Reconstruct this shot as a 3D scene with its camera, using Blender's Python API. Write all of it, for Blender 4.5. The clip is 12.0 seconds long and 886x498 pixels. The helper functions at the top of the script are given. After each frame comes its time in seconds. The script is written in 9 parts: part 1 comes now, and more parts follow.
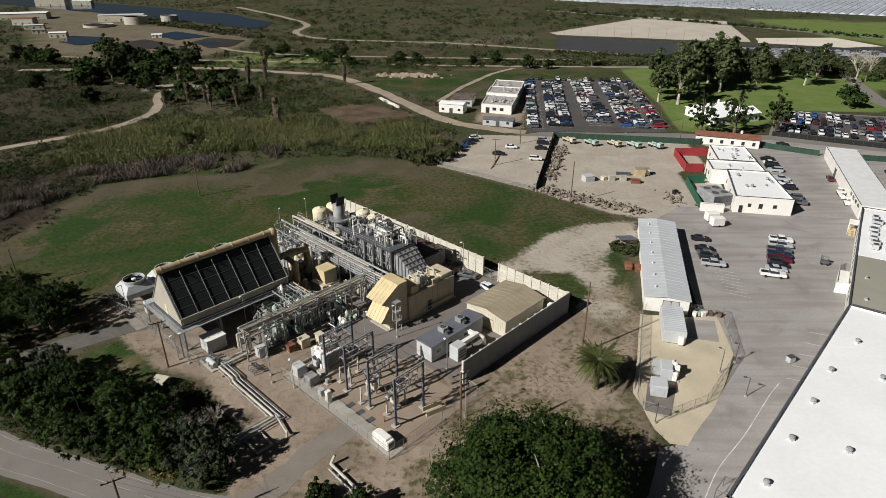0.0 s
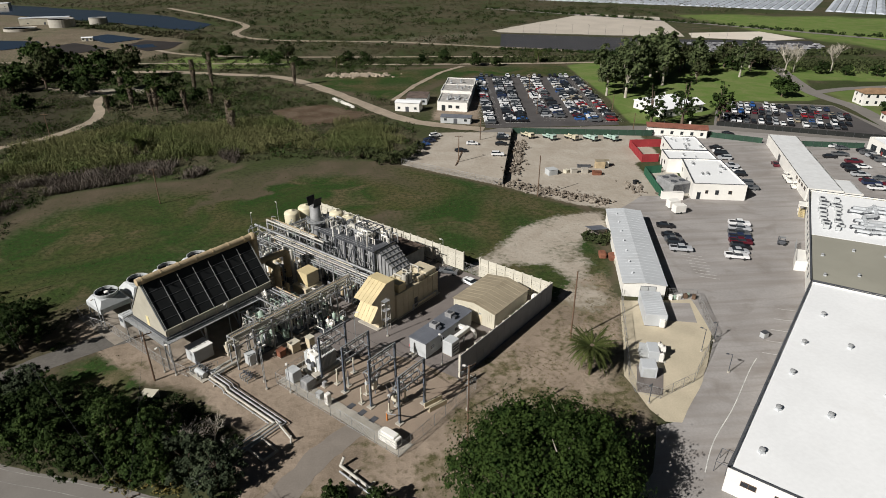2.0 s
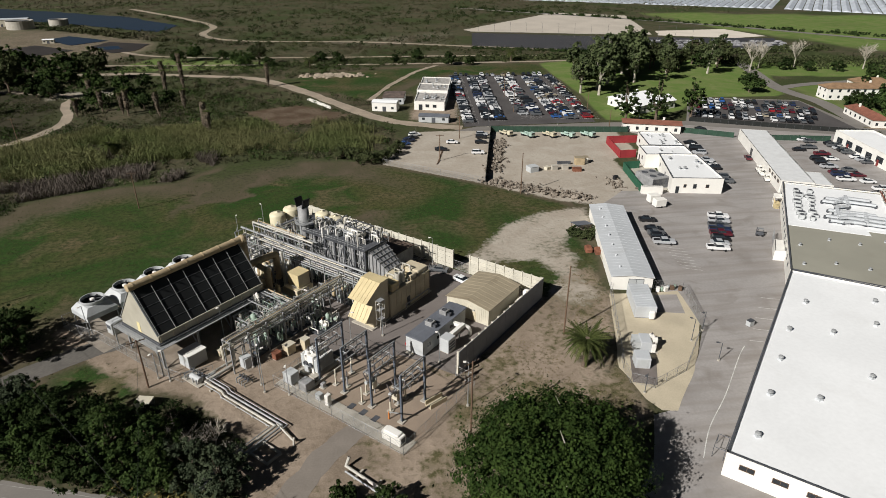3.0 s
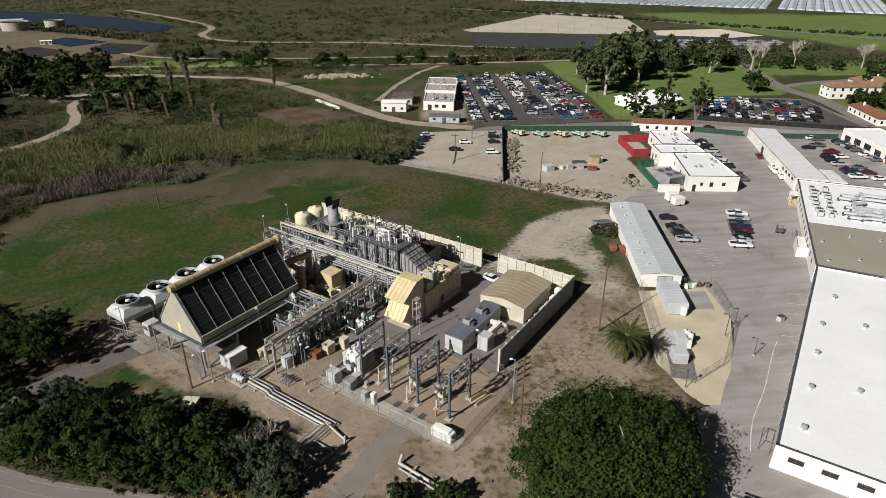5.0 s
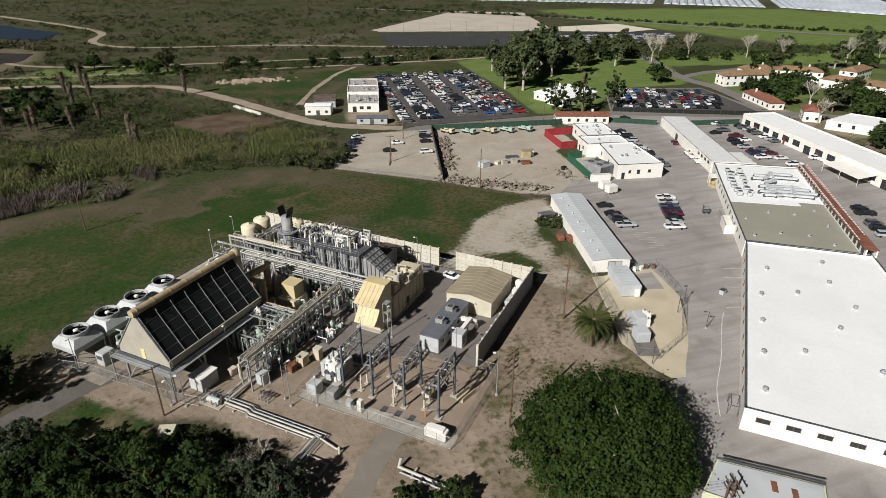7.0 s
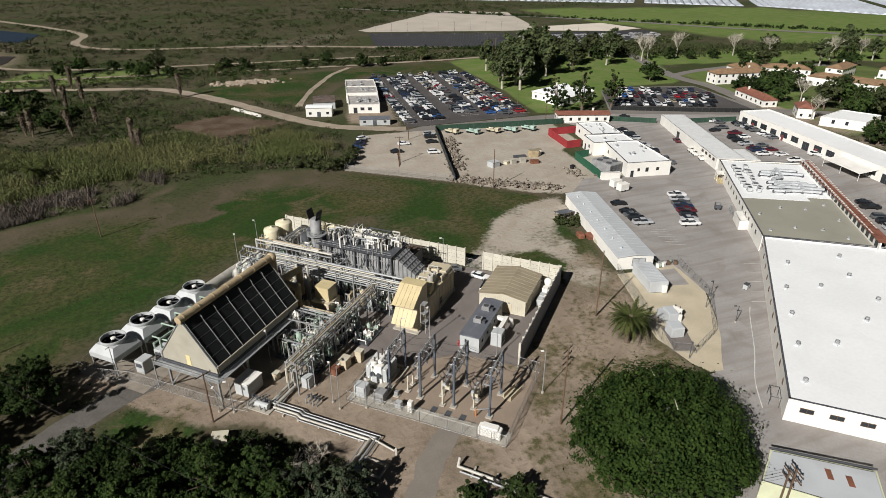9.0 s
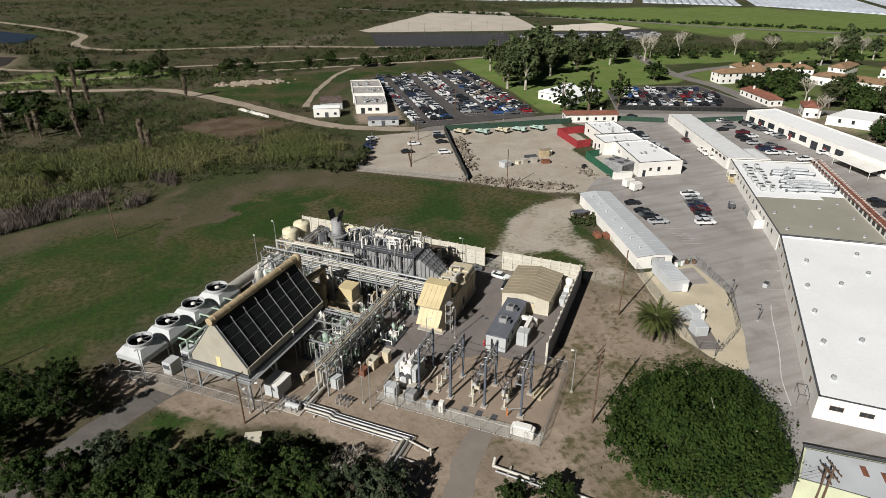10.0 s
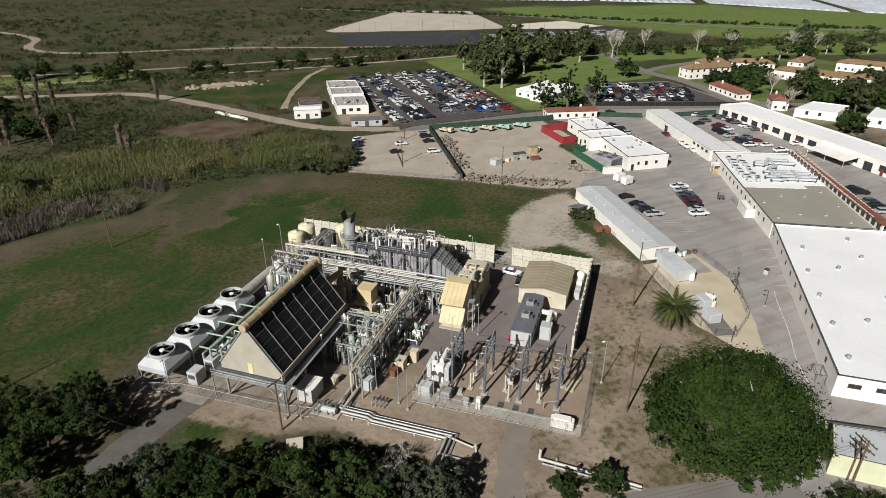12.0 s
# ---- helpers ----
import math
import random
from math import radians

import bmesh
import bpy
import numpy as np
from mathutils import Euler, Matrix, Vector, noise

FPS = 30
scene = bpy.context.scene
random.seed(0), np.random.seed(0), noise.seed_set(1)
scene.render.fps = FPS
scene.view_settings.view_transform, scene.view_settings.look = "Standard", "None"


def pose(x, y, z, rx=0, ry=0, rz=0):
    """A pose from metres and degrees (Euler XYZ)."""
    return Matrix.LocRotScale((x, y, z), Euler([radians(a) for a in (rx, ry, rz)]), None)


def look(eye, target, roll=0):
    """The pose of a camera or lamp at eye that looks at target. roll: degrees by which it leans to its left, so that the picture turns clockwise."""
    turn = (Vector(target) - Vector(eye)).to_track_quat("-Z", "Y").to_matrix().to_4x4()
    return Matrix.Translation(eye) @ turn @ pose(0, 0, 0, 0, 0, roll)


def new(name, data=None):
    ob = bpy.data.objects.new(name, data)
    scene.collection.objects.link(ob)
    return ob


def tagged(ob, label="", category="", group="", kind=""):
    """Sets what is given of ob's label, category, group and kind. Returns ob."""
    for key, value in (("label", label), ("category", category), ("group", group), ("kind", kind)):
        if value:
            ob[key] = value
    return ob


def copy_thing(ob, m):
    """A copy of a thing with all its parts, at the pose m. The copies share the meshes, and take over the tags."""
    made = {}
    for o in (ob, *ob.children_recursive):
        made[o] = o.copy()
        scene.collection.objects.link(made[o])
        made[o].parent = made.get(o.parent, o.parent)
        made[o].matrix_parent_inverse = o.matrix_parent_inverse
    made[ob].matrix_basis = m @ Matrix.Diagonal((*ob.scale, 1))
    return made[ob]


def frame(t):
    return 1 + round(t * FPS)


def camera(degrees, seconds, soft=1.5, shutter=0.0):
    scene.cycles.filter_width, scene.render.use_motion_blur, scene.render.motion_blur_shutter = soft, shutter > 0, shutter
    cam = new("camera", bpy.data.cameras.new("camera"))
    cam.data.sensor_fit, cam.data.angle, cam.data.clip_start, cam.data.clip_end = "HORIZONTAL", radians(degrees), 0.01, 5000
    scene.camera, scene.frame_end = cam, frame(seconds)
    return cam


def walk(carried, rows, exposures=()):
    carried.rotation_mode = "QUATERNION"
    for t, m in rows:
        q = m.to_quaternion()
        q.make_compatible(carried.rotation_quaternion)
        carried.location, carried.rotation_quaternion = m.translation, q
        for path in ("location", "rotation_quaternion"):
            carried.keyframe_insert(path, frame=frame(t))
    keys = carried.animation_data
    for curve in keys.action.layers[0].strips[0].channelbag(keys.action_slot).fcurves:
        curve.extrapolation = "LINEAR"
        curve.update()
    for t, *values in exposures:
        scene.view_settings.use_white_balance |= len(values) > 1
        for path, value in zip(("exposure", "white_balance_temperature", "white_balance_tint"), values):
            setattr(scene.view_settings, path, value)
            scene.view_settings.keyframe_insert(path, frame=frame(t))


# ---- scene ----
cam = camera(71.7, 12.0, soft=0.65)
METRES, EYE, TILT, LEAN, TURN = 62.0, 69.75, -26.5, 0.0, 0.0
ROWS = [
    (0.0, 0.0, 0.0, 0.0, 0.0, 0.0, -0.0),
    (0.5, -0.0324, -0.0017, -0.0014, -0.29, -0.01, 0.15),
    (1.0, -0.0659, -0.0037, -0.0023, -1.44, -0.04, 0.73),
    (1.5, -0.0999, -0.0058, -0.0039, -3.34, -0.1, 1.68),
    (2.0, -0.1348, -0.0067, -0.0053, -5.2, -0.2, 2.61),
    (2.5, -0.1704, -0.0072, -0.0065, -6.95, -0.33, 3.47),
    (4.5, -0.3131, -0.0019, -0.005, -8.67, -0.41, 4.3),
    (5.0, -0.3507, 0.0003, -0.0008, -8.79, -0.42, 4.35),
    (5.5, -0.3904, 0.0037, 0.0039, -8.85, -0.41, 4.38),
    (6.0, -0.4303, 0.0086, 0.0101, -10.04, -0.52, 4.98),
    (6.5, -0.474, 0.0154, 0.016, -14.57, -1.06, 7.19),
    (8.5, -0.6516, 0.0554, 0.0468, -18.92, -1.75, 9.25),
    (9.0, -0.696, 0.0681, 0.0551, -19.12, -1.8, 9.33),
    (9.5, -0.7412, 0.0824, 0.0634, -19.29, -1.83, 9.41),
    (10.0, -0.7853, 0.0967, 0.0714, -19.58, -1.88, 9.55),
    (10.5, -0.83, 0.1118, 0.079, -21.06, -2.16, 10.22),
    (11.0, -0.8758, 0.1273, 0.087, -22.48, -2.44, 10.84),
    (11.5, -0.922, 0.144, 0.0955, -23.1, -2.55, 11.11),
    (12.0, -0.968, 0.161, 0.1035, -23.49, -2.64, 11.29),
]
walk(cam, [(t, pose(0, 0, EYE, TILT, LEAN, TURN) @ pose(METRES * x, METRES * y, METRES * z, 90 + pitch, roll, yaw)) for t, x, y, z, yaw, pitch, roll in ROWS], [(0.0, 0.15), (12.0, 0.15)])

# ---- world and sun ----
SUN_AZ, SUN_EL = 212.0, 35.0          # towards the sun, degrees from +x, and its height
world = bpy.data.worlds.new("sky")
scene.world = world
world.use_nodes = True
wn = world.node_tree
sky = wn.nodes.new("ShaderNodeTexSky")
sky.sky_type, sky.sun_disc = "NISHITA", False
sky.sun_elevation, sky.sun_rotation = radians(SUN_EL), radians(90 - SUN_AZ)
wn.links.new(sky.outputs[0], wn.nodes["Background"].inputs[0])
wn.nodes["Background"].inputs[1].default_value = 0.0095
sun = new("sun", bpy.data.lights.new("sun", "SUN"))
sun.data.energy, sun.data.angle, sun.data.color = 5.4, radians(0.6), (1.0, 0.972, 0.945)
sd = Vector((math.cos(radians(SUN_AZ)) * math.cos(radians(SUN_EL)), math.sin(radians(SUN_AZ)) * math.cos(radians(SUN_EL)), math.sin(radians(SUN_EL))))
sun.matrix_world = look(sd * 300, (0, 0, 0))

# ---- materials ----
MATS = {}


def mat(name, col, rough=0.8, metal=0.0, vary=0.25, scale=0.5, fine=6.0, bump=0.0, tint=None, per=0.0, spec=0.4, stain=0.0, streak=0.0):
    """A surface of one base colour with broad and fine variation, small relief, stains, wheel streaks, and a shift from piece to piece."""
    if name in MATS:
        return MATS[name]
    m = bpy.data.materials.new(name)
    m.use_nodes = True
    nt = m.node_tree
    n, ln = nt.nodes, nt.links
    b = n["Principled BSDF"]
    b.inputs["Roughness"].default_value, b.inputs["Metallic"].default_value = rough, metal
    b.inputs["Specular IOR Level"].default_value = spec
    geo = n.new("ShaderNodeNewGeometry")
    n1, n2 = n.new("ShaderNodeTexNoise"), n.new("ShaderNodeTexNoise")
    n1.inputs["Scale"].default_value, n1.inputs["Detail"].default_value = scale, 5
    n2.inputs["Scale"].default_value, n2.inputs["Detail"].default_value = fine, 4
    for k in (n1, n2):
        ln.new(geo.outputs["Position"], k.inputs["Vector"])
    mix = n.new("ShaderNodeMix")
    mix.data_type = "RGBA"
    t = tint or [c * (1 - vary) for c in col]
    mix.inputs["A"].default_value, mix.inputs["B"].default_value = (*col, 1), (*t, 1)
    ramp = n.new("ShaderNodeMapRange")
    ramp.inputs["From Min"].default_value, ramp.inputs["From Max"].default_value = 0.36, 0.66
    ln.new(n1.outputs["Fac"], ramp.inputs["Value"])
    ln.new(ramp.outputs["Result"], mix.inputs["Factor"])
    hsv = n.new("ShaderNodeHueSaturation")
    ln.new(mix.outputs["Result"], hsv.inputs["Color"])
    val = n.new("ShaderNodeMapRange")
    val.inputs["From Min"].default_value, val.inputs["From Max"].default_value = 0.25, 0.75
    val.inputs["To Min"].default_value, val.inputs["To Max"].default_value = 1 - vary * 0.6, 1 + vary * 0.4
    ln.new(n2.outputs["Fac"], val.inputs["Value"])
    last = val.outputs["Result"]
    if per:
        info = n.new("ShaderNodeObjectInfo")
        pm = n.new("ShaderNodeMapRange")
        pm.inputs["To Min"].default_value, pm.inputs["To Max"].default_value = 1 - per, 1 + per * 0.6
        ln.new(info.outputs["Random"], pm.inputs["Value"])
        mul = n.new("ShaderNodeMath")
        mul.operation = "MULTIPLY"
        ln.new(last, mul.inputs[0])
        ln.new(pm.outputs["Result"], mul.inputs[1])
        last = mul.outputs[0]
    ln.new(last, hsv.inputs["Value"])
    out = hsv.outputs["Color"]
    if stain:
        n3 = n.new("ShaderNodeTexNoise")
        n3.inputs["Scale"].default_value, n3.inputs["Detail"].default_value, n3.inputs["Distortion"].default_value = 0.16, 7, 0.8
        ln.new(geo.outputs["Position"], n3.inputs["Vector"])
        r3 = n.new("ShaderNodeMapRange")
        r3.inputs["From Min"].default_value, r3.inputs["From Max"].default_value = 0.54, 0.72
        r3.inputs["To Max"].default_value = stain
        ln.new(n3.outputs["Fac"], r3.inputs["Value"])
        mx = n.new("ShaderNodeMix")
        mx.data_type = "RGBA"
        ln.new(r3.outputs["Result"], mx.inputs["Factor"])
        ln.new(out, mx.inputs["A"])
        mx.inputs["B"].default_value = (col[0] * 0.45, col[1] * 0.4, col[2] * 0.34, 1)
        out = mx.outputs["Result"]
    if streak:
        mp = n.new("ShaderNodeMapping")
        mp.inputs["Rotation"].default_value, mp.inputs["Scale"].default_value = (0, 0, radians(-66)), (0.035, 0.42, 1)
        n4 = n.new("ShaderNodeTexNoise")
        n4.inputs["Scale"].default_value, n4.inputs["Detail"].default_value, n4.inputs["Distortion"].default_value = 1.0, 6, 0.5
        ln.new(geo.outputs["Position"], mp.inputs["Vector"])
        ln.new(mp.outputs["Vector"], n4.inputs["Vector"])
        r4 = n.new("ShaderNodeMapRange")
        r4.inputs["From Min"].default_value, r4.inputs["From Max"].default_value, r4.inputs["To Max"].default_value = 0.45, 0.64, streak
        ln.new(n4.outputs["Fac"], r4.inputs["Value"])
        m4 = n.new("ShaderNodeMix")
        m4.data_type = "RGBA"
        ln.new(r4.outputs["Result"], m4.inputs["Factor"])
        ln.new(out, m4.inputs["A"])
        m4.inputs["B"].default_value = (col[0] * 0.62, col[1] * 0.58, col[2] * 0.54, 1)
        out = m4.outputs["Result"]
    ln.new(out, b.inputs["Base Color"])
    if bump:
        bp = n.new("ShaderNodeBump")
        bp.inputs["Strength"].default_value, bp.inputs["Distance"].default_value = bump, 0.05
        ln.new(n2.outputs["Fac"], bp.inputs["Height"])
        ln.new(bp.outputs["Normal"], b.inputs["Normal"])
    MATS[name] = m
    return m


def leafy(name, dark, light, scale=0.25, rough=0.85, third=None, drift=0.02, single=0.3):
    """Foliage: colour shifts from leaf to leaf, across the crown, and in broad drifts towards a third colour."""
    if name in MATS:
        return MATS[name]
    m = bpy.data.materials.new(name)
    m.use_nodes = True
    n, ln = m.node_tree.nodes, m.node_tree.links
    b = n["Principled BSDF"]
    b.inputs["Roughness"].default_value, b.inputs["Specular IOR Level"].default_value = rough, 0.06
    geo = n.new("ShaderNodeNewGeometry")

    def spread(size, detail, lo, hi, top):
        k = n.new("ShaderNodeTexNoise")
        k.inputs["Scale"].default_value, k.inputs["Detail"].default_value = size, detail
        ln.new(geo.outputs["Position"], k.inputs["Vector"])
        r = n.new("ShaderNodeMapRange")
        r.inputs["From Min"].default_value, r.inputs["From Max"].default_value, r.inputs["To Max"].default_value = lo, hi, top
        ln.new(k.outputs["Fac"], r.inputs["Value"])
        return r.outputs["Result"]
    add = n.new("ShaderNodeMath")
    add.operation = "MULTIPLY_ADD"
    add.inputs[1].default_value = single
    ln.new(geo.outputs["Random Per Island"], add.inputs[0])
    ln.new(spread(scale, 4, 0.32, 0.68, 1 - single), add.inputs[2])
    mix = n.new("ShaderNodeMix")
    mix.data_type = "RGBA"
    mix.inputs["A"].default_value, mix.inputs["B"].default_value = (*dark, 1), (*light, 1)
    ln.new(add.outputs[0], mix.inputs["Factor"])
    out = mix.outputs["Result"]
    if third:
        m3 = n.new("ShaderNodeMix")
        m3.data_type = "RGBA"
        ln.new(spread(drift, 6, 0.46, 0.6, 0.85), m3.inputs["Factor"])
        ln.new(out, m3.inputs["A"])
        m3.inputs["B"].default_value = (*third, 1)
        out = m3.outputs["Result"]
    ln.new(out, b.inputs["Base Color"])
    MATS[name] = m
    return m


white_paint = mat("white_paint", (0.78, 0.76, 0.70), 0.7, vary=0.08, scale=0.3, stain=0.12)
cream_paint = mat("cream_paint", (0.56, 0.52, 0.41), 0.6, vary=0.12, scale=0.4, stain=0.15)
roof_white = mat("white_roof_membrane", (0.82, 0.83, 0.82), 0.6, vary=0.07, scale=0.07, fine=1.5, stain=0.07)
roof_grey_white = mat("pale_grey_roof", (0.50, 0.52, 0.53), 0.6, vary=0.12, scale=0.15, stain=0.18)
roof_olive = mat("grey_green_roof", (0.30, 0.29, 0.235), 0.85, vary=0.1, scale=0.1, stain=0.1)
roof_tan = mat("tan_metal_roof", (0.33, 0.28, 0.195), 0.6, vary=0.16, scale=0.25, stain=0.35)
roof_slate = mat("slate_grey_roof", (0.14, 0.15, 0.17), 0.55, vary=0.2, scale=0.4, stain=0.2)
wall_grey = mat("pale_grey_panel", (0.46, 0.475, 0.47), 0.6, vary=0.12, stain=0.2)
tile_red = mat("red_clay_tile", (0.24, 0.095, 0.062), 0.85, vary=0.3, fine=3)
tile_brown = mat("brown_clay_tile", (0.27, 0.17, 0.095), 0.85, vary=0.3, fine=2)
steel = mat("galvanised_steel", (0.36, 0.37, 0.37), 0.5, 0.25, vary=0.25, stain=0.2)
steel_dark = mat("dark_steel", (0.10, 0.105, 0.115), 0.6, 0.2, vary=0.25)
steel_blue = mat("blue_grey_steel", (0.11, 0.13, 0.16), 0.6, 0.1, vary=0.2)
pipe_pale = mat("pale_pipe_lagging", (0.50, 0.48, 0.42), 0.55, 0.1, vary=0.25, stain=0.25)
pipe_tan = mat("tan_lagging", (0.46, 0.36, 0.22), 0.7, vary=0.25, stain=0.3)
pipe_green = mat("pale_green_pipe", (0.33, 0.42, 0.34), 0.6, vary=0.2)
tan_paint = mat("tan_paint", (0.54, 0.47, 0.33), 0.6, vary=0.12, stain=0.25)
yellow_paint = mat("straw_yellow_metal", (0.58, 0.48, 0.27), 0.55, vary=0.12, stain=0.2)
hrsg_grey = mat("weathered_grey_cladding", (0.34, 0.34, 0.335), 0.6, 0.1, vary=0.3, stain=0.35)
black_mesh = mat("black_louvre", (0.012, 0.014, 0.014), 0.7, vary=0.3)
black_paint = mat("black_paint", (0.02, 0.02, 0.022), 0.6)
wood = mat("weathered_wood", (0.15, 0.095, 0.06), 0.9, vary=0.3, fine=9)
concrete = mat("concrete", (0.42, 0.39, 0.33), 0.9, vary=0.15, bump=0.2, stain=0.3)
rust = mat("rusty_metal", (0.23, 0.09, 0.05), 0.85, vary=0.4)
rubber = mat("rubber", (0.02, 0.02, 0.02), 0.9)
glass_dark = mat("dark_glass", (0.02, 0.025, 0.03), 0.08, spec=0.8, vary=0.05)
window_dark = mat("dark_window", (0.03, 0.035, 0.04), 0.15, spec=0.6)
fence_green = mat("green_fence_screen", (0.03, 0.07, 0.045), 0.9, vary=0.3)
fence_dark = mat("dark_fence_screen", (0.018, 0.02, 0.018), 0.9, vary=0.3)
red_wood = mat("red_painted_boards", (0.30, 0.03, 0.035), 0.7, vary=0.15)
green_wood = mat("green_painted_boards", (0.02, 0.10, 0.055), 0.7, vary=0.15)
wire = mat("fence_wire", (0.33, 0.33, 0.32), 0.5, 0.3)
line_white = mat("white_road_paint", (0.62, 0.61, 0.57), 0.8, vary=0.3, fine=4)
red_paint = mat("red_paint", (0.45, 0.03, 0.03), 0.4)
cable_dark = mat("cable", (0.03, 0.03, 0.03), 0.7)
orange_paint = mat("orange_paint", (0.6, 0.2, 0.04), 0.6)
hull_green = mat("pale_green_paint", (0.38, 0.50, 0.43), 0.5)
hull_tan = mat("pale_tan_paint", (0.55, 0.50, 0.36), 0.5)
leaf_ficus = leafy("ficus_leaf", (0.009, 0.021, 0.005), (0.040, 0.064, 0.014), 0.5)
leaf_dark = leafy("dark_leaf", (0.008, 0.017, 0.005), (0.036, 0.054, 0.016), 0.25)
leaf_olive = leafy("olive_leaf", (0.020, 0.030, 0.011), (0.074, 0.084, 0.036), 0.2)
leaf_euc = leafy("eucalyptus_leaf", (0.024, 0.038, 0.015), (0.100, 0.120, 0.052), 0.2)
leaf_palm = leafy("palm_frond", (0.020, 0.032, 0.009), (0.080, 0.090, 0.028), 0.4)
leaf_lane = leafy("lane_leaf", (0.009, 0.020, 0.006), (0.052, 0.080, 0.021), 0.3)
leaf_grey = leafy("grey_green_leaf", (0.022, 0.032, 0.018), (0.066, 0.082, 0.046), 0.3)
brush_leaf = leafy("brush_leaf", (0.021, 0.029, 0.011), (0.080, 0.079, 0.038), 0.05, third=(0.104, 0.088, 0.060), drift=0.016, single=0.22)
reed_leaf = leafy("dry_reed", (0.085, 0.092, 0.036), (0.180, 0.172, 0.080), 0.06, third=(0.085, 0.105, 0.036), drift=0.03, single=0.1)
dead_twig = leafy("dead_twig", (0.060, 0.050, 0.040), (0.165, 0.140, 0.118), 0.1)
bark = mat("grey_brown_bark", (0.16, 0.12, 0.085), 0.95, vary=0.4, fine=5)
bark_pale = mat("pale_bark", (0.44, 0.40, 0.33), 0.9, vary=0.3, fine=3)


# ---- mesh helpers ----
class Mesh:
    """Points and faces gathered for one mesh."""

    def __init__(self):
        self.v, self.f = [], []

    def add(self, vs, fs):
        k = len(self.v)
        self.v += [tuple(p) for p in vs]
        self.f += [tuple(i + k for i in f) for f in fs]
        return self

    def box(self, x0, x1, y0, y1, z0, z1, m=None):
        vs = [Vector((x, y, z)) for z in (z0, z1) for y in (y0, y1) for x in (x0, x1)]
        if m:
            vs = [m @ p for p in vs]
        return self.add(vs, [(0, 2, 3, 1), (4, 5, 7, 6), (0, 1, 5, 4), (2, 6, 7, 3), (0, 4, 6, 2), (1, 3, 7, 5)])

    def cham(self, x0, x1, y0, y1, z0, z1, c=0.05, m=None):
        """A box whose upright and top edges are cut back by c."""
        def ring(i, z):
            a, b, d, e = x0 + i, x1 - i, y0 + i, y1 - i
            return [(a + c, d, z), (b - c, d, z), (b, d + c, z), (b, e - c, z), (b - c, e, z), (a + c, e, z), (a, e - c, z), (a, d + c, z)]
        vs = [Vector(p) for p in ring(0, z0) + ring(0, z1 - c) + ring(c, z1)]
        if m:
            vs = [m @ p for p in vs]
        fs = [tuple(range(7, -1, -1)), tuple(range(16, 24))]
        for k in (0, 8):
            fs += [(k + i, k + (i + 1) % 8, k + 8 + (i + 1) % 8, k + 8 + i) for i in range(8)]
        return self.add(vs, fs)

    def rod(self, p, q, r, n=6, r2=None, cap=True):
        p, q = Vector(p), Vector(q)
        d = q - p
        if d.length < 1e-6:
            return self
        t = d.to_track_quat("Z", "Y").to_matrix()
        r2 = r if r2 is None else r2
        cs = [(math.cos(2 * math.pi * i / n), math.sin(2 * math.pi * i / n)) for i in range(n)]
        vs = [p + t @ Vector((c * r, s * r, 0)) for c, s in cs] + [q + t @ Vector((c * r2, s * r2, 0)) for c, s in cs]
        fs = [(i, (i + 1) % n, n + (i + 1) % n, n + i) for i in range(n)]
        if cap:
            fs += [tuple(range(n - 1, -1, -1)), tuple(range(n, 2 * n))]
        return self.add(vs, fs)

    def bar(self, p, q, w, h=None):
        """A square bar from p to q."""
        p, q = Vector(p), Vector(q)
        d = q - p
        h = h or w
        t = d.to_track_quat("Y", "Z").to_matrix().to_4x4()
        return self.box(-w / 2, w / 2, 0, d.length, -h / 2, h / 2, Matrix.Translation(p) @ t)

    def pipe(self, pts, r, n=7):
        for a, b in zip(pts[:-1], pts[1:]):
            self.rod(a, b, r, n)
        for p in pts[1:-1]:
            self.ball(p, r * 1.08, 6, 4)
        return self

    def ball(self, p, r, n=8, k=5, sz=1.0):
        p = Vector(p)
        vs, fs = [], []
        for j in range(k + 1):
            a = math.pi * j / k
            for i in range(n):
                b = 2 * math.pi * i / n
                vs.append(p + Vector((r * math.sin(a) * math.cos(b), r * math.sin(a) * math.sin(b), r * sz * math.cos(a))))
        for j in range(k):
            for i in range(n):
                fs.append((j * n + i, j * n + n + i, j * n + n + (i + 1) % n, j * n + (i + 1) % n))
        return self.add(vs, fs)

    def lathe(self, prof, n=16, at=(0, 0, 0), cap=True):
        """A turned form: prof is a list of (radius, height)."""
        at = Vector(at)
        vs = [at + Vector((r * math.cos(2 * math.pi * i / n), r * math.sin(2 * math.pi * i / n), z)) for r, z in prof for i in range(n)]
        fs = [(j * n + i, j * n + (i + 1) % n, j * n + n + (i + 1) % n, j * n + n + i) for j in range(len(prof) - 1) for i in range(n)]
        if cap and prof[0][0] > 0.01:
            fs.append(tuple(range(n - 1, -1, -1)))
        if cap and prof[-1][0] > 0.01:
            k = (len(prof) - 1) * n
            fs.append(tuple(range(k, k + n)))
        return self.add(vs, fs)

    def prism(self, pts, z0, z1):
        """An upright prism over a plan outline."""
        n = len(pts)
        vs = [(x, y, z0) for x, y in pts] + [(x, y, z1) for x, y in pts]
        return self.add(vs, [tuple(range(n - 1, -1, -1)), tuple(range(n, 2 * n))] + [(i, (i + 1) % n, n + (i + 1) % n, n + i) for i in range(n)])

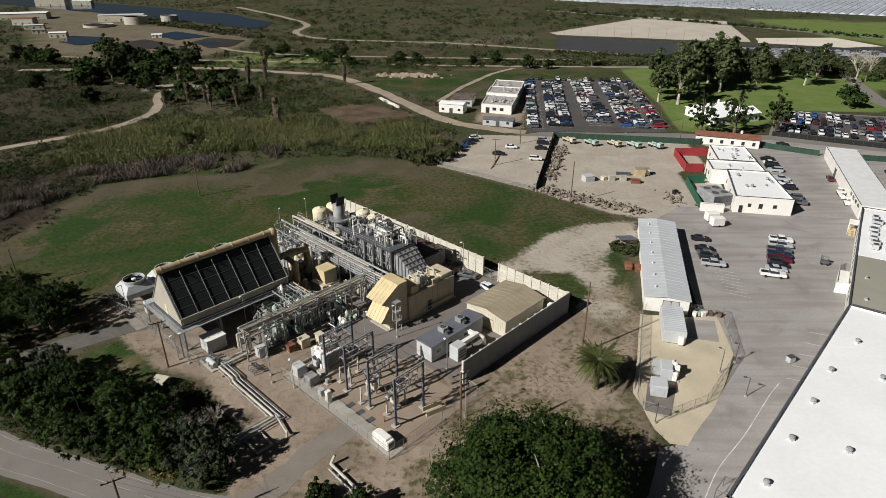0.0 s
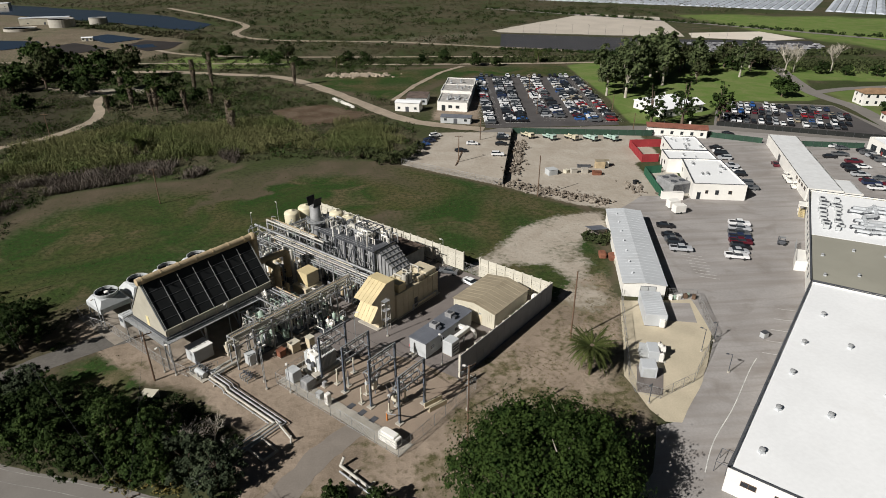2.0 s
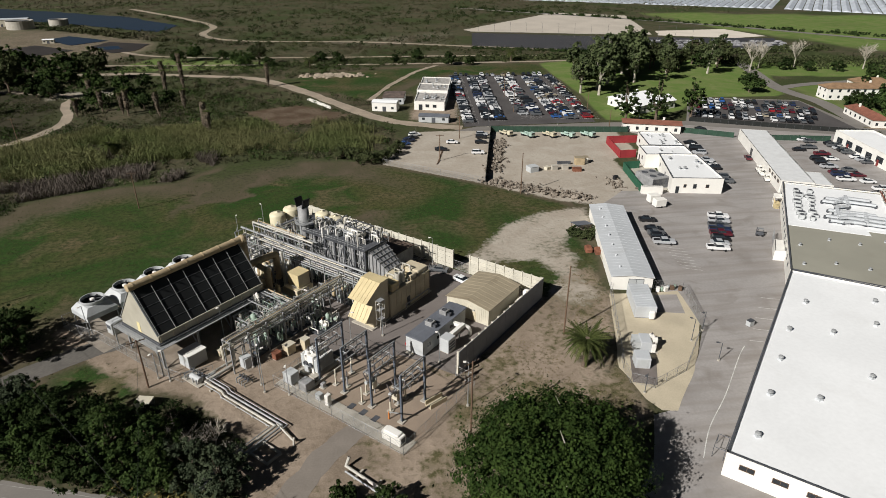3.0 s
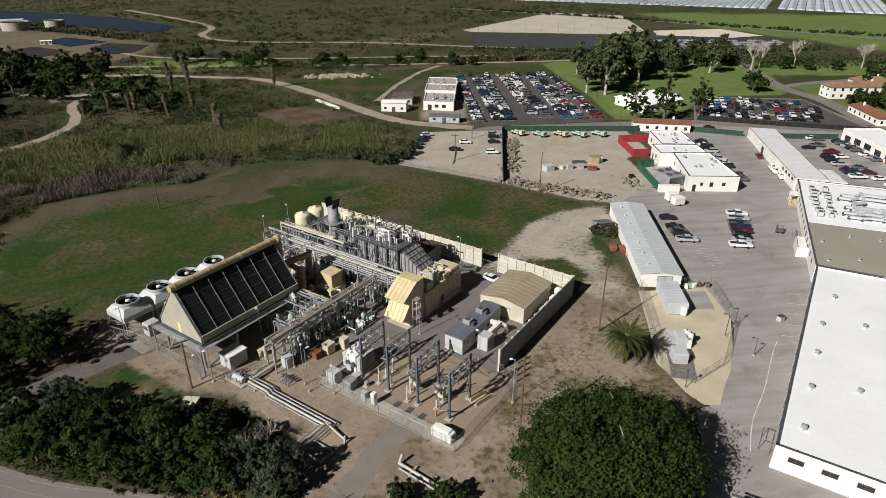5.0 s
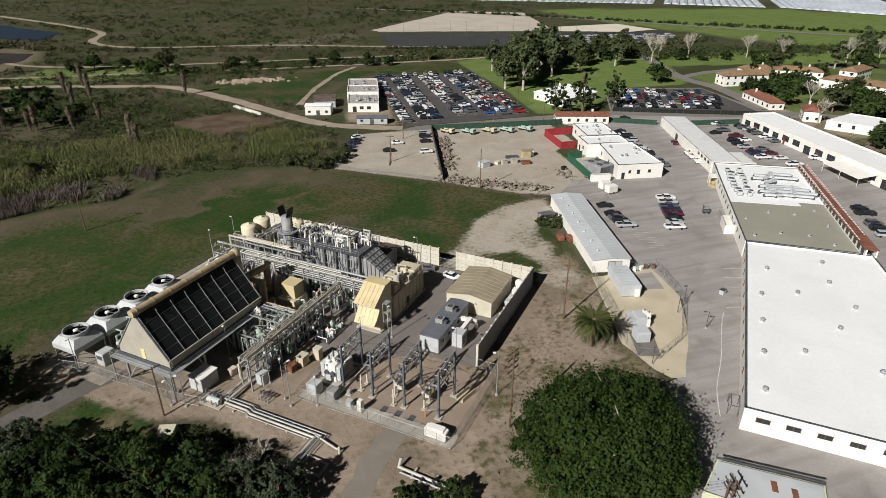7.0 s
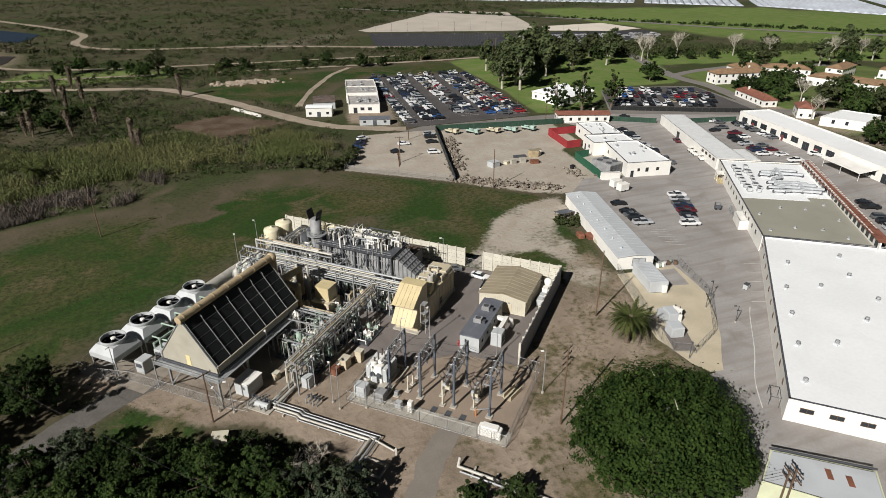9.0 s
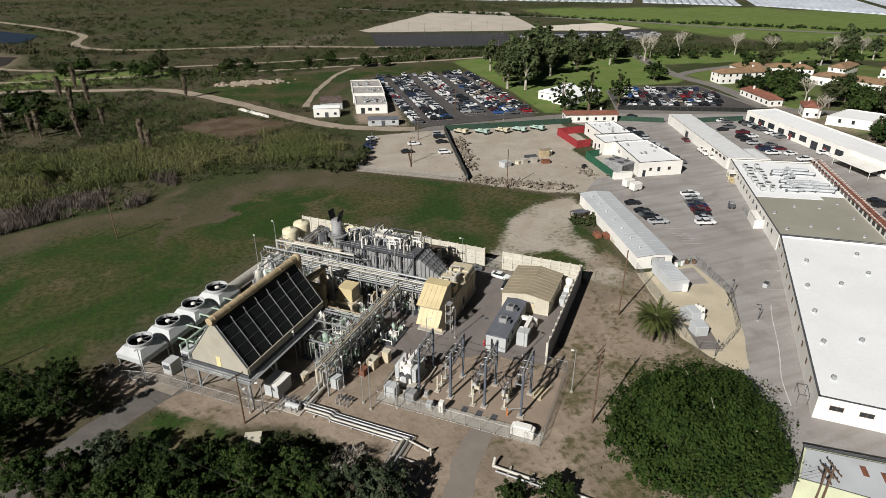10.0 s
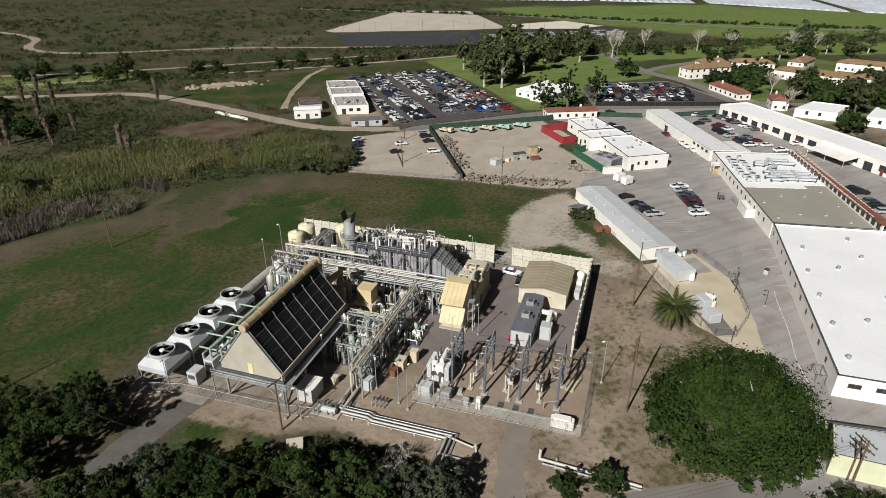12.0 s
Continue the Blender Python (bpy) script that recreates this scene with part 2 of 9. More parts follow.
    def side(self, pts, y0, y1):
        """A prism whose outline (x, z) runs along y."""
        n = len(pts)
        vs = [(x, y0, z) for x, z in pts] + [(x, y1, z) for x, z in pts]
        return self.add(vs, [tuple(range(n)), tuple(range(2 * n - 1, n - 1, -1))] + [(i, n + i, n + (i + 1) % n, (i + 1) % n) for i in range(n)])

    def data(self, name, material, smooth=False):
        me = bpy.data.meshes.new(name)
        me.from_pydata(self.v, [], self.f)
        me.materials.append(material)
        if smooth:
            me.polygons.foreach_set("use_smooth", [True] * len(me.polygons))
        me.update()
        return me


def part(name, m, material, parent=None, label="", at=None, smooth=False):
    """Links one mesh as an object, under parent if given."""
    ob = new(name, m.data(name, material, smooth) if isinstance(m, Mesh) else m)
    ob.parent = parent
    if at is not None:
        ob.matrix_basis = at
    return tagged(ob, label)


def thing(name, at, label, category, group="", kind=""):
    """An Empty at the thing's base, for its parts."""
    ob = new(name)
    ob.empty_display_size = 0.3
    ob.matrix_basis = at
    return tagged(ob, label, category, group, kind)


def solo(name, m, material, at, label, category, group="", kind="", smooth=False):
    return tagged(part(name, m, material, None, "", at, smooth), label, category, group, kind)


def place(x, y, turn=0.0, z=0.0):
    return pose(x, y, z, 0, 0, turn)


PLANT = pose(26.0, 110.2, 0, 0, 0, 136.0)


def in_plant(u, v, z=0.0, turn=0.0):
    """A place inside the works: u along the long back wall, v away from it."""
    return PLANT @ pose(u, v, z, 0, 0, turn)


def sheet(name, pts, z, material, label, category, step=0.0, wob=0.0):
    """A flat piece of the setting with an outline, edges broken a little."""
    rnd = random.Random(name)
    out = []
    n = len(pts)
    for i in range(n):
        a, b = Vector(pts[i]), Vector(pts[(i + 1) % n])
        k = max(1, int((b - a).length / step)) if step else 1
        for j in range(k):
            p = a.lerp(b, j / k)
            out.append((p.x + rnd.uniform(-wob, wob), p.y + rnd.uniform(-wob, wob)))
    m = Mesh().add([(x, y, z) for x, y in out], [tuple(range(len(out)))])
    return tagged(part(name, m, material), label, category, "", "structure")


ROADS = []


def strip(name, pts, width, z, material, label, category, wob=0.15):
    """A road or path along a line of points, smoothed."""
    rnd = random.Random(name)
    P = [Vector(p) for p in pts]
    line = []
    for i in range(len(P) - 1):
        a, b, c, d = P[max(i - 1, 0)], P[i], P[i + 1], P[min(i + 2, len(P) - 1)]
        for j in range(6):
            t = j / 6
            line.append(0.5 * ((2 * b) + (c - a) * t + (2 * a - 5 * b + 4 * c - d) * t * t + (3 * b - a - 3 * c + d) * t ** 3))
    line.append(P[-1])
    ROADS.append(([(q.x, q.y) for q in line], width))
    vs, fs = [], []
    for i, p in enumerate(line):
        d = (line[min(i + 1, len(line) - 1)] - line[max(i - 1, 0)]).normalized()
        w = width / 2
        vs += [(p.x - d.y * (w + rnd.uniform(-wob, wob)), p.y + d.x * (w + rnd.uniform(-wob, wob)), z), (p.x + d.y * (w + rnd.uniform(-wob, wob)), p.y - d.x * (w + rnd.uniform(-wob, wob)), z)]
    fs = [(2 * i, 2 * i + 1, 2 * i + 3, 2 * i + 2) for i in range(len(line) - 1)]
    return tagged(part(name, Mesh().add(vs, fs), material), label, category, "", "structure")

# ---- the ground: one sheet to the horizon ----
def axis(lo, hi, a, b, fine):
    """Even steps between a and b, growing ones out to lo and hi."""
    xs = list(np.arange(a, b, fine))
    s, x = fine, a
    left = []
    while x > lo:
        s *= 1.07
        x -= s
        left.append(max(x, lo))
    s, x = fine, xs[-1]
    right = []
    while x < hi:
        s *= 1.07
        x += s
        right.append(min(x, hi))
    return np.array(left[::-1] + xs + right)


def inside(X, Y, poly):
    """Signed distance to an outline, positive within."""
    d = np.full(X.shape, 1e9)
    s = np.zeros(X.shape, bool)
    n = len(poly)
    for i in range(n):
        x0, y0 = poly[i]
        x1, y1 = poly[(i + 1) % n]
        ex, ey = x1 - x0, y1 - y0
        t = np.clip(((X - x0) * ex + (Y - y0) * ey) / (ex * ex + ey * ey), 0, 1)
        d = np.minimum(d, np.hypot(X - x0 - t * ex, Y - y0 - t * ey))
        s ^= ((y0 > Y) != (y1 > Y)) & (X < ex * (Y - y0) / (ey if ey else 1e-9) + x0)
    return np.where(s, d, -d)


def soft(d, w):
    t = np.clip(d / w * 0.5 + 0.5, 0, 1)
    return t * t * (3 - 2 * t)


def uvw(*pts):
    """Plan points of the works as plan points of the world."""
    return [tuple((PLANT @ Vector((u, v, 0)))[:2]) for u, v in pts]


FIELD = [(-112, 184), (-100, 190), (-86, 196), (-70, 196), (-57, 212), (-34, 214), (-17, 211), (-1, 203), (29, 180), (50, 161), (44, 120), (30, 108), (-30, 150), (-66, 108), (-84, 92), (-120, 100), (-125, 150)]
DIRT_FRONT = uvw((-16, 10), (-17, 40), (-9, 52), (-9, 66), (4, 76), (16, 70), (18, 66), (34, 65), (44, 68), (60, 70), (72, 68), (74, 60), (60, 48), (20, 30), (0, 0))
DIRT_PATH = [(8, 126), (16, 136), (30, 150), (40, 158), (55, 158), (53, 146), (44, 138), (38, 124), (40, 108), (33, 104), (28, 112), (33, 119), (30, 127), (19, 127), (14, 121)]
DIRT_RIGHT = [(33, 119), (42, 122), (42, 106), (35, 84), (33, 70), (20, 64), (6, 66), (-2, 72), (8, 88), (28, 110)]
SAND_YARD = [(45, 240), (95, 234), (92, 205), (80, 198), (76, 166), (60, 158), (48, 163), (30, 180)]
SAND_LOT = [(13, 244), (45, 242), (29, 181), (-2, 205)]
LAWN = [(107, 352), (105, 300), (98, 250), (112, 246), (140, 262), (160, 285), (205, 280), (230, 330), (320, 310), (480, 240), (520, 300), (360, 360), (200, 400), (110, 392)]
LAWN_EAST = [(206, 226), (216, 300), (300, 322), (365, 262), (310, 150), (232, 142), (196, 172)]
DIRT_EAST = [(189, 212), (206, 226), (228, 190), (246, 150), (210, 20), (162, 20)]
LAWN_WEST = [(-42, 332), (-60, 360), (-20, 380), (45, 392), (112, 395), (108, 352), (46, 358), (26, 345), (-4, 300), (-18, 318)]
FARM = [(300, 690), (574, 600), (700, 430), (520, 300), (371, 365), (318, 540)]
WORKSHOP = [(12, 264), (34, 250), (48, 356), (40, 356), (34, 332), (22, 300)]
BARE_1 = [(-62, 290), (-35, 300), (-12, 276), (-22, 262), (-46, 258)]
BARE_2 = [(-36, 376), (-6, 380), (2, 362), (-30, 356)]
BARE_3 = [(-160, 325), (-128, 330), (-120, 345), (-165, 350)]
TREAT = [(-271, 617), (-215, 599), (-151, 526), (-145, 480), (-166, 433), (-195, 400), (-303, 455), (-426, 658), (-520, 830), (-420, 830), (-340, 690)]
GREEN_W = [(-155, 400), (-100, 398), (-60, 398), (-60, 425), (-140, 445)]
BANK_NEAR = [(-112, 86), (-92, 78.5), (-70, 67.5), (-57, 62.5), (-44, 58), (-50, 40), (-120, 30)]
GREEN_STRIP = [(-71, 98), (-63, 102), (-51, 93.5), (-54, 85), (-66, 88)]
BERM = [(70, 470), (90, 545), (60, 560), (-60, 500), (-20, 480)]

gx, gy = axis(-4800, 4800, -125, 120, 1.3), axis(-1500, 4900, 48, 262, 1.3)
GX, GY = np.meshgrid(gx, gy)
rng = np.random.default_rng(4)


def waves(X, Y, size, seed, octaves=4):
    """Smooth value noise."""
    out, amp, tot = np.zeros(X.shape), 1.0, 0.0
    for o in range(octaves):
        s = size / 2 ** o
        ix, iy = np.floor(X / s).astype(np.int64), np.floor(Y / s).astype(np.int64)
        fx, fy = X / s - ix, Y / s - iy
        fx, fy = fx * fx * (3 - 2 * fx), fy * fy * (3 - 2 * fy)

        def h(a, b):
            k = (a * 374761393 + b * 668265263 + (seed + o) * 974634777) & 0x7FFFFFFF
            k = ((k ^ (k >> 13)) * 1274126177) & 0x7FFFFFFF
            return ((k ^ (k >> 16)) & 0xFFFF) / 65535.0
        out += amp * ((h(ix, iy) * (1 - fx) + h(ix + 1, iy) * fx) * (1 - fy) + (h(ix, iy + 1) * (1 - fx) + h(ix + 1, iy + 1) * fx) * fy)
        tot += amp
        amp *= 0.55
    return out / tot


wob = (waves(GX, GY, 14, 3) - 0.5) * 9
wob2 = (waves(GX, GY, 40, 9) - 0.5) * 30
dfield = inside(GX, GY, FIELD)
patch = waves(GX, GY, 26, 21)
grass = soft(dfield + wob * 0.5, 3) * np.clip(soft(dfield - 13 + wob2 * 0.6, 16), 0.12, 1)
grass *= np.clip(1.25 - 1.6 * soft(patch - 0.60, 0.12), 0.1, 1)
grass = np.maximum(grass, soft(dfield + wob * 0.4, 3) * soft(GX + 8, 18) * (0.62 + 0.5 * (patch - 0.4)))
grass = np.maximum(grass, soft(inside(GX, GY, LAWN_WEST) + wob * 0.6, 6) * (0.45 + 0.5 * patch))
grass = np.maximum(grass, soft(inside(GX, GY, GREEN_STRIP) + wob * 0.5, 4) * 0.75)
lawn = np.maximum(soft(inside(GX, GY, LAWN) + wob * 0.2, 3), soft(inside(GX, GY, FARM) + wob * 0.4, 10) * (0.55 + 0.35 * waves(GX, GY, 90, 5)))
lawn = np.maximum(lawn, soft(inside(GX, GY, LAWN_EAST) + wob * 0.4, 4) * (0.2 + 0.7 * waves(GX, GY, 24, 55)))
lawn = np.maximum(lawn, 0.8 * soft(inside(GX, GY, GREEN_W) + wob, 5))
grass = np.maximum(grass, soft(inside(GX, GY, BANK_NEAR) + wob * 0.2, 2))
dirt = soft(inside(GX, GY, DIRT_FRONT) + wob * 0.35, 2.5)
dirt = np.maximum(dirt, soft(inside(GX, GY, DIRT_RIGHT) + wob * 0.4, 3) * np.clip(0.74 + 0.9 * (waves(GX, GY, 7, 33) - 0.45), 0, 1))
path = soft(inside(GX, GY, DIRT_PATH) + wob * 0.55, 3) * np.clip(0.72 + 0.9 * (waves(GX, GY, 9, 35) - 0.5), 0, 1)
sand = np.maximum(soft(inside(GX, GY, SAND_YARD) + wob * 0.2, 2), soft(inside(GX, GY, SAND_LOT), 1.0))
sand = np.maximum(sand, path)
for poly, k, w in ((BARE_3, 0.6, 6), (BERM, 0.35, 20)):
    sand = np.maximum(sand, soft(inside(GX, GY, poly) + wob, w) * k)
bare = np.maximum(soft(inside(GX, GY, BARE_1) + wob * 0.6, 5), soft(inside(GX, GY, BARE_2) + wob, 5)) * 0.8
DIRT_SOUTH = [(-28, 50), (-10, 68), (4, 70), (24, 60), (24, 46), (4, 46), (-14, 48)]
dirt = np.maximum(dirt, soft(inside(GX, GY, DIRT_SOUTH) + wob * 0.5, 4) * np.clip(0.75 + 0.8 * (waves(GX, GY, 6, 37) - 0.5), 0, 1))
dirt = np.maximum(dirt, soft(inside(GX, GY, TREAT) + wob, 10) * 0.48)
dirt = np.maximum(dirt, soft(inside(GX, GY, WORKSHOP) + wob * 0.4, 3) * 0.8)
dirt = np.maximum(dirt, soft(inside(GX, GY, DIRT_EAST) + wob * 0.3, 3) * np.clip(0.6 + 1.2 * (waves(GX, GY, 9, 57) - 0.5), 0, 1))
dirt = np.clip(dirt, 0, 1)
PEAT = [(-152, 205), (-125, 199), (-112, 183), (-113, 168), (-111, 156), (-118, 144), (-150, 140), (-175, 180)]
peat = soft(inside(GX, GY, PEAT) + wob * 0.7, 6)
grass *= 1 - peat
SLOPE = [(-420, 150), (-190, 200), (-160, 235), (-142, 262), (-146, 320), (-200, 400), (-420, 460)]
peat = np.maximum(peat, soft(inside(GX, GY, SLOPE) + wob, 10) * 0.6)
dry = soft(inside(GX, GY, DIRT_RIGHT) + wob * 0.3, 2) * np.clip(0.36 + 2.4 * (waves(GX, GY, 11, 43) - 0.5), 0, 1)
dry = np.maximum(dry, soft(inside(GX, GY, DIRT_SOUTH) + wob * 0.4, 3) * np.clip(0.35 + 2.0 * (waves(GX, GY, 8, 45) - 0.5), 0, 1))
dry = np.maximum(dry, soft(inside(GX, GY, DIRT_FRONT) + wob * 0.3, 3) * np.clip(0.1 + 2.0 * (waves(GX, GY, 9, 47) - 0.55), 0, 1))
dry = np.maximum(dry, soft(inside(GX, GY, GREEN_STRIP) + wob * 0.5, 4) * np.clip(0.4 + 2.0 * (waves(GX, GY, 6, 49) - 0.5), 0, 1))
nx, ny = len(gx), len(gy)
gm = bpy.data.meshes.new("ground")
idx = np.arange(nx * ny).reshape(ny, nx)
quads = np.stack([idx[:-1, :-1], idx[:-1, 1:], idx[1:, 1:], idx[1:, :-1]], -1).reshape(-1, 4)
gm.vertices.add(nx * ny)
gm.vertices.foreach_set("co", np.stack([GX, GY, np.zeros(GX.shape)], -1).ravel())
gm.loops.add(quads.size)
gm.loops.foreach_set("vertex_index", quads.ravel())
gm.polygons.add(len(quads))
gm.polygons.foreach_set("loop_start", np.arange(0, quads.size, 4))
gm.update(calc_edges=True)
gm.polygons.foreach_set("use_smooth", np.ones(len(quads), bool))
for nm, val in (("grass", grass), ("dirt", dirt), ("sand", sand), ("lawn", lawn), ("bare", bare), ("dry", dry), ("peat", peat)):
    gm.attributes.new(nm, "FLOAT", "POINT").data.foreach_set("value", val.ravel())


def ground_material():
    m = bpy.data.materials.new("ground_cover")
    m.use_nodes = True
    n, ln = m.node_tree.nodes, m.node_tree.links
    b = n["Principled BSDF"]
    b.inputs["Roughness"].default_value, b.inputs["Specular IOR Level"].default_value = 0.95, 0.1
    pos = n.new("ShaderNodeNewGeometry").outputs["Position"]

    def noise_at(scale, detail=5, dist=0.0):
        k = n.new("ShaderNodeTexNoise")
        k.inputs["Scale"].default_value, k.inputs["Detail"].default_value, k.inputs["Distortion"].default_value = scale, detail, dist
        ln.new(pos, k.inputs["Vector"])
        return k.outputs["Fac"]

    def ramp(src, a, c, d=0.0, e=1.0):
        k = n.new("ShaderNodeMapRange")
        for nm, v in (("From Min", a), ("From Max", c), ("To Min", d), ("To Max", e)):
            k.inputs[nm].default_value = v
        ln.new(src, k.inputs["Value"])
        return k.outputs["Result"]

    def mix(f, a, c):
        k = n.new("ShaderNodeMix")
        k.data_type = "RGBA"
        ln.new(f, k.inputs["Factor"])
        for nm, v in (("A", a), ("B", c)):
            if isinstance(v, tuple):
                k.inputs[nm].default_value = (*v, 1)
            else:
                ln.new(v, k.inputs[nm])
        return k.outputs["Result"]

    def broken(attr, src, amount):
        """A cover's share, its edge broken up by noise."""
        k = n.new("ShaderNodeAttribute")
        k.attribute_name = attr
        add = n.new("ShaderNodeMath")
        add.operation = "ADD"
        ln.new(k.outputs["Fac"], add.inputs[0])
        ln.new(ramp(src, 0, 1, -amount, amount), add.inputs[1])
        return ramp(add.outputs[0], 0.3, 0.7)

    big, mid, small, tiny = noise_at(0.018, 6, 0.4), noise_at(0.12, 6, 0.5), noise_at(0.8, 5), noise_at(4.0, 4)
    soil = mix(ramp(mid, 0.35, 0.65), (0.054, 0.056, 0.028), (0.092, 0.078, 0.049))
    soil = mix(ramp(big, 0.45, 0.62), soil, (0.044, 0.058, 0.020))
    soil = mix(ramp(small, 0.48, 0.66, 0, 0.7), soil, (0.028, 0.032, 0.016))
    brown = mix(ramp(mid, 0.3, 0.7), (0.100, 0.080, 0.054), (0.068, 0.062, 0.036))
    wide, blot = noise_at(0.03, 4, 0.8), noise_at(0.055, 7, 1.2)
    turf = mix(ramp(mid, 0.36, 0.62), (0.052, 0.064, 0.019), (0.082, 0.072, 0.032))
    turf = mix(ramp(wide, 0.42, 0.54), turf, (0.021, 0.056, 0.010))
    turf = mix(ramp(blot, 0.52, 0.66, 0, 0.8), turf, (0.118, 0.092, 0.052))
    turf = mix(ramp(small, 0.44, 0.62, 0, 0.7), turf, (0.024, 0.034, 0.011))
    turf = mix(ramp(tiny, 0.5, 0.72, 0, 0.5), turf, (0.092, 0.084, 0.036))
    turf = mix(ramp(noise_at(1.9, 6, 0.6), 0.52, 0.66, 0, 0.6), turf, (0.020, 0.030, 0.009))
    green = mix(ramp(mid, 0.35, 0.65), (0.100, 0.160, 0.036), (0.150, 0.180, 0.062))
    green = mix(ramp(small, 0.5, 0.7, 0, 0.5), green, (0.085, 0.118, 0.036))
    tan = mix(ramp(mid, 0.36, 0.64), (0.300, 0.240, 0.182), (0.205, 0.162, 0.120))
    tan = mix(ramp(small, 0.5, 0.72, 0, 0.5), tan, (0.140, 0.108, 0.076))
    tan = mix(ramp(blot, 0.50, 0.64, 0, 0.55), tan, (0.125, 0.098, 0.070))
    tan = mix(ramp(tiny, 0.45, 0.75, 0, 0.35), tan, (0.37, 0.30, 0.23))
    pale = mix(ramp(mid, 0.35, 0.65), (0.40, 0.36, 0.30), (0.335, 0.292, 0.236))
    pale = mix(ramp(small, 0.5, 0.75, 0, 0.4), pale, (0.27, 0.225, 0.17))
    umber = mix(ramp(mid, 0.38, 0.62), (0.078, 0.052, 0.034), (0.125, 0.094, 0.066))
    umber = mix(ramp(small, 0.5, 0.7, 0, 0.6), umber, (0.056, 0.048, 0.026))
    c = mix(broken("bare", mid, 0.3), soil, umber)
    black = n.new("ShaderNodeAttribute")
    black.attribute_name = "peat"
    c = mix(ramp(black.outputs["Fac"], 0.2, 0.8), c, mix(ramp(small, 0.4, 0.65), (0.022, 0.019, 0.013), (0.050, 0.040, 0.028)))
    fieldbase = n.new("ShaderNodeAttribute")
    fieldbase.attribute_name = "grass"
    c = mix(ramp(fieldbase.outputs["Fac"], 0.02, 0.12), c, brown)
    c = mix(broken("grass", small, 0.35), c, turf)
    c = mix(broken("lawn", small, 0.15), c, green)
    c = mix(broken("dirt", small, 0.55), c, tan)
    weedy = mix(ramp(small, 0.4, 0.62), (0.150, 0.122, 0.074), (0.078, 0.074, 0.034))
    weedy = mix(ramp(tiny, 0.5, 0.7, 0, 0.6), weedy, (0.215, 0.172, 0.112))
    c = mix(broken("dry", small, 0.6), c, weedy)
    c = mix(broken("sand", small, 0.5), c, pale)
    ln.new(c, b.inputs["Base Color"])
    bp = n.new("ShaderNodeBump")
    bp.inputs["Strength"].default_value, bp.inputs["Distance"].default_value = 0.6, 0.25
    ln.new(small, bp.inputs["Height"])
    ln.new(bp.outputs["Normal"], b.inputs["Normal"])
    return m


gm.materials.append(ground_material())
tagged(new("ground", gm), "dry grass, brown soil and scrub ground reaching the horizon", "ground", "", "structure")

# ---- paved and bare surfaces ----
asphalt_plant = mat("worn_asphalt", (0.180, 0.157, 0.142), 0.9, vary=0.14, scale=0.2, fine=3, bump=0.1, stain=0.35)
asphalt_yard = mat("pale_asphalt", (0.325, 0.305, 0.286), 0.9, vary=0.16, scale=0.08, fine=2, bump=0.1, stain=0.42, streak=0.55)
asphalt_lot = mat("dark_asphalt", (0.082, 0.075, 0.072), 0.9, vary=0.25, scale=0.08, fine=1, stain=0.2)
asphalt_lane = mat("old_cracked_asphalt", (0.125, 0.115, 0.100), 0.95, vary=0.25, scale=0.3, fine=2, bump=0.2, stain=0.35)
asphalt_far = mat("fresh_black_asphalt", (0.036, 0.037, 0.042), 0.85, vary=0.25, scale=0.06, fine=0.5)
asphalt_road = mat("grey_road", (0.19, 0.175, 0.155), 0.9, vary=0.12, scale=0.15, fine=3, stain=0.15)
dirt_road = mat("dirt_road", (0.34, 0.28, 0.21), 0.95, vary=0.25, scale=0.15, fine=1.5, bump=0.2)
sandy = mat("sandy_gravel", (0.50, 0.435, 0.315), 0.95, vary=0.16, scale=0.2, fine=4, bump=0.2)
bare_tan = mat("graded_earth", (0.47, 0.42, 0.35), 0.95, vary=0.12, scale=0.05, fine=0.5)
# Blue in the base colour stands in for the sky mirrored by the water.
water_mat = mat("water", (0.018, 0.034, 0.070), 0.06, spec=0.6, vary=0.1)
sludge = mat("dark_sludge", (0.04, 0.034, 0.03), 0.6, vary=0.3, scale=0.05)
plastic_film = mat("white_crop_film", (0.58, 0.62, 0.67), 0.45, vary=0.25, scale=0.03, fine=0.2)

sheet("pavement_works", uvw((-0.8, 0.3), (74.5, 0.3), (74.5, 30), (60, 34), (33, 33), (33, 39), (25, 44), (11.5, 34), (-0.8, 33)), 0.03, asphalt_plant, "worn grey-brown asphalt pad of the works", "pavement", 3, 0.1)
sheet("pavement_yard", [(10, 20), (14, 46), (19, 52), (29, 62), (33.5, 71), (38, 72), (49, 85), (55, 94), (53, 104), (62, 150), (59, 158), (70, 168), (90, 166), (105, 222), (96, 238), (126, 243), (192, 217), (174, 95), (162, 10), (120, 10)], 0.04, asphalt_yard, "pale worn asphalt service yard with stains", "pavement", 4, 0.1)
sheet("road_far", [(30, 243), (40, 248), (96, 246), (132, 243), (152, 279), (168, 282), (206, 271), (200, 221), (230, 200), (225, 196), (130, 236), (95, 236), (46, 241)], 0.05, asphalt_road, "grey asphalt road behind the yards", "road", 6, 0.15)
sheet("parking_lot", [(46.5, 360), (106, 351), (92.5, 247.5), (35, 248.5)], 0.07, asphalt_lot, "dark asphalt car park", "parking", 0)
sheet("parking_lot_east", [(134, 244.5), (152, 278), (168, 280), (205, 269), (196, 221)], 0.09, asphalt_lot, "dark asphalt car park beside the lawn", "parking", 0)
sheet("parking_lot_far", [(96, 539), (212, 496), (180, 422), (80, 457)], 0.1, asphalt_far, "dark empty car park", "parking", 0)
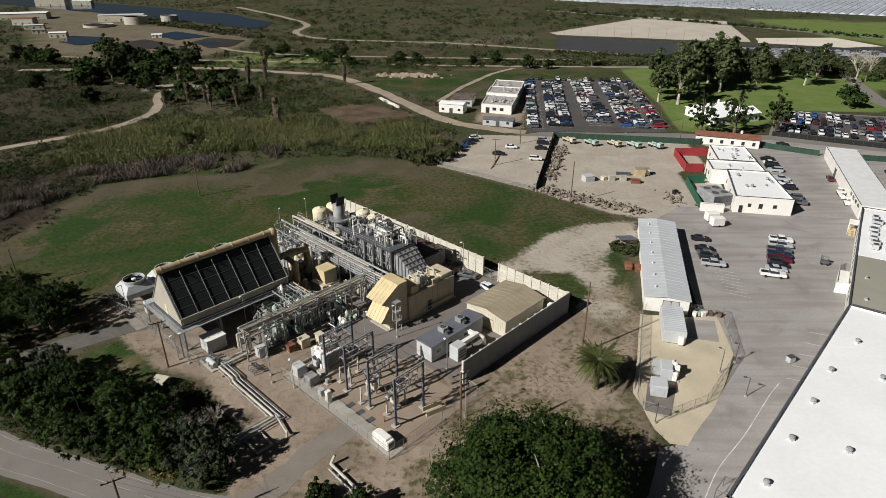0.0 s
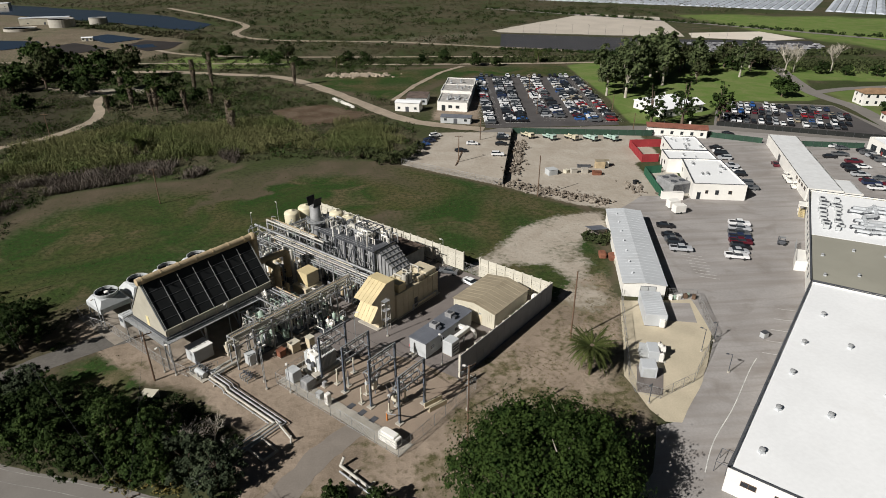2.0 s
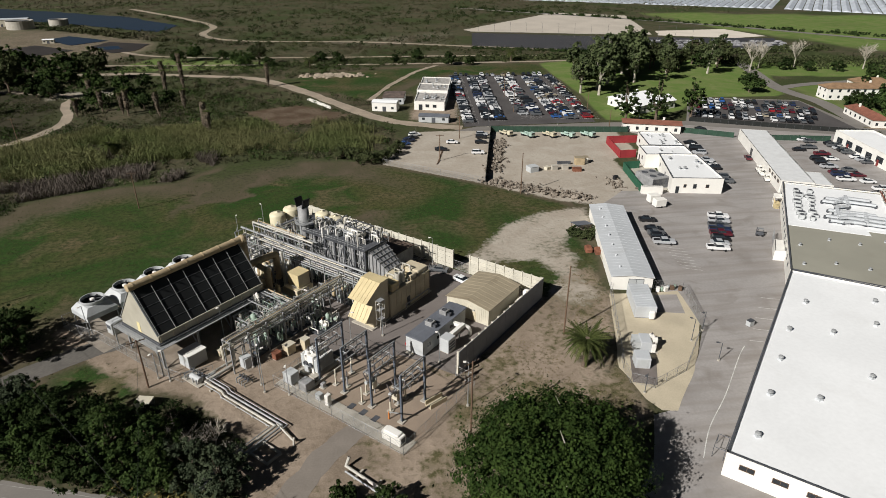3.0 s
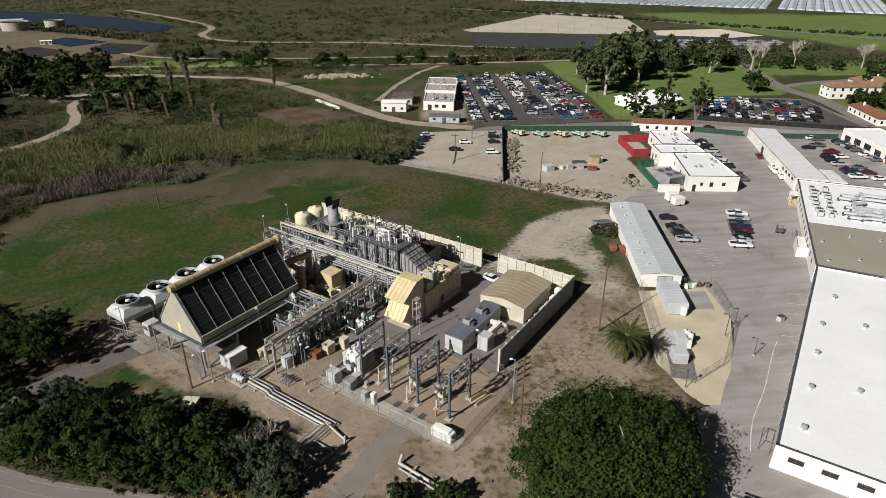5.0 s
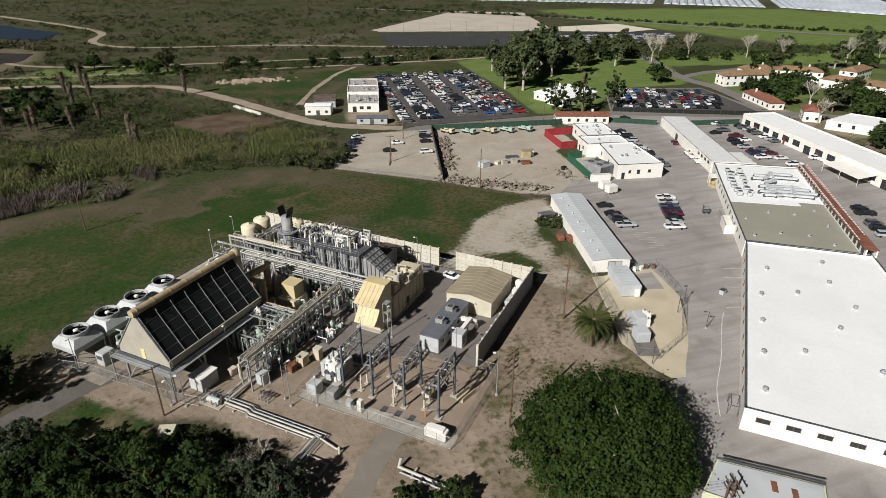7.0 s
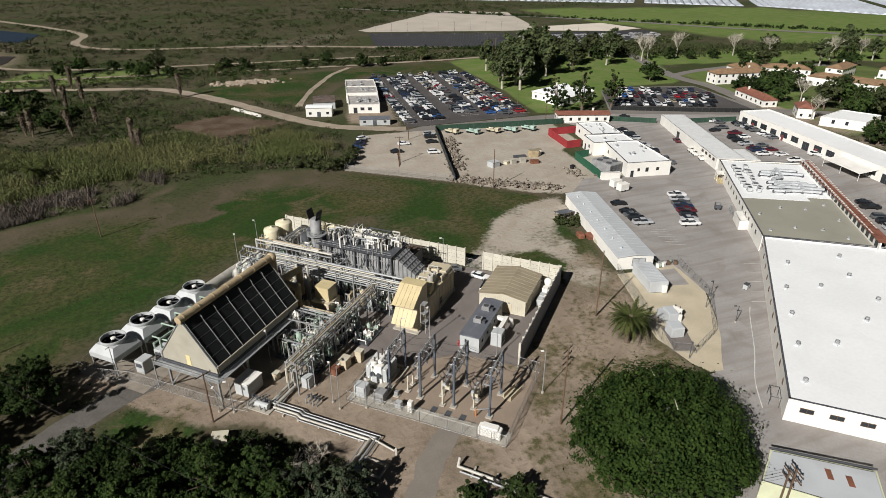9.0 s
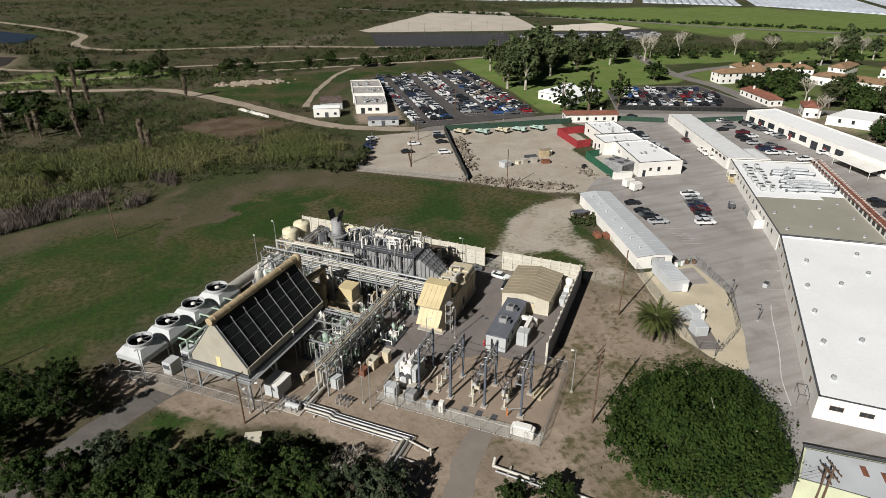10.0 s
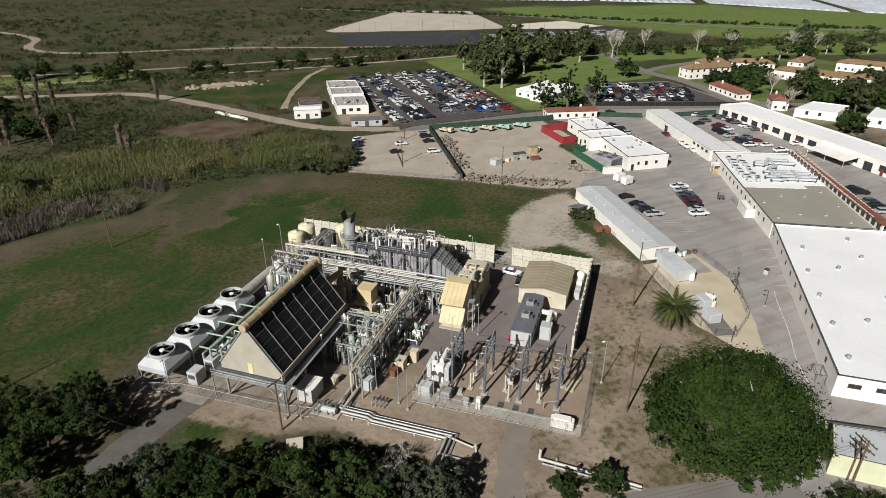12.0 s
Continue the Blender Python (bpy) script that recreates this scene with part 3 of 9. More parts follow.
sheet("parking_lot_beyond", [(214, 495), (330, 470), (300, 405), (182, 424)], 0.1, asphalt_far, "dark car park partly filled", "parking", 0)
sheet("earth_lot", [(92, 560), (217, 690), (283, 650), (243, 506), (212, 512), (97, 548)], 0.14, bare_tan, "large bare graded earth lot", "ground", 8, 0.8)
sheet("pale_lot", [(246, 500), (257, 528), (322, 530), (332, 482), (300, 476)], 0.14, mat("pale_earth", (0.62, 0.56, 0.47), 0.95, vary=0.1, scale=0.05), "pale graded earth lot", "ground", 6, 0.6)
strip("road_near", [(-90, 82), (-70, 71), (-57, 66.5), (-47, 63), (-38, 60), (-28, 58), (-15, 55), (0, 51), (12, 47), (22, 46)], 6.4, 0.025, asphalt_road, "grey asphalt lane passing under the trees", "road")
strip("road_side", [(-92, 80), (-86, 85.5), (-80.5, 90.8), (-75.5, 96), (-70, 100.5), (-64, 104.5), (-59, 107)], 5.6, 0.03, asphalt_lane, "narrow asphalt lane past the cooling units", "road")
strip("track_gate", [(-29, 58), (-24, 64), (-20, 70), (-15, 75), (-12, 77)], 4.2, 0.02, mat("dusty_asphalt", (0.215, 0.187, 0.157), 0.95, vary=0.15, scale=0.3, fine=3), "dusty asphalt drive up to the switchyard gate", "road", 0.4)
strip("path_west", [(-185, 205), (-167, 226), (-154, 238), (-140, 254), (-134, 275), (-136, 292), (-146, 316), (-150, 335), (-190, 350)], 4.5, 0.12, dirt_road, "pale dirt track through the scrub", "road", 0.5)
strip("dirt_road", [(-260, 385), (-150, 392), (-100, 380), (-65, 367), (-44, 342), (-26, 313), (-10, 284), (3, 265), (18, 254), (34, 247)], 6.5, 0.12, dirt_road, "pale dirt road winding through scrub", "road", 0.8)
strip("path_levee", [(-300, 440), (-150, 420), (-80, 412), (0, 402), (60, 398), (130, 396), (200, 405)], 4.0, 0.2, dirt_road, "pale dirt path on the bank", "road", 0.5)
strip("path_river", [(-250, 800), (-170, 690), (-130, 620), (-128, 560), (-90, 520), (0, 500), (70, 470), (140, 440)], 6.0, 0.2, dirt_road, "pale dirt track along the river", "road", 0.8)
strip("path_bank", [(-170, 480), (-140, 455), (-90, 440), (-20, 432), (60, 425), (150, 412)], 4.0, 0.2, dirt_road, "pale footpath across the scrub", "road", 0.5)
strip("path_lawn", [(-2, 302), (8, 330), (18, 352), (30, 375), (44, 392)], 3.0, 0.12, dirt_road, "narrow dirt path across grass", "road", 0.5)
strip("road_farm", [(120, 760), (250, 640), (340, 545), (420, 440), (520, 350), (640, 280)], 9.0, 0.2, asphalt_road, "far grey road beside the fields", "road", 0.5)
strip("road_park", [(213, 297), (230, 303), (249, 306), (281, 306), (330, 290)], 6.0, 0.12, asphalt_road, "grey road curving through the lawn", "road")
strip("road_park", [(202, 222), (209, 246), (214, 268), (214, 298), (228, 342), (240, 375)], 8.0, 0.1, asphalt_road, "curving grey park road", "road")
sheet("sand_strip", [(41.5, 109), (52, 108), (57, 108), (55, 95), (49, 85), (44.5, 79), (38, 71.5), (35.2, 71.8), (34, 75), (33, 84)], 0.055, sandy, "pale sandy gravel strip beside the fence", "ground", 2.5, 0.15)
sheet("pad_equipment", [(33.6, 79.5), (37.6, 78), (40.8, 85.2), (36.4, 87)], 0.066, asphalt_plant, "grey asphalt pad under electrical cabinets", "pavement", 0)
sheet("pad_container", [(48.5, 107.5), (56, 106.5), (54, 99), (48.2, 100.5)], 0.066, asphalt_yard, "patch of old pavement beside the container", "pavement", 0)
sheet("switchyard_gravel", uvw((-4.3, 36), (11, 34), (24, 44.5), (24.5, 53), (-4.3, 53)), 0.045, mat("brown_gravel", (0.275, 0.215, 0.160), 0.95, vary=0.15, scale=0.3, fine=8, bump=0.4), "brown gravel bed of the switchyard", "ground", 2, 0.08)
sheet("switchyard_apron", uvw((-4.5, 50.3), (24.5, 50.6), (24.5, 53.4), (-4.5, 53.4)), 0.05, concrete, "grey concrete apron along the fence", "pavement", 2, 0.05)
slab_tan = mat("stained_tan_slab", (0.27, 0.225, 0.175), 0.9, vary=0.25, scale=0.4, fine=4, stain=0.45)
sheet("pad_cooler", uvw((42.5, 37), (57, 37), (57, 63.8), (42.5, 63.8)), 0.05, slab_tan, "stained concrete slab below the cooler", "pavement", 0)
sheet("pad_modules", uvw((31, 37), (42, 37), (42, 54), (31, 54)), 0.052, slab_tan, "stained concrete slab below the pump skids", "pavement", 0)
sheet("pad_fans", uvw((58, 36), (73.5, 36), (73.5, 66), (58, 66)), 0.048, mat("oily_concrete", (0.27, 0.235, 0.19), 0.9, vary=0.2, stain=0.4), "stained concrete slab below the fans", "pavement", 0)
sheet("river", [(-700, 1010), (-463, 865), (-335, 787), (-239, 721), (-161, 631), (-172, 587), (-279, 668), (-400, 740), (-600, 860)], 0.3, water_mat, "still dark blue river", "water", 15, 2.5)
for k, p in enumerate(([(-311, 541), (-272, 530), (-261, 506), (-278, 487), (-303, 505)], [(-247, 549), (-235, 569), (-195, 538), (-215, 516)])):
    sheet(f"pond_{k + 1}", p, 0.3, water_mat, "dark settling pond", "water", 8, 0.5)
sheet("drying_bed", [(-257, 494), (-241, 520), (-204, 490), (-222, 462)], 0.26, sludge, "dark sludge drying bed", "ground", 8, 0.5)
for k, (p, q) in enumerate((((150, 900), (480, 690)), ((490, 684), (575, 605)), ((590, 600), (645, 455)), ((655, 445), (720, 330)))):
    a, b = Vector(p), Vector(q)
    d = Vector((0.62, 0.78)) * 900
    m = Mesh()
    nn = max(8, int((b - a).length / 9))
    for i in range(nn):
        s0, s1 = a.lerp(b, (i + 0.04) / nn), a.lerp(b, (i + 0.96) / nn)
        m.add([(s0.x, s0.y, 0.3), (s1.x, s1.y, 0.3), (s1.x + d.x, s1.y + d.y, 0.3), (s0.x + d.x, s0.y + d.y, 0.3), ((s0.x + s1.x) / 2, (s0.y + s1.y) / 2, 2.2), ((s0.x + s1.x) / 2 + d.x, (s0.y + s1.y) / 2 + d.y, 2.2)], [(0, 4, 5, 3), (4, 1, 2, 5), (0, 1, 4)])
    tagged(part("crop_tunnels", m, plastic_film), "rows of pale plastic crop tunnels far off", "field", "", "stuff")
sheet("drying_bed", [(-198, 504), (-192, 530), (-159, 514), (-160, 481), (-173, 473)], 0.26, sludge, "dark sludge basin with shallow water", "ground", 6, 0.8)
sheet("pond_3", [(-193, 503), (-180, 508), (-172, 494), (-182, 488)], 0.3, water_mat, "shallow pool in the sludge basin", "water", 5, 0.8)
line_grey = mat("worn_road_paint", (0.36, 0.345, 0.315), 0.85, vary=0.5, fine=2)
for off in (-2.2, 0.6, 2.6):
    strip("edge_line", [(-90 + off * 0.45, 82 + off * 0.85), (-70 + off * 0.42, 71 + off * 0.88), (-57 + off * 0.33, 66.5 + off * 0.93), (-47 + off * 0.3, 63 + off * 0.95), (-38 + off * 0.25, 60 + off * 0.96), (-28 + off * 0.2, 58 + off * 0.97)], 0.08, 0.035, line_grey, "faint white line along the lane", "marking", 0)
strip("road_line", [(36.5, 61), (41, 67), (48, 74), (56, 83), (59.5, 86.5)], 0.16, 0.075, line_white, "worn white road line", "marking", 0)
for i in range(5):
    a = (61.5 + i * 3.0, 88 + i * 3.6)
    strip("bay_line", [(a[0], a[1]), (a[0] + 4.6, a[1] - 1.4), (a[0] + 7.0, a[1] + 1.4)], 0.14, 0.078, line_white, "worn white parking line", "marking", 0)
for i in range(8):
    strip("hatch_line", [(64.5 - i * 0.15, 129 - i * 1.6), (69.0 - i * 0.2, 127 - i * 1.6)], 0.13, 0.076, line_white, "white hatched parking line", "marking", 0)

# ---- buildings ----
def opening(parent, p, d, out, along, z, w, h, frame_mat, pane_mat, name="window"):
    """A framed pane set into the outer face of a wall that runs from p along d."""
    c = p + d * along
    m = Matrix(((d.x, out.x, 0, c.x), (d.y, out.y, 0, c.y), (0, 0, 1, z), (0, 0, 0, 1)))
    fr = Mesh()
    for a in ((-w / 2 - 0.08, -w / 2, 0, h), (w / 2, w / 2 + 0.08, 0, h), (-w / 2 - 0.08, w / 2 + 0.08, -0.08, 0), (-w / 2 - 0.08, w / 2 + 0.08, h, h + 0.08)):
        fr.box(a[0], a[1], -0.05, 0.06, a[2], a[3], m)
    if w > 1.6:
        fr.box(-0.04, 0.04, -0.05, 0.05, 0, h, m)
    win = part(name, fr, frame_mat, parent)
    part("pane", Mesh().box(-w / 2, w / 2, -0.05, 0.012, 0, h, m), pane_mat, win, "dark pane")


def block(name, pts, h, wall_mat, roof_mat, label, parapet=0.5, cap=None, wins=(), category="building", group=""):
    """A flat-roofed building over a plan outline (counter-clockwise) with a parapet; wins: (side, along, z, width, height)."""
    b = thing(name, Matrix(), label, category, group)
    P = [Vector(p) for p in pts]
    n = len(P)
    for i in range(n):
        p, q = P[i], P[(i + 1) % n]
        d = (q - p).normalized()
        out = Vector((d.y, -d.x))
        L = (q - p).length
        m = Matrix(((d.x, out.x, 0, p.x), (d.y, out.y, 0, p.y), (0, 0, 1, 0), (0, 0, 0, 1)))
        w = part("wall", Mesh().box(0, L - 0.253, -0.25, 0, 0, h, m), wall_mat, b)
        if parapet:
            part("coping", Mesh().box(-0.04, L + 0.04, -0.30, 0.05, h, h + 0.09, m), cap or wall_mat, b)
        for s, a, z, ww, wh in wins:
            if s == i:
                opening(b, p, d, out, a, z, ww, wh, wood if wh < 1 else steel_dark, window_dark)
    c = sum(P, Vector((0, 0))) / n
    part("roof", Mesh().prism([tuple(p.lerp(c, 0.26 / max((p - c).length, 1))) for p in P], h - parapet - 0.25, h - parapet), roof_mat, b)
    return b


def vent_cap(x, y, z, s=1.0, group="roof vents"):
    t = thing("roof_vent", place(x, y, (x * 37) % 90, z), "small galvanised roof vent with cowl", "vent", group)
    part("curb", Mesh().box(-0.3 * s, 0.3 * s, -0.3 * s, 0.3 * s, 0, 0.25 * s), roof_grey_white, t)
    part("cowl", Mesh().lathe([(0.18 * s, 0.25 * s), (0.2 * s, 0.5 * s), (0.4 * s, 0.55 * s), (0.36 * s, 0.72 * s), (0.1 * s, 0.85 * s)], 10), steel, t)


def along(p, q, n, f0=0.0, f1=1.0):
    return [(p[0] + (q[0] - p[0]) * (f0 + (f1 - f0) * (i + 0.5) / n), p[1] + (q[1] - p[1]) * (f0 + (f1 - f0) * (i + 0.5) / n)) for i in range(n)]


# the large white warehouse: near hall, grey-roofed hall and its clerestory
WH = 4.5
near_wins = [(3, 3.0 + 5.6 * i, 2.5, 0.75, 0.95) for i in range(11)] + [(0, 3.0 + 4.3 * i, 2.35, 1.9, 0.75) for i in range(6)]
warehouse = block("warehouse", [(37.3, 57.7), (66, 31), (104.2, 89.6), (82, 105.8)], WH, white_paint, roof_white, "long white-painted warehouse with white membrane roof", 0.35, steel_dark, near_wins)
mid_wins = [(3, 6.0 + 4.1 * i, 2.3, 0.8, 1.0) for i in range(13)]
warehouse_b = block("warehouse", [(82.1, 106.1), (104.5, 90), (140, 143.5), (116, 157)], WH, white_paint, roof_olive, "white warehouse hall with grey-green roof", 0.35, steel_dark, mid_wins)
part("roof_membrane", Mesh().prism([(97.2, 128.6), (113.5, 119), (114.8, 121.5), (121, 117.6), (138.4, 142.9), (116.4, 156.2)], WH - 0.36, WH - 0.29), roof_white, warehouse_b, "bright white roof membrane")
cl = thing("clerestory", place(101.6, 89.9, 56.3, WH - 0.35), "raised row of windows under a red tile roof strip", "clerestory")
part("wall", Mesh().box(0, 64, -0.3, 0, 0, 2.3), white_paint, cl)
for i in range(22):
    wn_ = part("window", Mesh().box(1.0 + i * 2.85, 2.7 + i * 2.85, 0, 0.06, 0.45, 2.0), window_dark, cl)
part("roof", Mesh().side([(0, 0), (0, 0.1), (1, 0.1), (1, 0)], 0, 1), tile_red, cl).matrix_basis = Matrix(((0, 64.4, 0, -0.2), (-3.0, 0, 0, 0.35), (-0.1, 0, 1, 2.3), (0, 0, 0, 1)))
part("back_wall", Mesh().box(0, 64, -2.5, -2.2, -4.1, 2.2), white_paint, cl)
for i in range(40):
    part("tile_course", Mesh().box(i * 1.6, i * 1.6 + 0.12, -2.6, 0.3, 0.0, 0.07, Matrix(((1, 0, 0, 0), (0, 1, 0, 0), (0, 0.033, 1, 2.39), (0, 0, 0, 1)))), tile_red, cl)
for x, y in ((66.4, 84.6), (73.8, 82.4), (83.7, 83.5), (59.0, 76.6), (70.8, 69.5), (51.4, 68.4), (58.4, 66.0), (43.7, 60.1), (76, 93), (90, 91), (80, 74), (66, 57)):
    vent_cap(x, y, WH - 0.35, 1.15)
for x, y in ((92.6, 117.1), (101.3, 118.4), (106.8, 114.9), (114.1, 115.2), (108.7, 106.1), (86.9, 108.1), (94.1, 107.0), (99.6, 103.3), (101.0, 97.3)):
    vent_cap(x, y, WH - 0.35, 0.9)


def duct(pts, z, w, h):
    m = Mesh()
    for a, b in zip(pts[:-1], pts[1:]):
        m.bar((a[0], a[1], z), (b[0], b[1], z), w, h)
        L = math.dist(a, b)
        for k in range(1, int(L / 1.4)):
            f = k * 1.4 / L
            p = Vector((a[0] + (b[0] - a[0]) * f, a[1] + (b[1] - a[1]) * f, z))
            d = Vector((b[0] - a[0], b[1] - a[1], 0)).normalized()
            m.bar(p - d * 0.03, p + d * 0.03, w + 0.1, h + 0.1)
    t = thing("roof_duct", Matrix(), "galvanised roof duct on short supports", "duct", "roof ducts")
    part("duct", m, roof_grey_white, t)
    for p in pts:
        part("support", Mesh().box(p[0] - 0.3, p[0] + 0.3, p[1] - 0.3, p[1] + 0.3, WH - 0.3, z), steel_dark, t)


RD = Vector((math.cos(radians(56)), math.sin(radians(56))))
RN = Vector((RD.y, -RD.x))
R0 = Vector((100, 130.5))


def on_roof(a, b):
    p = R0 + RD * a + RN * b
    return p.x, p.y


for a0, b0, a1, b1, z in ((3, 9, 4, 22, 5.0), (5.5, 8, 6.5, 23.5, 5.1), (8, 10, 9, 22, 5.2), (10.5, 9, 11, 20, 5.0), (17, 8, 19, 21, 5.1), (20, 9, 22.5, 20, 5.0)):
    duct([on_roof(a0, b0), on_roof(a0, b0 + 3), on_roof(a1, b0 + 5), on_roof(a1, b1)], z, 0.75, 0.6)
duct([on_roof(6, 11), on_roof(13, 11), on_roof(15, 14), on_roof(23, 14)], 5.3, 0.7, 0.55)
duct([on_roof(4, 17), on_roof(11, 17.5)], 5.35, 0.8, 0.6)
rnd = random.Random(12)
for i in range(16):
    a, b = (3 + (i % 8) * 3.0 + rnd.uniform(-0.6, 0.6), 2.2 + (i // 8) * 3.2 + rnd.uniform(-0.5, 0.5))
    x, y = on_roof(a, b)
    t = thing("rooftop_unit", place(x, y, 56 + rnd.choice((0, 0, 90)), WH - 0.29), "grey rooftop air unit with grille", "air unit", "rooftop units")
    w, l, h = rnd.uniform(0.5, 1.0), rnd.uniform(0.6, 1.3), rnd.uniform(0.5, 1.2)
    part("casing", Mesh().cham(-w, w, -l, l, 0.12, h, 0.06), wall_grey, t)
    part("grille", Mesh().box(-w * 0.7, w * 0.7, -l * 0.7, l * 0.7, h, h + 0.05), steel_dark, t)
    part("skid", Mesh().box(-w, w, -l, l, 0, 0.12), steel_dark, t)
# lean-to, cage and stair along the wall
block("lean_to", [(87.2, 118.2), (89.6, 117.3), (93.2, 122.9), (91.2, 124.2)], 2.6, white_paint, white_paint, "small white lean-to against the warehouse", 0)
cage = thing("mesh_cage", place(92.2, 125.4, 56.4), "grey steel mesh cage against the wall", "cage")
for x in (0, 2, 4, 6):
    part("post", Mesh().rod((x, 0, 0), (x, 0, 2.4), 0.04, 5), steel, cage)
for z in (0.1, 0.8, 1.6, 2.4):
    part("rail", Mesh().rod((0, 0, z), (6, 0, z), 0.03, 4), steel, cage)
part("mesh_infill", Mesh().add([(i * 0.2, 0.01, 0.1) for i in range(31)] + [(i * 0.2 + 0.09, 0.01, 2.4) for i in range(31)] + [(i * 0.2 + 0.09, 0.01, 0.1) for i in range(31)] + [(i * 0.2, 0.01, 2.4) for i in range(31)], [(i, 62 + i, 31 + i, 93 + i) for i in range(31)]), wall_grey, cage)
st = thing("yellow_stair", place(110.0, 148.0, 56.4), "yellow steel stair and landing under a small canopy", "stair")
part("landing", Mesh().box(0, 3, 0.2, 1.8, 1.0, 1.12), yellow_paint, st)
for i in range(5):
    part("step", Mesh().box(-0.28 * i - 0.28, -0.28 * i, 0.2, 1.8, 0.82 - 0.18 * i, 0.9 - 0.18 * i), yellow_paint, st)
for x in (0.05, 1.5, 2.95):
    part("post", Mesh().box(x - 0.05, x + 0.05, 1.7, 1.8, 0, 2.1), yellow_paint, st)
part("rail", Mesh().box(0, 3, 1.7, 1.78, 2.05, 2.12), yellow_paint, st)
part("canopy", Mesh().box(-0.2, 3.4, -0.1, 2.2, 3.0, 3.12), white_paint, st)
for x in (0.0, 3.2):
    part("canopy_post", Mesh().rod((x, 2.0, 0), (x, 2.0, 3.0), 0.06, 5), white_paint, st)
rk = thing("steel_frame", place(39.3, 59.9, 46.7), "dark steel pipe frame beside the wall", "frame")
for x in (0, 3.2):
    for y in (0.3, 1.9):
        part("post", Mesh().rod((x, y, 0), (x, y, 2.0), 0.05, 5), steel_dark, rk)
for y in (0.3, 1.9):
    part("rail", Mesh().rod((0, y, 2.0), (3.2, y, 2.0), 0.05, 5), steel_dark, rk)
for x in (0, 3.2):
    part("rail", Mesh().rod((x, 0.3, 2.0), (x, 1.9, 2.0), 0.05, 5), steel_dark, rk)

# long low shed with pale metal roof
shed = thing("storage_shed", place(42.6, 111.0, -14.2), "long white shed with pale grey metal roof", "shed")
SW, SL = 8.9, 41.5
for a in ((0, SW, 0, 0.2), (0, SW, SL - 0.2, SL)):
    part("wall", Mesh().side([(a[0], 0), (a[1], 0), (a[1], 3.3), (SW / 2, 3.75), (a[0], 3.3)], a[2], a[3]), white_paint, shed)
for x in (0, SW - 0.2):
    part("wall", Mesh().box(x, x + 0.2, 0.203, SL - 0.203, 0, 3.3), white_paint, shed)
for s in (0, 1):
    rb = part("roof", Mesh().side([(-0.3, 3.3), (SW / 2, 3.8), (SW / 2, 3.9), (-0.3, 3.4)] if s == 0 else [(SW / 2, 3.8), (SW + 0.3, 3.3), (SW + 0.3, 3.4), (SW / 2, 3.9)], -0.25, SL + 0.25), roof_grey_white, shed)
    for i in range(28):
        y = i * 1.52
        x0, x1 = (-0.3, SW / 2) if s == 0 else (SW / 2, SW + 0.3)
        z0, z1 = (3.4, 3.9) if s == 0 else (3.9, 3.4)
        part("roof_rib", Mesh().add([(x0, y, z0), (x1, y, z1), (x1, y + 0.08, z1), (x0, y + 0.08, z0), (x0, y + 0.02, z0 + 0.02), (x1, y + 0.02, z1 + 0.02), (x1, y + 0.06, z1 + 0.02), (x0, y + 0.06, z0 + 0.02)], [(4, 5, 6, 7), (0, 1, 5, 4), (3, 7, 6, 2), (0, 4, 7, 3), (1, 2, 6, 5)]), roof_grey_white, shed)
opening(shed, Vector((0, 0)), Vector((1, 0)), Vector((0, -1)), 5.3, 0.9, 3.2, 1.9, steel_dark, wall_grey)
for k in range(7):
    vt = part("skylight_vent", Mesh().lathe([(0.22, 0), (0.22, 0.35), (0.3, 0.37), (0.1, 0.55)], 8, (2.2, 4 + k * 5.6, 3.6)), roof_grey_white, shed)

# office block in three steps, with walled yards
for pts, h, wins in (([(83.9, 164.0), (99.2, 160.9), (103.2, 184.6), (91.0, 187.4)], 5.0, [(0, 4.2, 2.0, 0.7, 0.9), (0, 7.2, 1.7, 0.9, 1.3), (0, 11, 2.0, 0.9, 0.9), (0, 2.0, 0.1, 0.9, 2.1), (3, 5, 2.2, 1.0, 1.0), (3, 14, 2.2, 1.0, 1.0)]),
                     ([(86.6, 187.6), (102.6, 185.0), (104.2, 194.4), (88.6, 197.6)], 4.9, [(3, 2.5, 0.2, 1.0, 2.1), (3, 6, 1.9, 1.0, 1.1)]),
                     ([(92.4, 197.8), (104.4, 195.0), (107.8, 212.0), (96.0, 214.4)], 4.8, [(3, 4, 1.9, 1.2, 1.1), (3, 11, 1.9, 1.2, 1.1)])):
    block("office_block", pts, h, white_paint, roof_white, "white rendered office block with flat white roof", 0.35, steel_dark, wins, group="office blocks")
rnd = random.Random(5)
for i in range(17):
    f = rnd.random()
    x, y = (rnd.uniform(90, 100), rnd.uniform(168, 182)) if f < 0.35 else ((rnd.uniform(91, 101), rnd.uniform(189, 193)) if f < 0.6 else (rnd.uniform(97, 104.5), rnd.uniform(199, 210)))
    vent_cap(x, y, 4.55, rnd.uniform(0.7, 1.4))


def board_fence(name, pts, h, material, label, boards=0.3):
    t = thing(name, Matrix(), label, "fence")
    for a, b in zip(pts[:-1], pts[1:]):
        A, B = Vector((*a, 0)), Vector((*b, 0))
        d = (B - A).normalized()
        n = max(1, round((B - A).length / 2.4))
        for i in range(n):
            p, q = A.lerp(B, i / n), A.lerp(B, (i + 1) / n)
            part("panel", Mesh().bar(p + Vector((0, 0, h / 2)), q + Vector((0, 0, h / 2)), 0.06, h), material, t)
            part("post", Mesh().box(p.x - 0.07, p.x + 0.07, p.y - 0.07, p.y + 0.07, 0, h + 0.12), material, t)
    return t


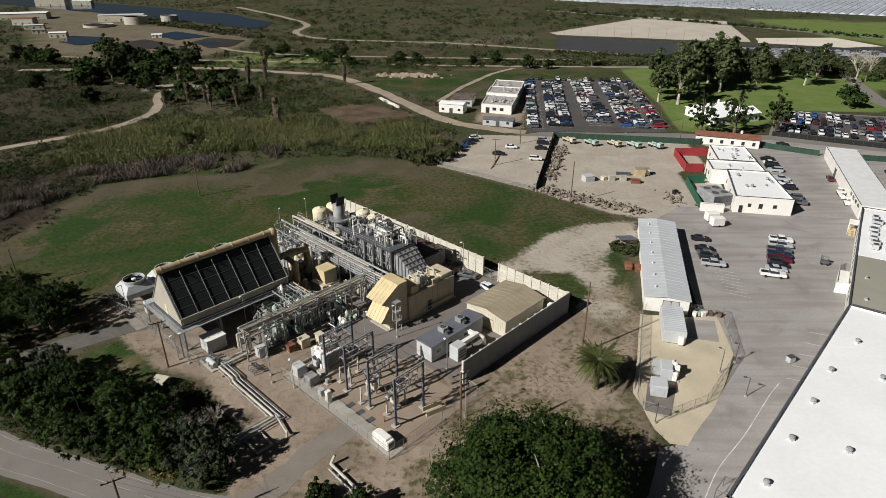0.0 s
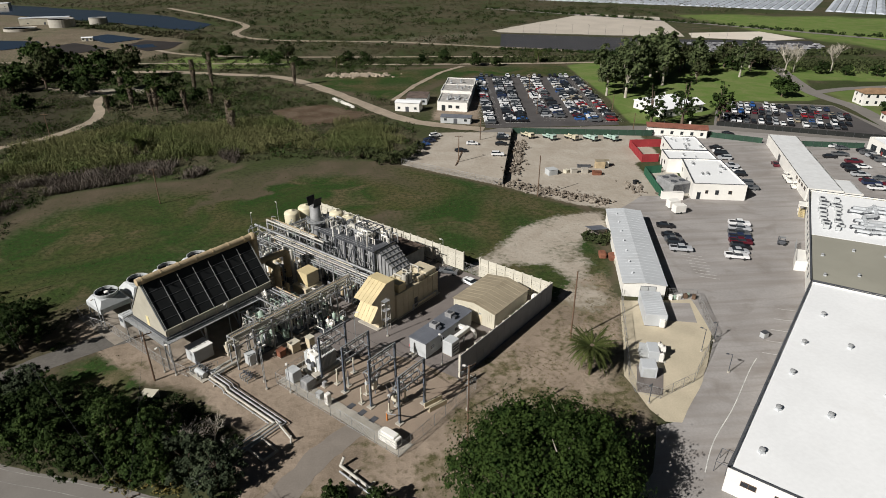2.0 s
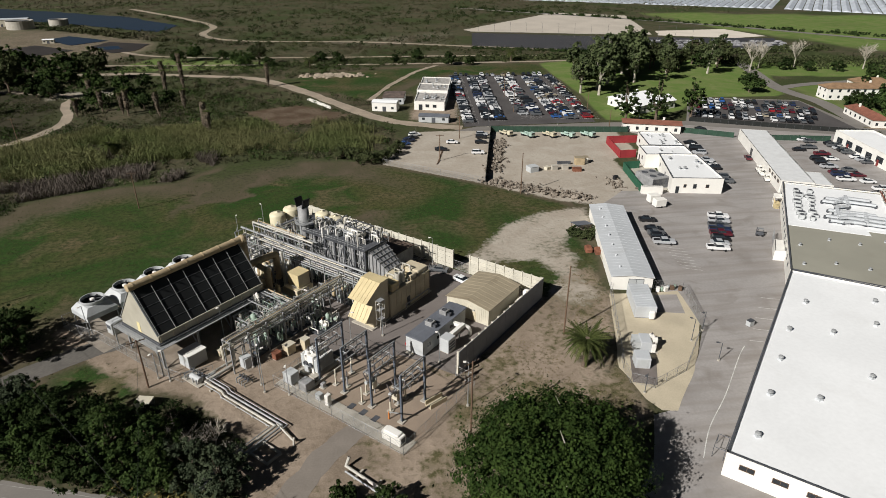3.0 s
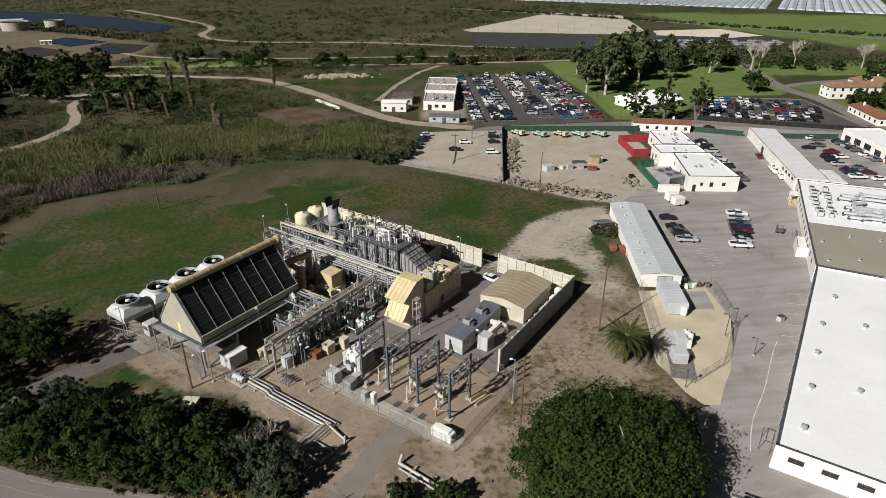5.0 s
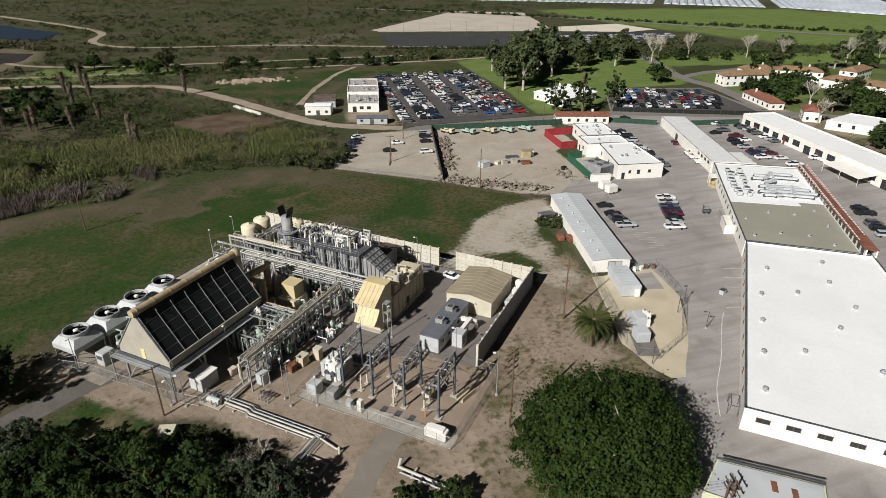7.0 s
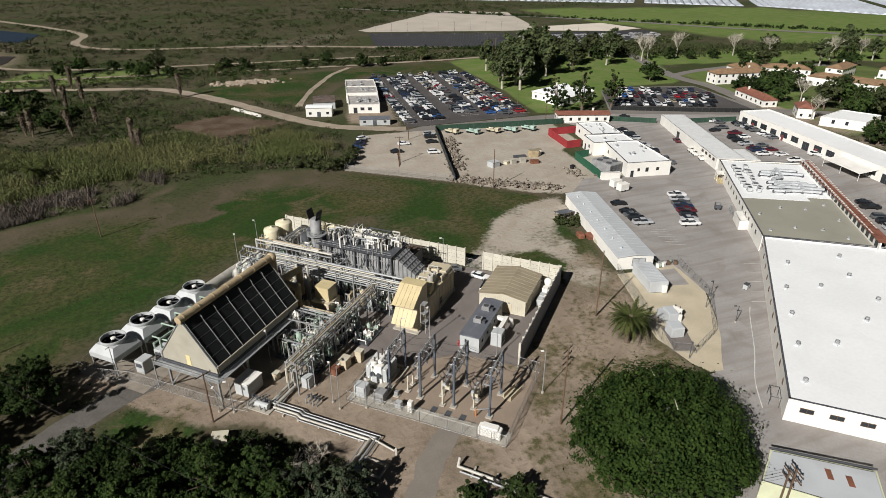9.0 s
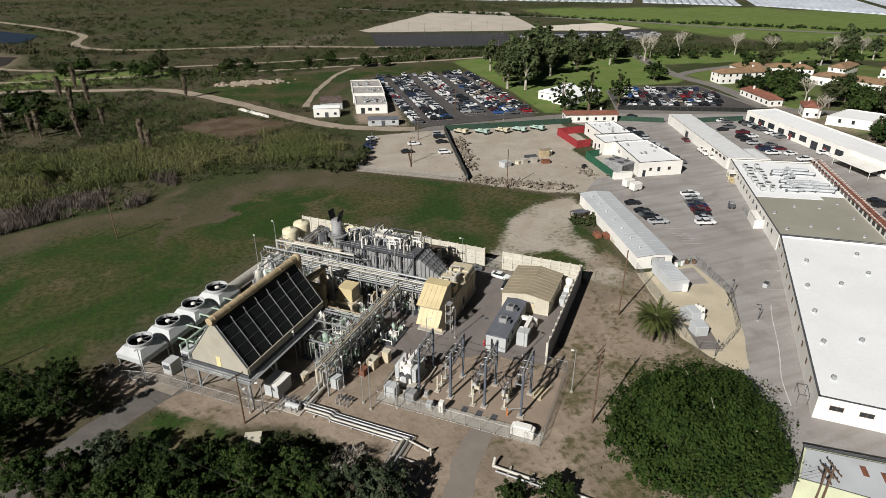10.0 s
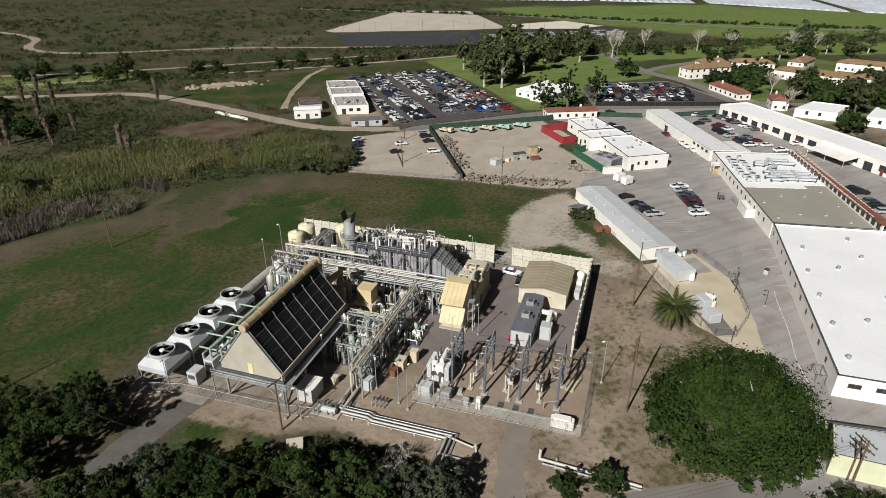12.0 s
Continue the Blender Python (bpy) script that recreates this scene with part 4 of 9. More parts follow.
board_fence("board_fence", [(88.6, 199.1), (82.6, 199.1), (84.8, 216.9), (97.1, 216.2)], 2.9, red_wood, "tall red-painted board fence round a small yard")
board_fence("board_fence", [(84.6, 187.6), (78.6, 187.1), (75.1, 165.4)], 2.7, green_wood, "tall green board fence round a plant yard")
block("low_wall", [(74.9, 164.8), (81.0, 163.2), (81.3, 164.6), (75.1, 166.0)], 2.4, white_paint, white_paint, "white rendered yard wall", 0, category="wall")
solo("yard_slab", Mesh().prism([(76, 166.5), (84, 164.8), (90, 187), (87, 192), (78.4, 186)], 0.04, 0.09), concrete, Matrix(), "pale concrete slab in the fenced yard", "slab", kind="structure")
ch = thing("cooling_unit", place(81.2, 171.4, 14), "grey louvred cooling unit on the yard slab", "cooling unit")
part("casing", Mesh().cham(-3.2, 3.2, -4.2, 4.2, 0.3, 3.9, 0.1), hrsg_grey, ch)
for i in range(9):
    part("louvre", Mesh().box(-3.26, 3.26, -4.26, -4.18, 0.6 + i * 0.34, 0.78 + i * 0.34), steel_dark, ch)
for x in (-1.5, 1.5):
    for y in (-2, 2):
        part("fan", Mesh().lathe([(1.0, 3.9), (1.0, 4.1), (0.85, 4.1), (0.85, 3.95), (0.1, 3.95), (0.1, 4.05)], 14, (x, y, 0)), steel_dark, ch)
part("base", Mesh().box(-3.2, 3.2, -4.2, 4.2, 0.09, 0.3), concrete, ch)
for x, y in ((75.3, 157.8), (75.4, 154.2)):
    t = thing("box_trailer", place(x, y, 6), "white box trailer on small wheels", "trailer", "box trailers")
    part("box", Mesh().cham(-1.7, 1.7, -1.1, 1.1, 0.45, 2.6, 0.08), white_paint, t)
    for s in (-1, 1):
        part("wheel", Mesh().rod((0.2, s * 1.12, 0.32), (0.2, s * 0.9, 0.32), 0.32, 10), rubber, t)
    part("drawbar", Mesh().bar((1.7, 0, 0.45), (2.6, 0, 0.4), 0.08), steel_dark, t)
    part("stand", Mesh().box(-1.5, 1.5, -0.8, 0.8, 0.3, 0.45), steel_dark, t)


def gable_house(name, x, y, L, W, h, turn, roof_mat, label, rise=1.6, storeys=1, group="", hip=True):
    """A house with walls, window rows and a tiled hipped or gabled roof."""
    t = thing(name, place(x, y, turn), label, "house", group)
    for s in (-1, 1):
        part("wall", Mesh().box(-L / 2, L / 2, s * W / 2 - (0.25 if s > 0 else 0), s * W / 2 + (0.25 if s < 0 else 0), 0, h), white_paint, t)
        part("wall", Mesh().box(s * L / 2 - (0.25 if s > 0 else 0), s * L / 2 + (0.25 if s < 0 else 0), -W / 2 + 0.253, W / 2 - 0.253, 0, h), white_paint, t)
    k = W / 2 if hip else 0
    o = 0.5
    z = h
    vs = [(-L / 2 - o, -W / 2 - o, z), (L / 2 + o, -W / 2 - o, z), (L / 2 + o, W / 2 + o, z), (-L / 2 - o, W / 2 + o, z), (-L / 2 - o + k, 0, z + rise), (L / 2 + o - k, 0, z + rise)]
    part("roof", Mesh().add(vs, [(0, 1, 5, 4), (2, 3, 4, 5), (1, 2, 5), (3, 0, 4), (3, 2, 1, 0)]), roof_mat, t)
    n = max(2, int(L / 3.6))
    for fl in range(storeys):
        zz = 0.9 + fl * 2.9
        for i in range(n):
            xx = -L / 2 + L * (i + 0.5) / n
            for s in (-1, 1):
                w = part("window", Mesh().box(xx - 0.55, xx + 0.55, min(s * W / 2, s * (W / 2 + 0.06)), max(s * W / 2, s * (W / 2 + 0.06)), zz, zz + 1.3), window_dark, t)
        for s in (-1, 1):
            for yy in (-W / 4, W / 4):
                part("window", Mesh().box(min(s * L / 2, s * (L / 2 + 0.06)), max(s * L / 2, s * (L / 2 + 0.06)), yy - 0.5, yy + 0.5, zz, zz + 1.2), window_dark, t)
    part("chimney", Mesh().cham(L * 0.2, L * 0.2 + 0.8, 0.6, 1.3, h + 0.2, h + rise + 0.9, 0.06), white_paint, t)
    return t


gable_house("gatehouse", 110, 231.8, 22.5, 7.2, 3.4, -20, tile_red, "white gatehouse with low red tile roof", 1.0, hip=False)
gh = [(236, 271, 32, 9, 5.6, -10, tile_brown, 2), (209.5, 232, 25, 7, 3.2, 75, tile_red, 1), (270, 270, 24, 10, 5.8, -40, tile_brown, 2), (279, 234, 42, 12, 4.6, -70, tile_brown, 1), (296, 203, 36, 12, 4.6, -72, tile_brown, 1), (304, 262, 22, 9, 5.6, 20, tile_brown, 2), (310, 170, 50, 12, 4.6, -60, tile_brown, 1), (207, 202, 10, 7, 4.6, 50, tile_red, 1), (332, 236, 36, 11, 4.8, -65, tile_brown, 1), (262, 292, 18, 8, 3.4, -15, tile_brown, 1)]
for x, y, L, W, h, tn, rm, sto in gh:
    gable_house("house", x, y, L, W, h, tn, rm, "white stucco house with clay tile roof", 2.0, sto, "stucco houses")
block("annex", [(200, 188), (209, 174), (226, 180), (219, 193)], 3.8, white_paint, roof_white, "white flat-roofed annex among trees", 0.2, None, [(0, 5, 1.6, 1, 1.4), (0, 10, 1.6, 1, 1.4), (3, 6, 1.6, 1, 1.4)])
block("annex", [(213, 164), (222, 148), (240, 156), (232, 172)], 4.2, white_paint, roof_white, "white flat-roofed annex among trees", 0.2, None, [(0, 5, 1.6, 1, 1.4), (0, 12, 1.6, 1, 1.4)])
for off, ln_, w in ((5.0, 25.3, 10.0), (15.5, 20.2, 10.0)):
    gable_house("hall", 126.8 + -0.368 * off, 261.5 + 0.930 * off, ln_, w, 3.6, 21.6, roof_white, "white hall with low pale gabled roof behind trees", 2.0, 1, "pale halls", hip=False)

# long white shed across the lane, with a side wing
block("long_shed", [(117.2, 159.2), (126.2, 155.6), (147.6, 211.0), (138.6, 214.8)], 4.0, white_paint, mat("off_white_roof", (0.68, 0.69, 0.68), 0.6, vary=0.1, stain=0.12), "long white shed with pale metal roof", 0, None, [(3, 57 - 3.3 * i, 2.6, 1.6, 0.8) for i in range(4)] + [(3, 22, 0.05, 2.6, 2.6)])
block("shed_wing", [(126.3, 155.5), (131, 153.6), (135.2, 164.8), (130.5, 166.7)], 3.6, white_paint, mat("off_white_roof", (0.68, 0.69, 0.68)), "low white wing of the long shed", 0)
# workshop row
WR0, WR1 = Vector((171.8, 204.3)), Vector((152.5, 96.0))
wd = (WR0 - WR1).normalized()
wo = Vector((wd.y, -wd.x))
row_pts = [tuple(WR1), tuple(WR1 + wo * 14), tuple(WR0 + wo * 14), tuple(WR0)]
LR = (WR0 - WR1).length
wins = [(3, 4 + 6.1 * i, 0.1 if i % 3 == 0 else 1.4, 3.2 if i % 3 == 0 else 3.6, 2.9 if i % 3 == 0 else 2.0) for i in range(17)]
row = block("workshop_row", row_pts, 5.0, white_paint, roof_white, "long white workshop row with roller doors", 0.3, None, wins)
for i in range(0, 17, 3):
    c = WR0 - wd * (9.5 + 6.1 * i)
    d = Matrix(((wd.x, -wo.x, 0, c.x), (wd.y, -wo.y, 0, c.y), (0, 0, 1, 0), (0, 0, 0, 1)))
    part("red_door", Mesh().box(-0.55, 0.55, 0, 0.08, 0.05, 2.2, d), mat("brick_red_paint", (0.22, 0.04, 0.035), 0.6), row, "dark red door")
cp = thing("carport", Matrix(((wd.x, -wo.x, 0, 160.2), (wd.y, -wo.y, 0, 139.5), (0, 0, 1, 0), (0, 0, 0, 1))), "white lean-to carport against the workshops", "carport")
part("roof", Mesh().add([(-8, 0, 3.6), (8, 0, 3.6), (8, 7, 2.7), (-8, 7, 2.7), (-8, 0, 3.7), (8, 0, 3.7), (8, 7, 2.8), (-8, 7, 2.8)], [(3, 2, 1, 0), (4, 5, 6, 7), (0, 1, 5, 4), (2, 3, 7, 6), (1, 2, 6, 5), (3, 0, 4, 7)]), white_paint, cp)
for x in (-7.8, 0, 7.8):
    part("post", Mesh().rod((x, 6.8, 0), (x, 6.8, 2.75), 0.07, 6), white_paint, cp)

# small green-white building beside the lane, at the poles
sb = block("pump_house", [(20.2, 46.6), (30.8, 35.6), (36.6, 42.0), (26.0, 50.6)], 4.0, mat("pale_lime_paint", (0.60, 0.62, 0.42), 0.7, vary=0.1, stain=0.15), roof_grey_white, "pale green pump house with pale metal roof", 0, None, [(3, 4.0, 0.1, 1.6, 2.6)])
part("eave", Mesh().bar((26.1, 50.9, 4.05), (37, 42.2, 4.05), 0.25, 0.2), steel_dark, sb)
for i in range(2):
    part("patch", Mesh().prism([(29.0 + i * 1.6, 43.5 - i * 2.0), (29.6 + i * 1.6, 43.0 - i * 2.0), (30.8 + i * 1.6, 44.6 - i * 2.0), (30.2 + i * 1.6, 45.1 - i * 2.0)], 4.003, 4.03), rust, sb)

# sheds and old buildings west of the car park
def plain_shed(x, y, L, W, h, turn, wm, rm, label):
    t = thing("shed", place(x, y, turn), label, "shed", "")
    part("body", Mesh().box(-L / 2, L / 2, -W / 2, W / 2, 0, h), wm, t)
    part("roof", Mesh().add([(-L / 2 - .2, -W / 2 - .3, h), (L / 2 + .2, -W / 2 - .3, h), (L / 2 + .2, W / 2 + .3, h), (-L / 2 - .2, W / 2 + .3, h), (-L / 2 - .2, 0, h + .6), (L / 2 + .2, 0, h + .6)], [(0, 1, 5, 4), (2, 3, 4, 5), (1, 2, 5), (3, 0, 4), (3, 2, 1, 0)]), rm, t)
    part("door", Mesh().box(-0.8, 0.8, -W / 2 - 0.06, -W / 2, 0, 2.2), steel_dark, t)
    for xx in (-L / 3, L / 3):
        part("window", Mesh().box(xx - 0.6, xx + 0.6, -W / 2 - 0.05, -W / 2, 1.1, 2.1), window_dark, t)
    return t


plain_shed(4.6, 283.2, 11.5, 6.5, 4.0, -17, white_paint, roof_white, "white shed with pale roof on the dirt road")
plain_shed(10, 300, 10, 14, 3.2, -10, wall_grey, mat("rusted_roof", (0.16, 0.12, 0.10), 0.8, vary=0.5), "old shed with dark rusted roof")
plain_shed(24.0, 259.8, 13, 5.5, 2.6, -17, wall_grey, roof_slate, "low grey shed with flat grey roof")
speckled = mat("speckled_roof", (0.42, 0.40, 0.37), 0.9, vary=0.35, scale=0.6)
for pts, h in (([(17.6, 281.2), (31.0, 276.6), (35.6, 296.0), (21.6, 300.6)], 4.0), ([(21.2, 301.2), (35.8, 296.6), (39.2, 312.0), (24.6, 316.6)], 4.8), ([(24.8, 317.2), (39.4, 312.6), (43.2, 331.0), (28.6, 335.6)], 4.2)):
    block("old_workshop", pts, h, white_paint, speckled, "white workshop with a cluttered flat roof", 0.3, None, [(0, 3.0, 0.1, 1.6, 2.4), (0, 6.2, 1.4, 1.6, 1.2), (0, 9.6, 1.4, 1.6, 1.2), (3, 4, 1.4, 1.6, 1.2), (3, 9, 1.4, 1.6, 1.2), (3, 14, 1.4, 1.6, 1.2)])
rnd = random.Random(8)
for i in range(22):
    f = rnd.random()
    x, y = (rnd.uniform(22, 32), rnd.uniform(282, 295)) if i < 10 else (rnd.uniform(27, 37), rnd.uniform(302, 330))
    vent_cap(x, y, 3.9 if i < 10 else 4.3, rnd.uniform(0.8, 1.8))

# treatment works far off
rnd = random.Random(3)
for x, y, r, h, lb in ((-297, 630, 11, 7, "pale round settling tank"), (-269, 641, 8, 6.5, "pale round settling tank"), (-322, 606, 13, 2.2, "low pale round settling tank")):
    t = thing("settling_tank", place(x, y), lb, "tank", "settling tanks")
    part("shell", Mesh().lathe([(r, 0), (r, h), (r - 0.5, h), (r - 0.5, h - 1.2)], 32, cap=False), concrete, t)
    part("water", Mesh().lathe([(0.01, h - 1.1), (r - 0.5, h - 1.1)], 32), water_mat, t)
    part("bridge", Mesh().box(-r, r, -0.6, 0.6, h, h + 0.3), steel, t)
for x, y, L, W, h, tn, rm in ((-322, 655, 42, 14, 6, 12, roof_grey_white), (-432, 672, 46, 20, 6, 18, roof_white), (-400, 622, 18, 12, 6, 10, tile_red), (-318, 533, 13, 7, 4, 15, roof_white), (-236, 532, 8, 4, 2.6, 10, roof_white), (-490, 826, 34, 16, 9, 10, tile_brown), (-455, 832, 22, 12, 5, 10, roof_white), (-372, 590, 16, 8, 3.5, 20, roof_grey_white), (-350, 560, 10, 6, 3, 20, steel)):
    plain_shed(x, y, L, W, h, tn, cream_paint, rm, "pale works building far off")

# ---- the power works ----
# sound wall of stacked concrete planks between posts
wall_plank = mat("pale_concrete_plank", (0.56, 0.53, 0.44), 0.85, vary=0.12, per=0.08, stain=0.2)
WALL_H = 4.8


def plank_wall(a, b, label):
    A, B = Vector((*a, 0)), Vector((*b, 0))
    L = (B - A).length
    t = thing("sound_wall", PLANT @ Matrix.Translation(A) @ pose(0, 0, 0, 0, 0, math.degrees(math.atan2(B.y - A.y, B.x - A.x))), label, "wall", "", "structure")
    n = max(1, round(L / 2.3))
    s = L / n
    plank = Mesh().cham(0.12, s - 0.12, -0.06, 0.06, 0, WALL_H / 5 - 0.07, 0.03).data("plank", wall_plank)
    post = Mesh().box(-0.15, 0.15, -0.2, 0.2, 0, WALL_H + 0.08).data("post", wall_plank)
    for i in range(n + 1):
        part("post", post, None, t, "", Matrix.Translation((i * s, 0, 0)))
    for i in range(n):
        for k in range(5):
            part("plank", plank, None, t, "", Matrix.Translation((i * s, 0, k * WALL_H / 5)))
    return t


def face_panels(t, L):
    """Smooth grey panels, toned for shade, on the outer side of a plank wall, with a coping."""
    # Panel grey set darker and cooler to carry the shade on this side.
    grey = mat("shade_grey_panel", (0.27, 0.285, 0.31), 0.8, vary=0.12, scale=0.5, per=0.05, stain=0.25)
    n = round(L / 2.3)
    s = L / n
    pan = Mesh().cham(0.02, s - 0.02, 0.205, 0.26, 0, WALL_H + 0.06, 0.012).data("panel", grey)
    for i in range(n):
        part("panel", pan, None, t, "smooth grey outer panel, darkened and cooled for shade", Matrix.Translation((i * s, 0, 0)))


plank_wall((0.2, 0), (18.4, 0), "pale precast concrete plank wall with posts")
plank_wall((23.1, 0), (74.8, 0), "long pale precast concrete plank wall with posts")
face_panels(plank_wall((-0.2, 0), (-0.2, 32.6), "grey-sided precast concrete plank wall with posts"), 32.6)


def net_fence(pts, h, label, step=2.8, at=None, group="chain-link fences"):
    """Chain-link: posts, rails and a thin diagonal net of wires."""
    t = thing("chain_link_fence", at or Matrix(), label, "fence", group)
    net = Mesh()
    for a, b in zip(pts[:-1], pts[1:]):
        A, B = Vector((*a, 0)), Vector((*b, 0))
        n = max(1, round((B - A).length / step))
        for i in range(n + 1):
            p = A.lerp(B, i / n)
            part("post", Mesh().rod(p, p + Vector((0, 0, h)), 0.045, 5), wire, t)
        part("rail", Mesh().rod(A + Vector((0, 0, h - 0.05)), B + Vector((0, 0, h - 0.05)), 0.03, 4), wire, t)
        part("rail", Mesh().rod(A + Vector((0, 0, 0.1)), B + Vector((0, 0, 0.1)), 0.025, 4), wire, t)
        d = (B - A).normalized()
        L = (B - A).length
        k = 0.0
        while k < L:
            for s in (1, -1):
                x0, x1 = (k, min(k + h, L)) if s > 0 else (min(k + h, L), k)
                p, q = A + d * x0, A + d * x1
                z0, z1 = (0.1, 0.1 + (x1 - x0)) if s > 0 else (0.1, 0.1 + (x0 - x1))
                w = Vector((0, 0, 0.014))
                net.add([p + Vector((0, 0, z0)) - w, q + Vector((0, 0, z1)) - w, q + Vector((0, 0, z1)) + w, p + Vector((0, 0, z0)) + w], [(0, 1, 2, 3)])
            k += 0.28
    part("netting", net, wire, t)
    return t


net_fence([(18.5, 0), (23.0, 0)], 2.3, "closed chain-link gate between wall ends", 2.2, PLANT)
net_fence([(-4.4, 33.5), (-4.4, 53.6), (10.5, 53.7), (24.2, 53.9), (24.2, 45)], 2.4, "galvanised chain-link fence round the switchyard", 2.7, PLANT)
net_fence([(-0.2, 33.4), (-4.4, 33.5)], 2.4, "short chain-link return at the wall end", 2.2, PLANT)
net_fence([(35.5, 58), (38.2, 62.6), (44, 63.6), (63, 64.2), (70.4, 66), (74.2, 65.5), (74.6, 36)], 2.1, "chain-link fence round the cooling plant", 3.0, PLANT)

# tan steel building and grey control trailer
tb = thing("tan_building", in_plant(3.3, 3.8), "tan steel building with low-pitched roof", "building")
for y in (0, 12.4):
    part("wall", Mesh().side([(0, 0), (10.2, 0), (10.2, 3.7), (5.1, 4.6), (0, 3.7)], y, y + 0.2), cream_paint, tb)
for x in (0, 10.0):
    part("wall", Mesh().box(x, x + 0.2, 0.203, 12.397, 0, 3.7), cream_paint, tb)
for s in (0, 1):
    part("roof", Mesh().side([(-0.25, 3.66), (5.1, 4.6), (5.1, 4.7), (-0.25, 3.76)] if s == 0 else [(5.1, 4.6), (10.45, 3.66), (10.45, 3.76), (5.1, 4.7)], -0.25, 12.85), roof_tan, tb)
    for i in range(9):
        x0, x1, z0, z1 = (-0.25, 5.1, 3.77, 4.71) if s == 0 else (5.1, 10.45, 4.71, 3.77)
        part("roof_seam", Mesh().bar((x0, 0.8 + i * 1.4, z0), (x1, 0.8 + i * 1.4, z1), 0.07, 0.06), roof_tan, tb)
for i in range(22):
    part("wall_rib", Mesh().box(0.3 + i * 0.45, 0.36 + i * 0.45, 12.6, 12.64, 0.1, 3.7), cream_paint, tb)
part("door", Mesh().box(3.0, 4.0, 12.6, 12.66, 0.05, 2.15), tan_paint, tb)
part("light", Mesh().box(3.3, 3.7, 12.6, 12.8, 2.5, 2.7), steel, tb)

gt = thing("control_trailer", in_plant(7.8, 18.0), "long pale grey control cabin with slate roof", "cabin")
for y in (0, 14.2):
    part("wall", Mesh().box(0, 3.95, y, y + 0.2, 0.25, 3.5), wall_grey, gt)
for x in (0, 3.75):
    part("wall", Mesh().box(x, x + 0.2, 0.203, 14.197, 0.25, 3.5), wall_grey, gt)
part("skirting", Mesh().box(0.1, 3.85, 0.1, 14.3, 0, 0.25), steel_dark, gt)
part("roof", Mesh().side([(-0.15, 3.5), (4.1, 3.5), (4.1, 3.6), (1.97, 3.85), (-0.15, 3.6)], -0.15, 14.55), roof_slate, gt)
for i in range(12):
    part("roof_seam", Mesh().add([(-0.15, 0.6 + i * 1.2, 3.6), (1.97, 0.6 + i * 1.2, 3.85), (4.1, 0.6 + i * 1.2, 3.6), (-0.15, 0.68 + i * 1.2, 3.64), (1.97, 0.68 + i * 1.2, 3.89), (4.1, 0.68 + i * 1.2, 3.64)], [(0, 1, 4, 3), (1, 2, 5, 4)]), roof_slate, gt)
part("door", Mesh().box(2.3, 3.2, 14.4, 14.45, 0.3, 2.4), wall_grey, gt)
for y in (3.2, 4.6, 9.0, 12.0):
    part("window", Mesh().box(-0.04, 0, y, y + 0.9, 1.6, 2.3), window_dark, gt)
part("door_step", Mesh().box(2.0, 3.5, 14.45, 15.3, 0, 0.28), concrete, gt)
for v in (4.4, 9.2):
    t = thing("roof_air_unit", in_plant(9.9, 18 + v, 3.8), "grey rooftop air unit with open fan top", "air unit", "cabin air units")
    part("casing", Mesh().cham(-0.8, 0.8, -0.7, 0.7, 0, 0.9, 0.05), hrsg_grey, t)
    part("fan_opening", Mesh().lathe([(0.5, 0.9), (0.5, 1.0), (0.42, 1.0), (0.42, 0.92)], 12), steel_dark, t)
    part("duct", Mesh().box(-1.5, -0.8, -0.4, 0.4, 0.05, 0.5), steel_dark, t)
su = thing("air_handling_unit", in_plant(5.6, 27.6), "pale grey upright air handling box", "air unit")
part("casing", Mesh().cham(-1.1, 1.1, -1.2, 1.2, 0.15, 3.0, 0.06), wall_grey, su)
part("base", Mesh().box(-1.1, 1.1, -1.2, 1.2, 0, 0.15), concrete, su)
for z in (0.7, 1.3, 1.9):
    part("louvre", Mesh().box(-1.16, -1.1, -0.9, 0.9, z, z + 0.35), steel_dark, su)
dt = thing("supply_duct", in_plant(5.6, 24.4), "white insulated supply duct running into the cabin", "duct")
part("main", Mesh().bar((0, 2.0, 2.6), (0, -2.4, 2.6), 0.8, 0.8), white_paint, dt)
part("branch", Mesh().bar((0, -1.8, 2.6), (2.4, -1.8, 2.6), 0.7, 0.7), white_paint, dt)
part("elbow", Mesh().pipe([(-0.2, -2.4, 2.6), (-0.9, -2.9, 2.0), (-0.9, -3.4, 1.0), (-0.9, -3.4, 0)], 0.35, 8), white_paint, dt)
part("stand", Mesh().box(-0.1, 0.1, -1.0, -0.8, 0, 2.2), steel, dt)
for v, h, mt in ((6.0, 2.0, white_paint), (8.4, 1.6, wall_grey), (10.6, 1.7, wall_grey)):
    t = thing("wall_cabinet", in_plant(1.6, v), "pale equipment cabinet between building and wall", "cabinet", "wall cabinets")
    part("body", Mesh().cham(-0.6, 0.6, -0.8, 0.8, 0.1, h, 0.05), mt, t)
    part("base", Mesh().box(-0.65, 0.65, -0.85, 0.85, 0, 0.1), concrete, t)
    part("door", Mesh().box(0.6, 0.63, -0.6, 0.6, 0.25, h - 0.2), mt, t)
t = thing("storage_tank", in_plant(1.7, 3.2), "small white tank with domed top", "tank")
part("shell", Mesh().lathe([(0.9, 0.1), (0.9, 2.3), (0.6, 2.7), (0.1, 2.8)], 16), white_paint, t, smooth=True)
part("base", Mesh().lathe([(1.1, 0), (1.1, 0.1)], 16), concrete, t)

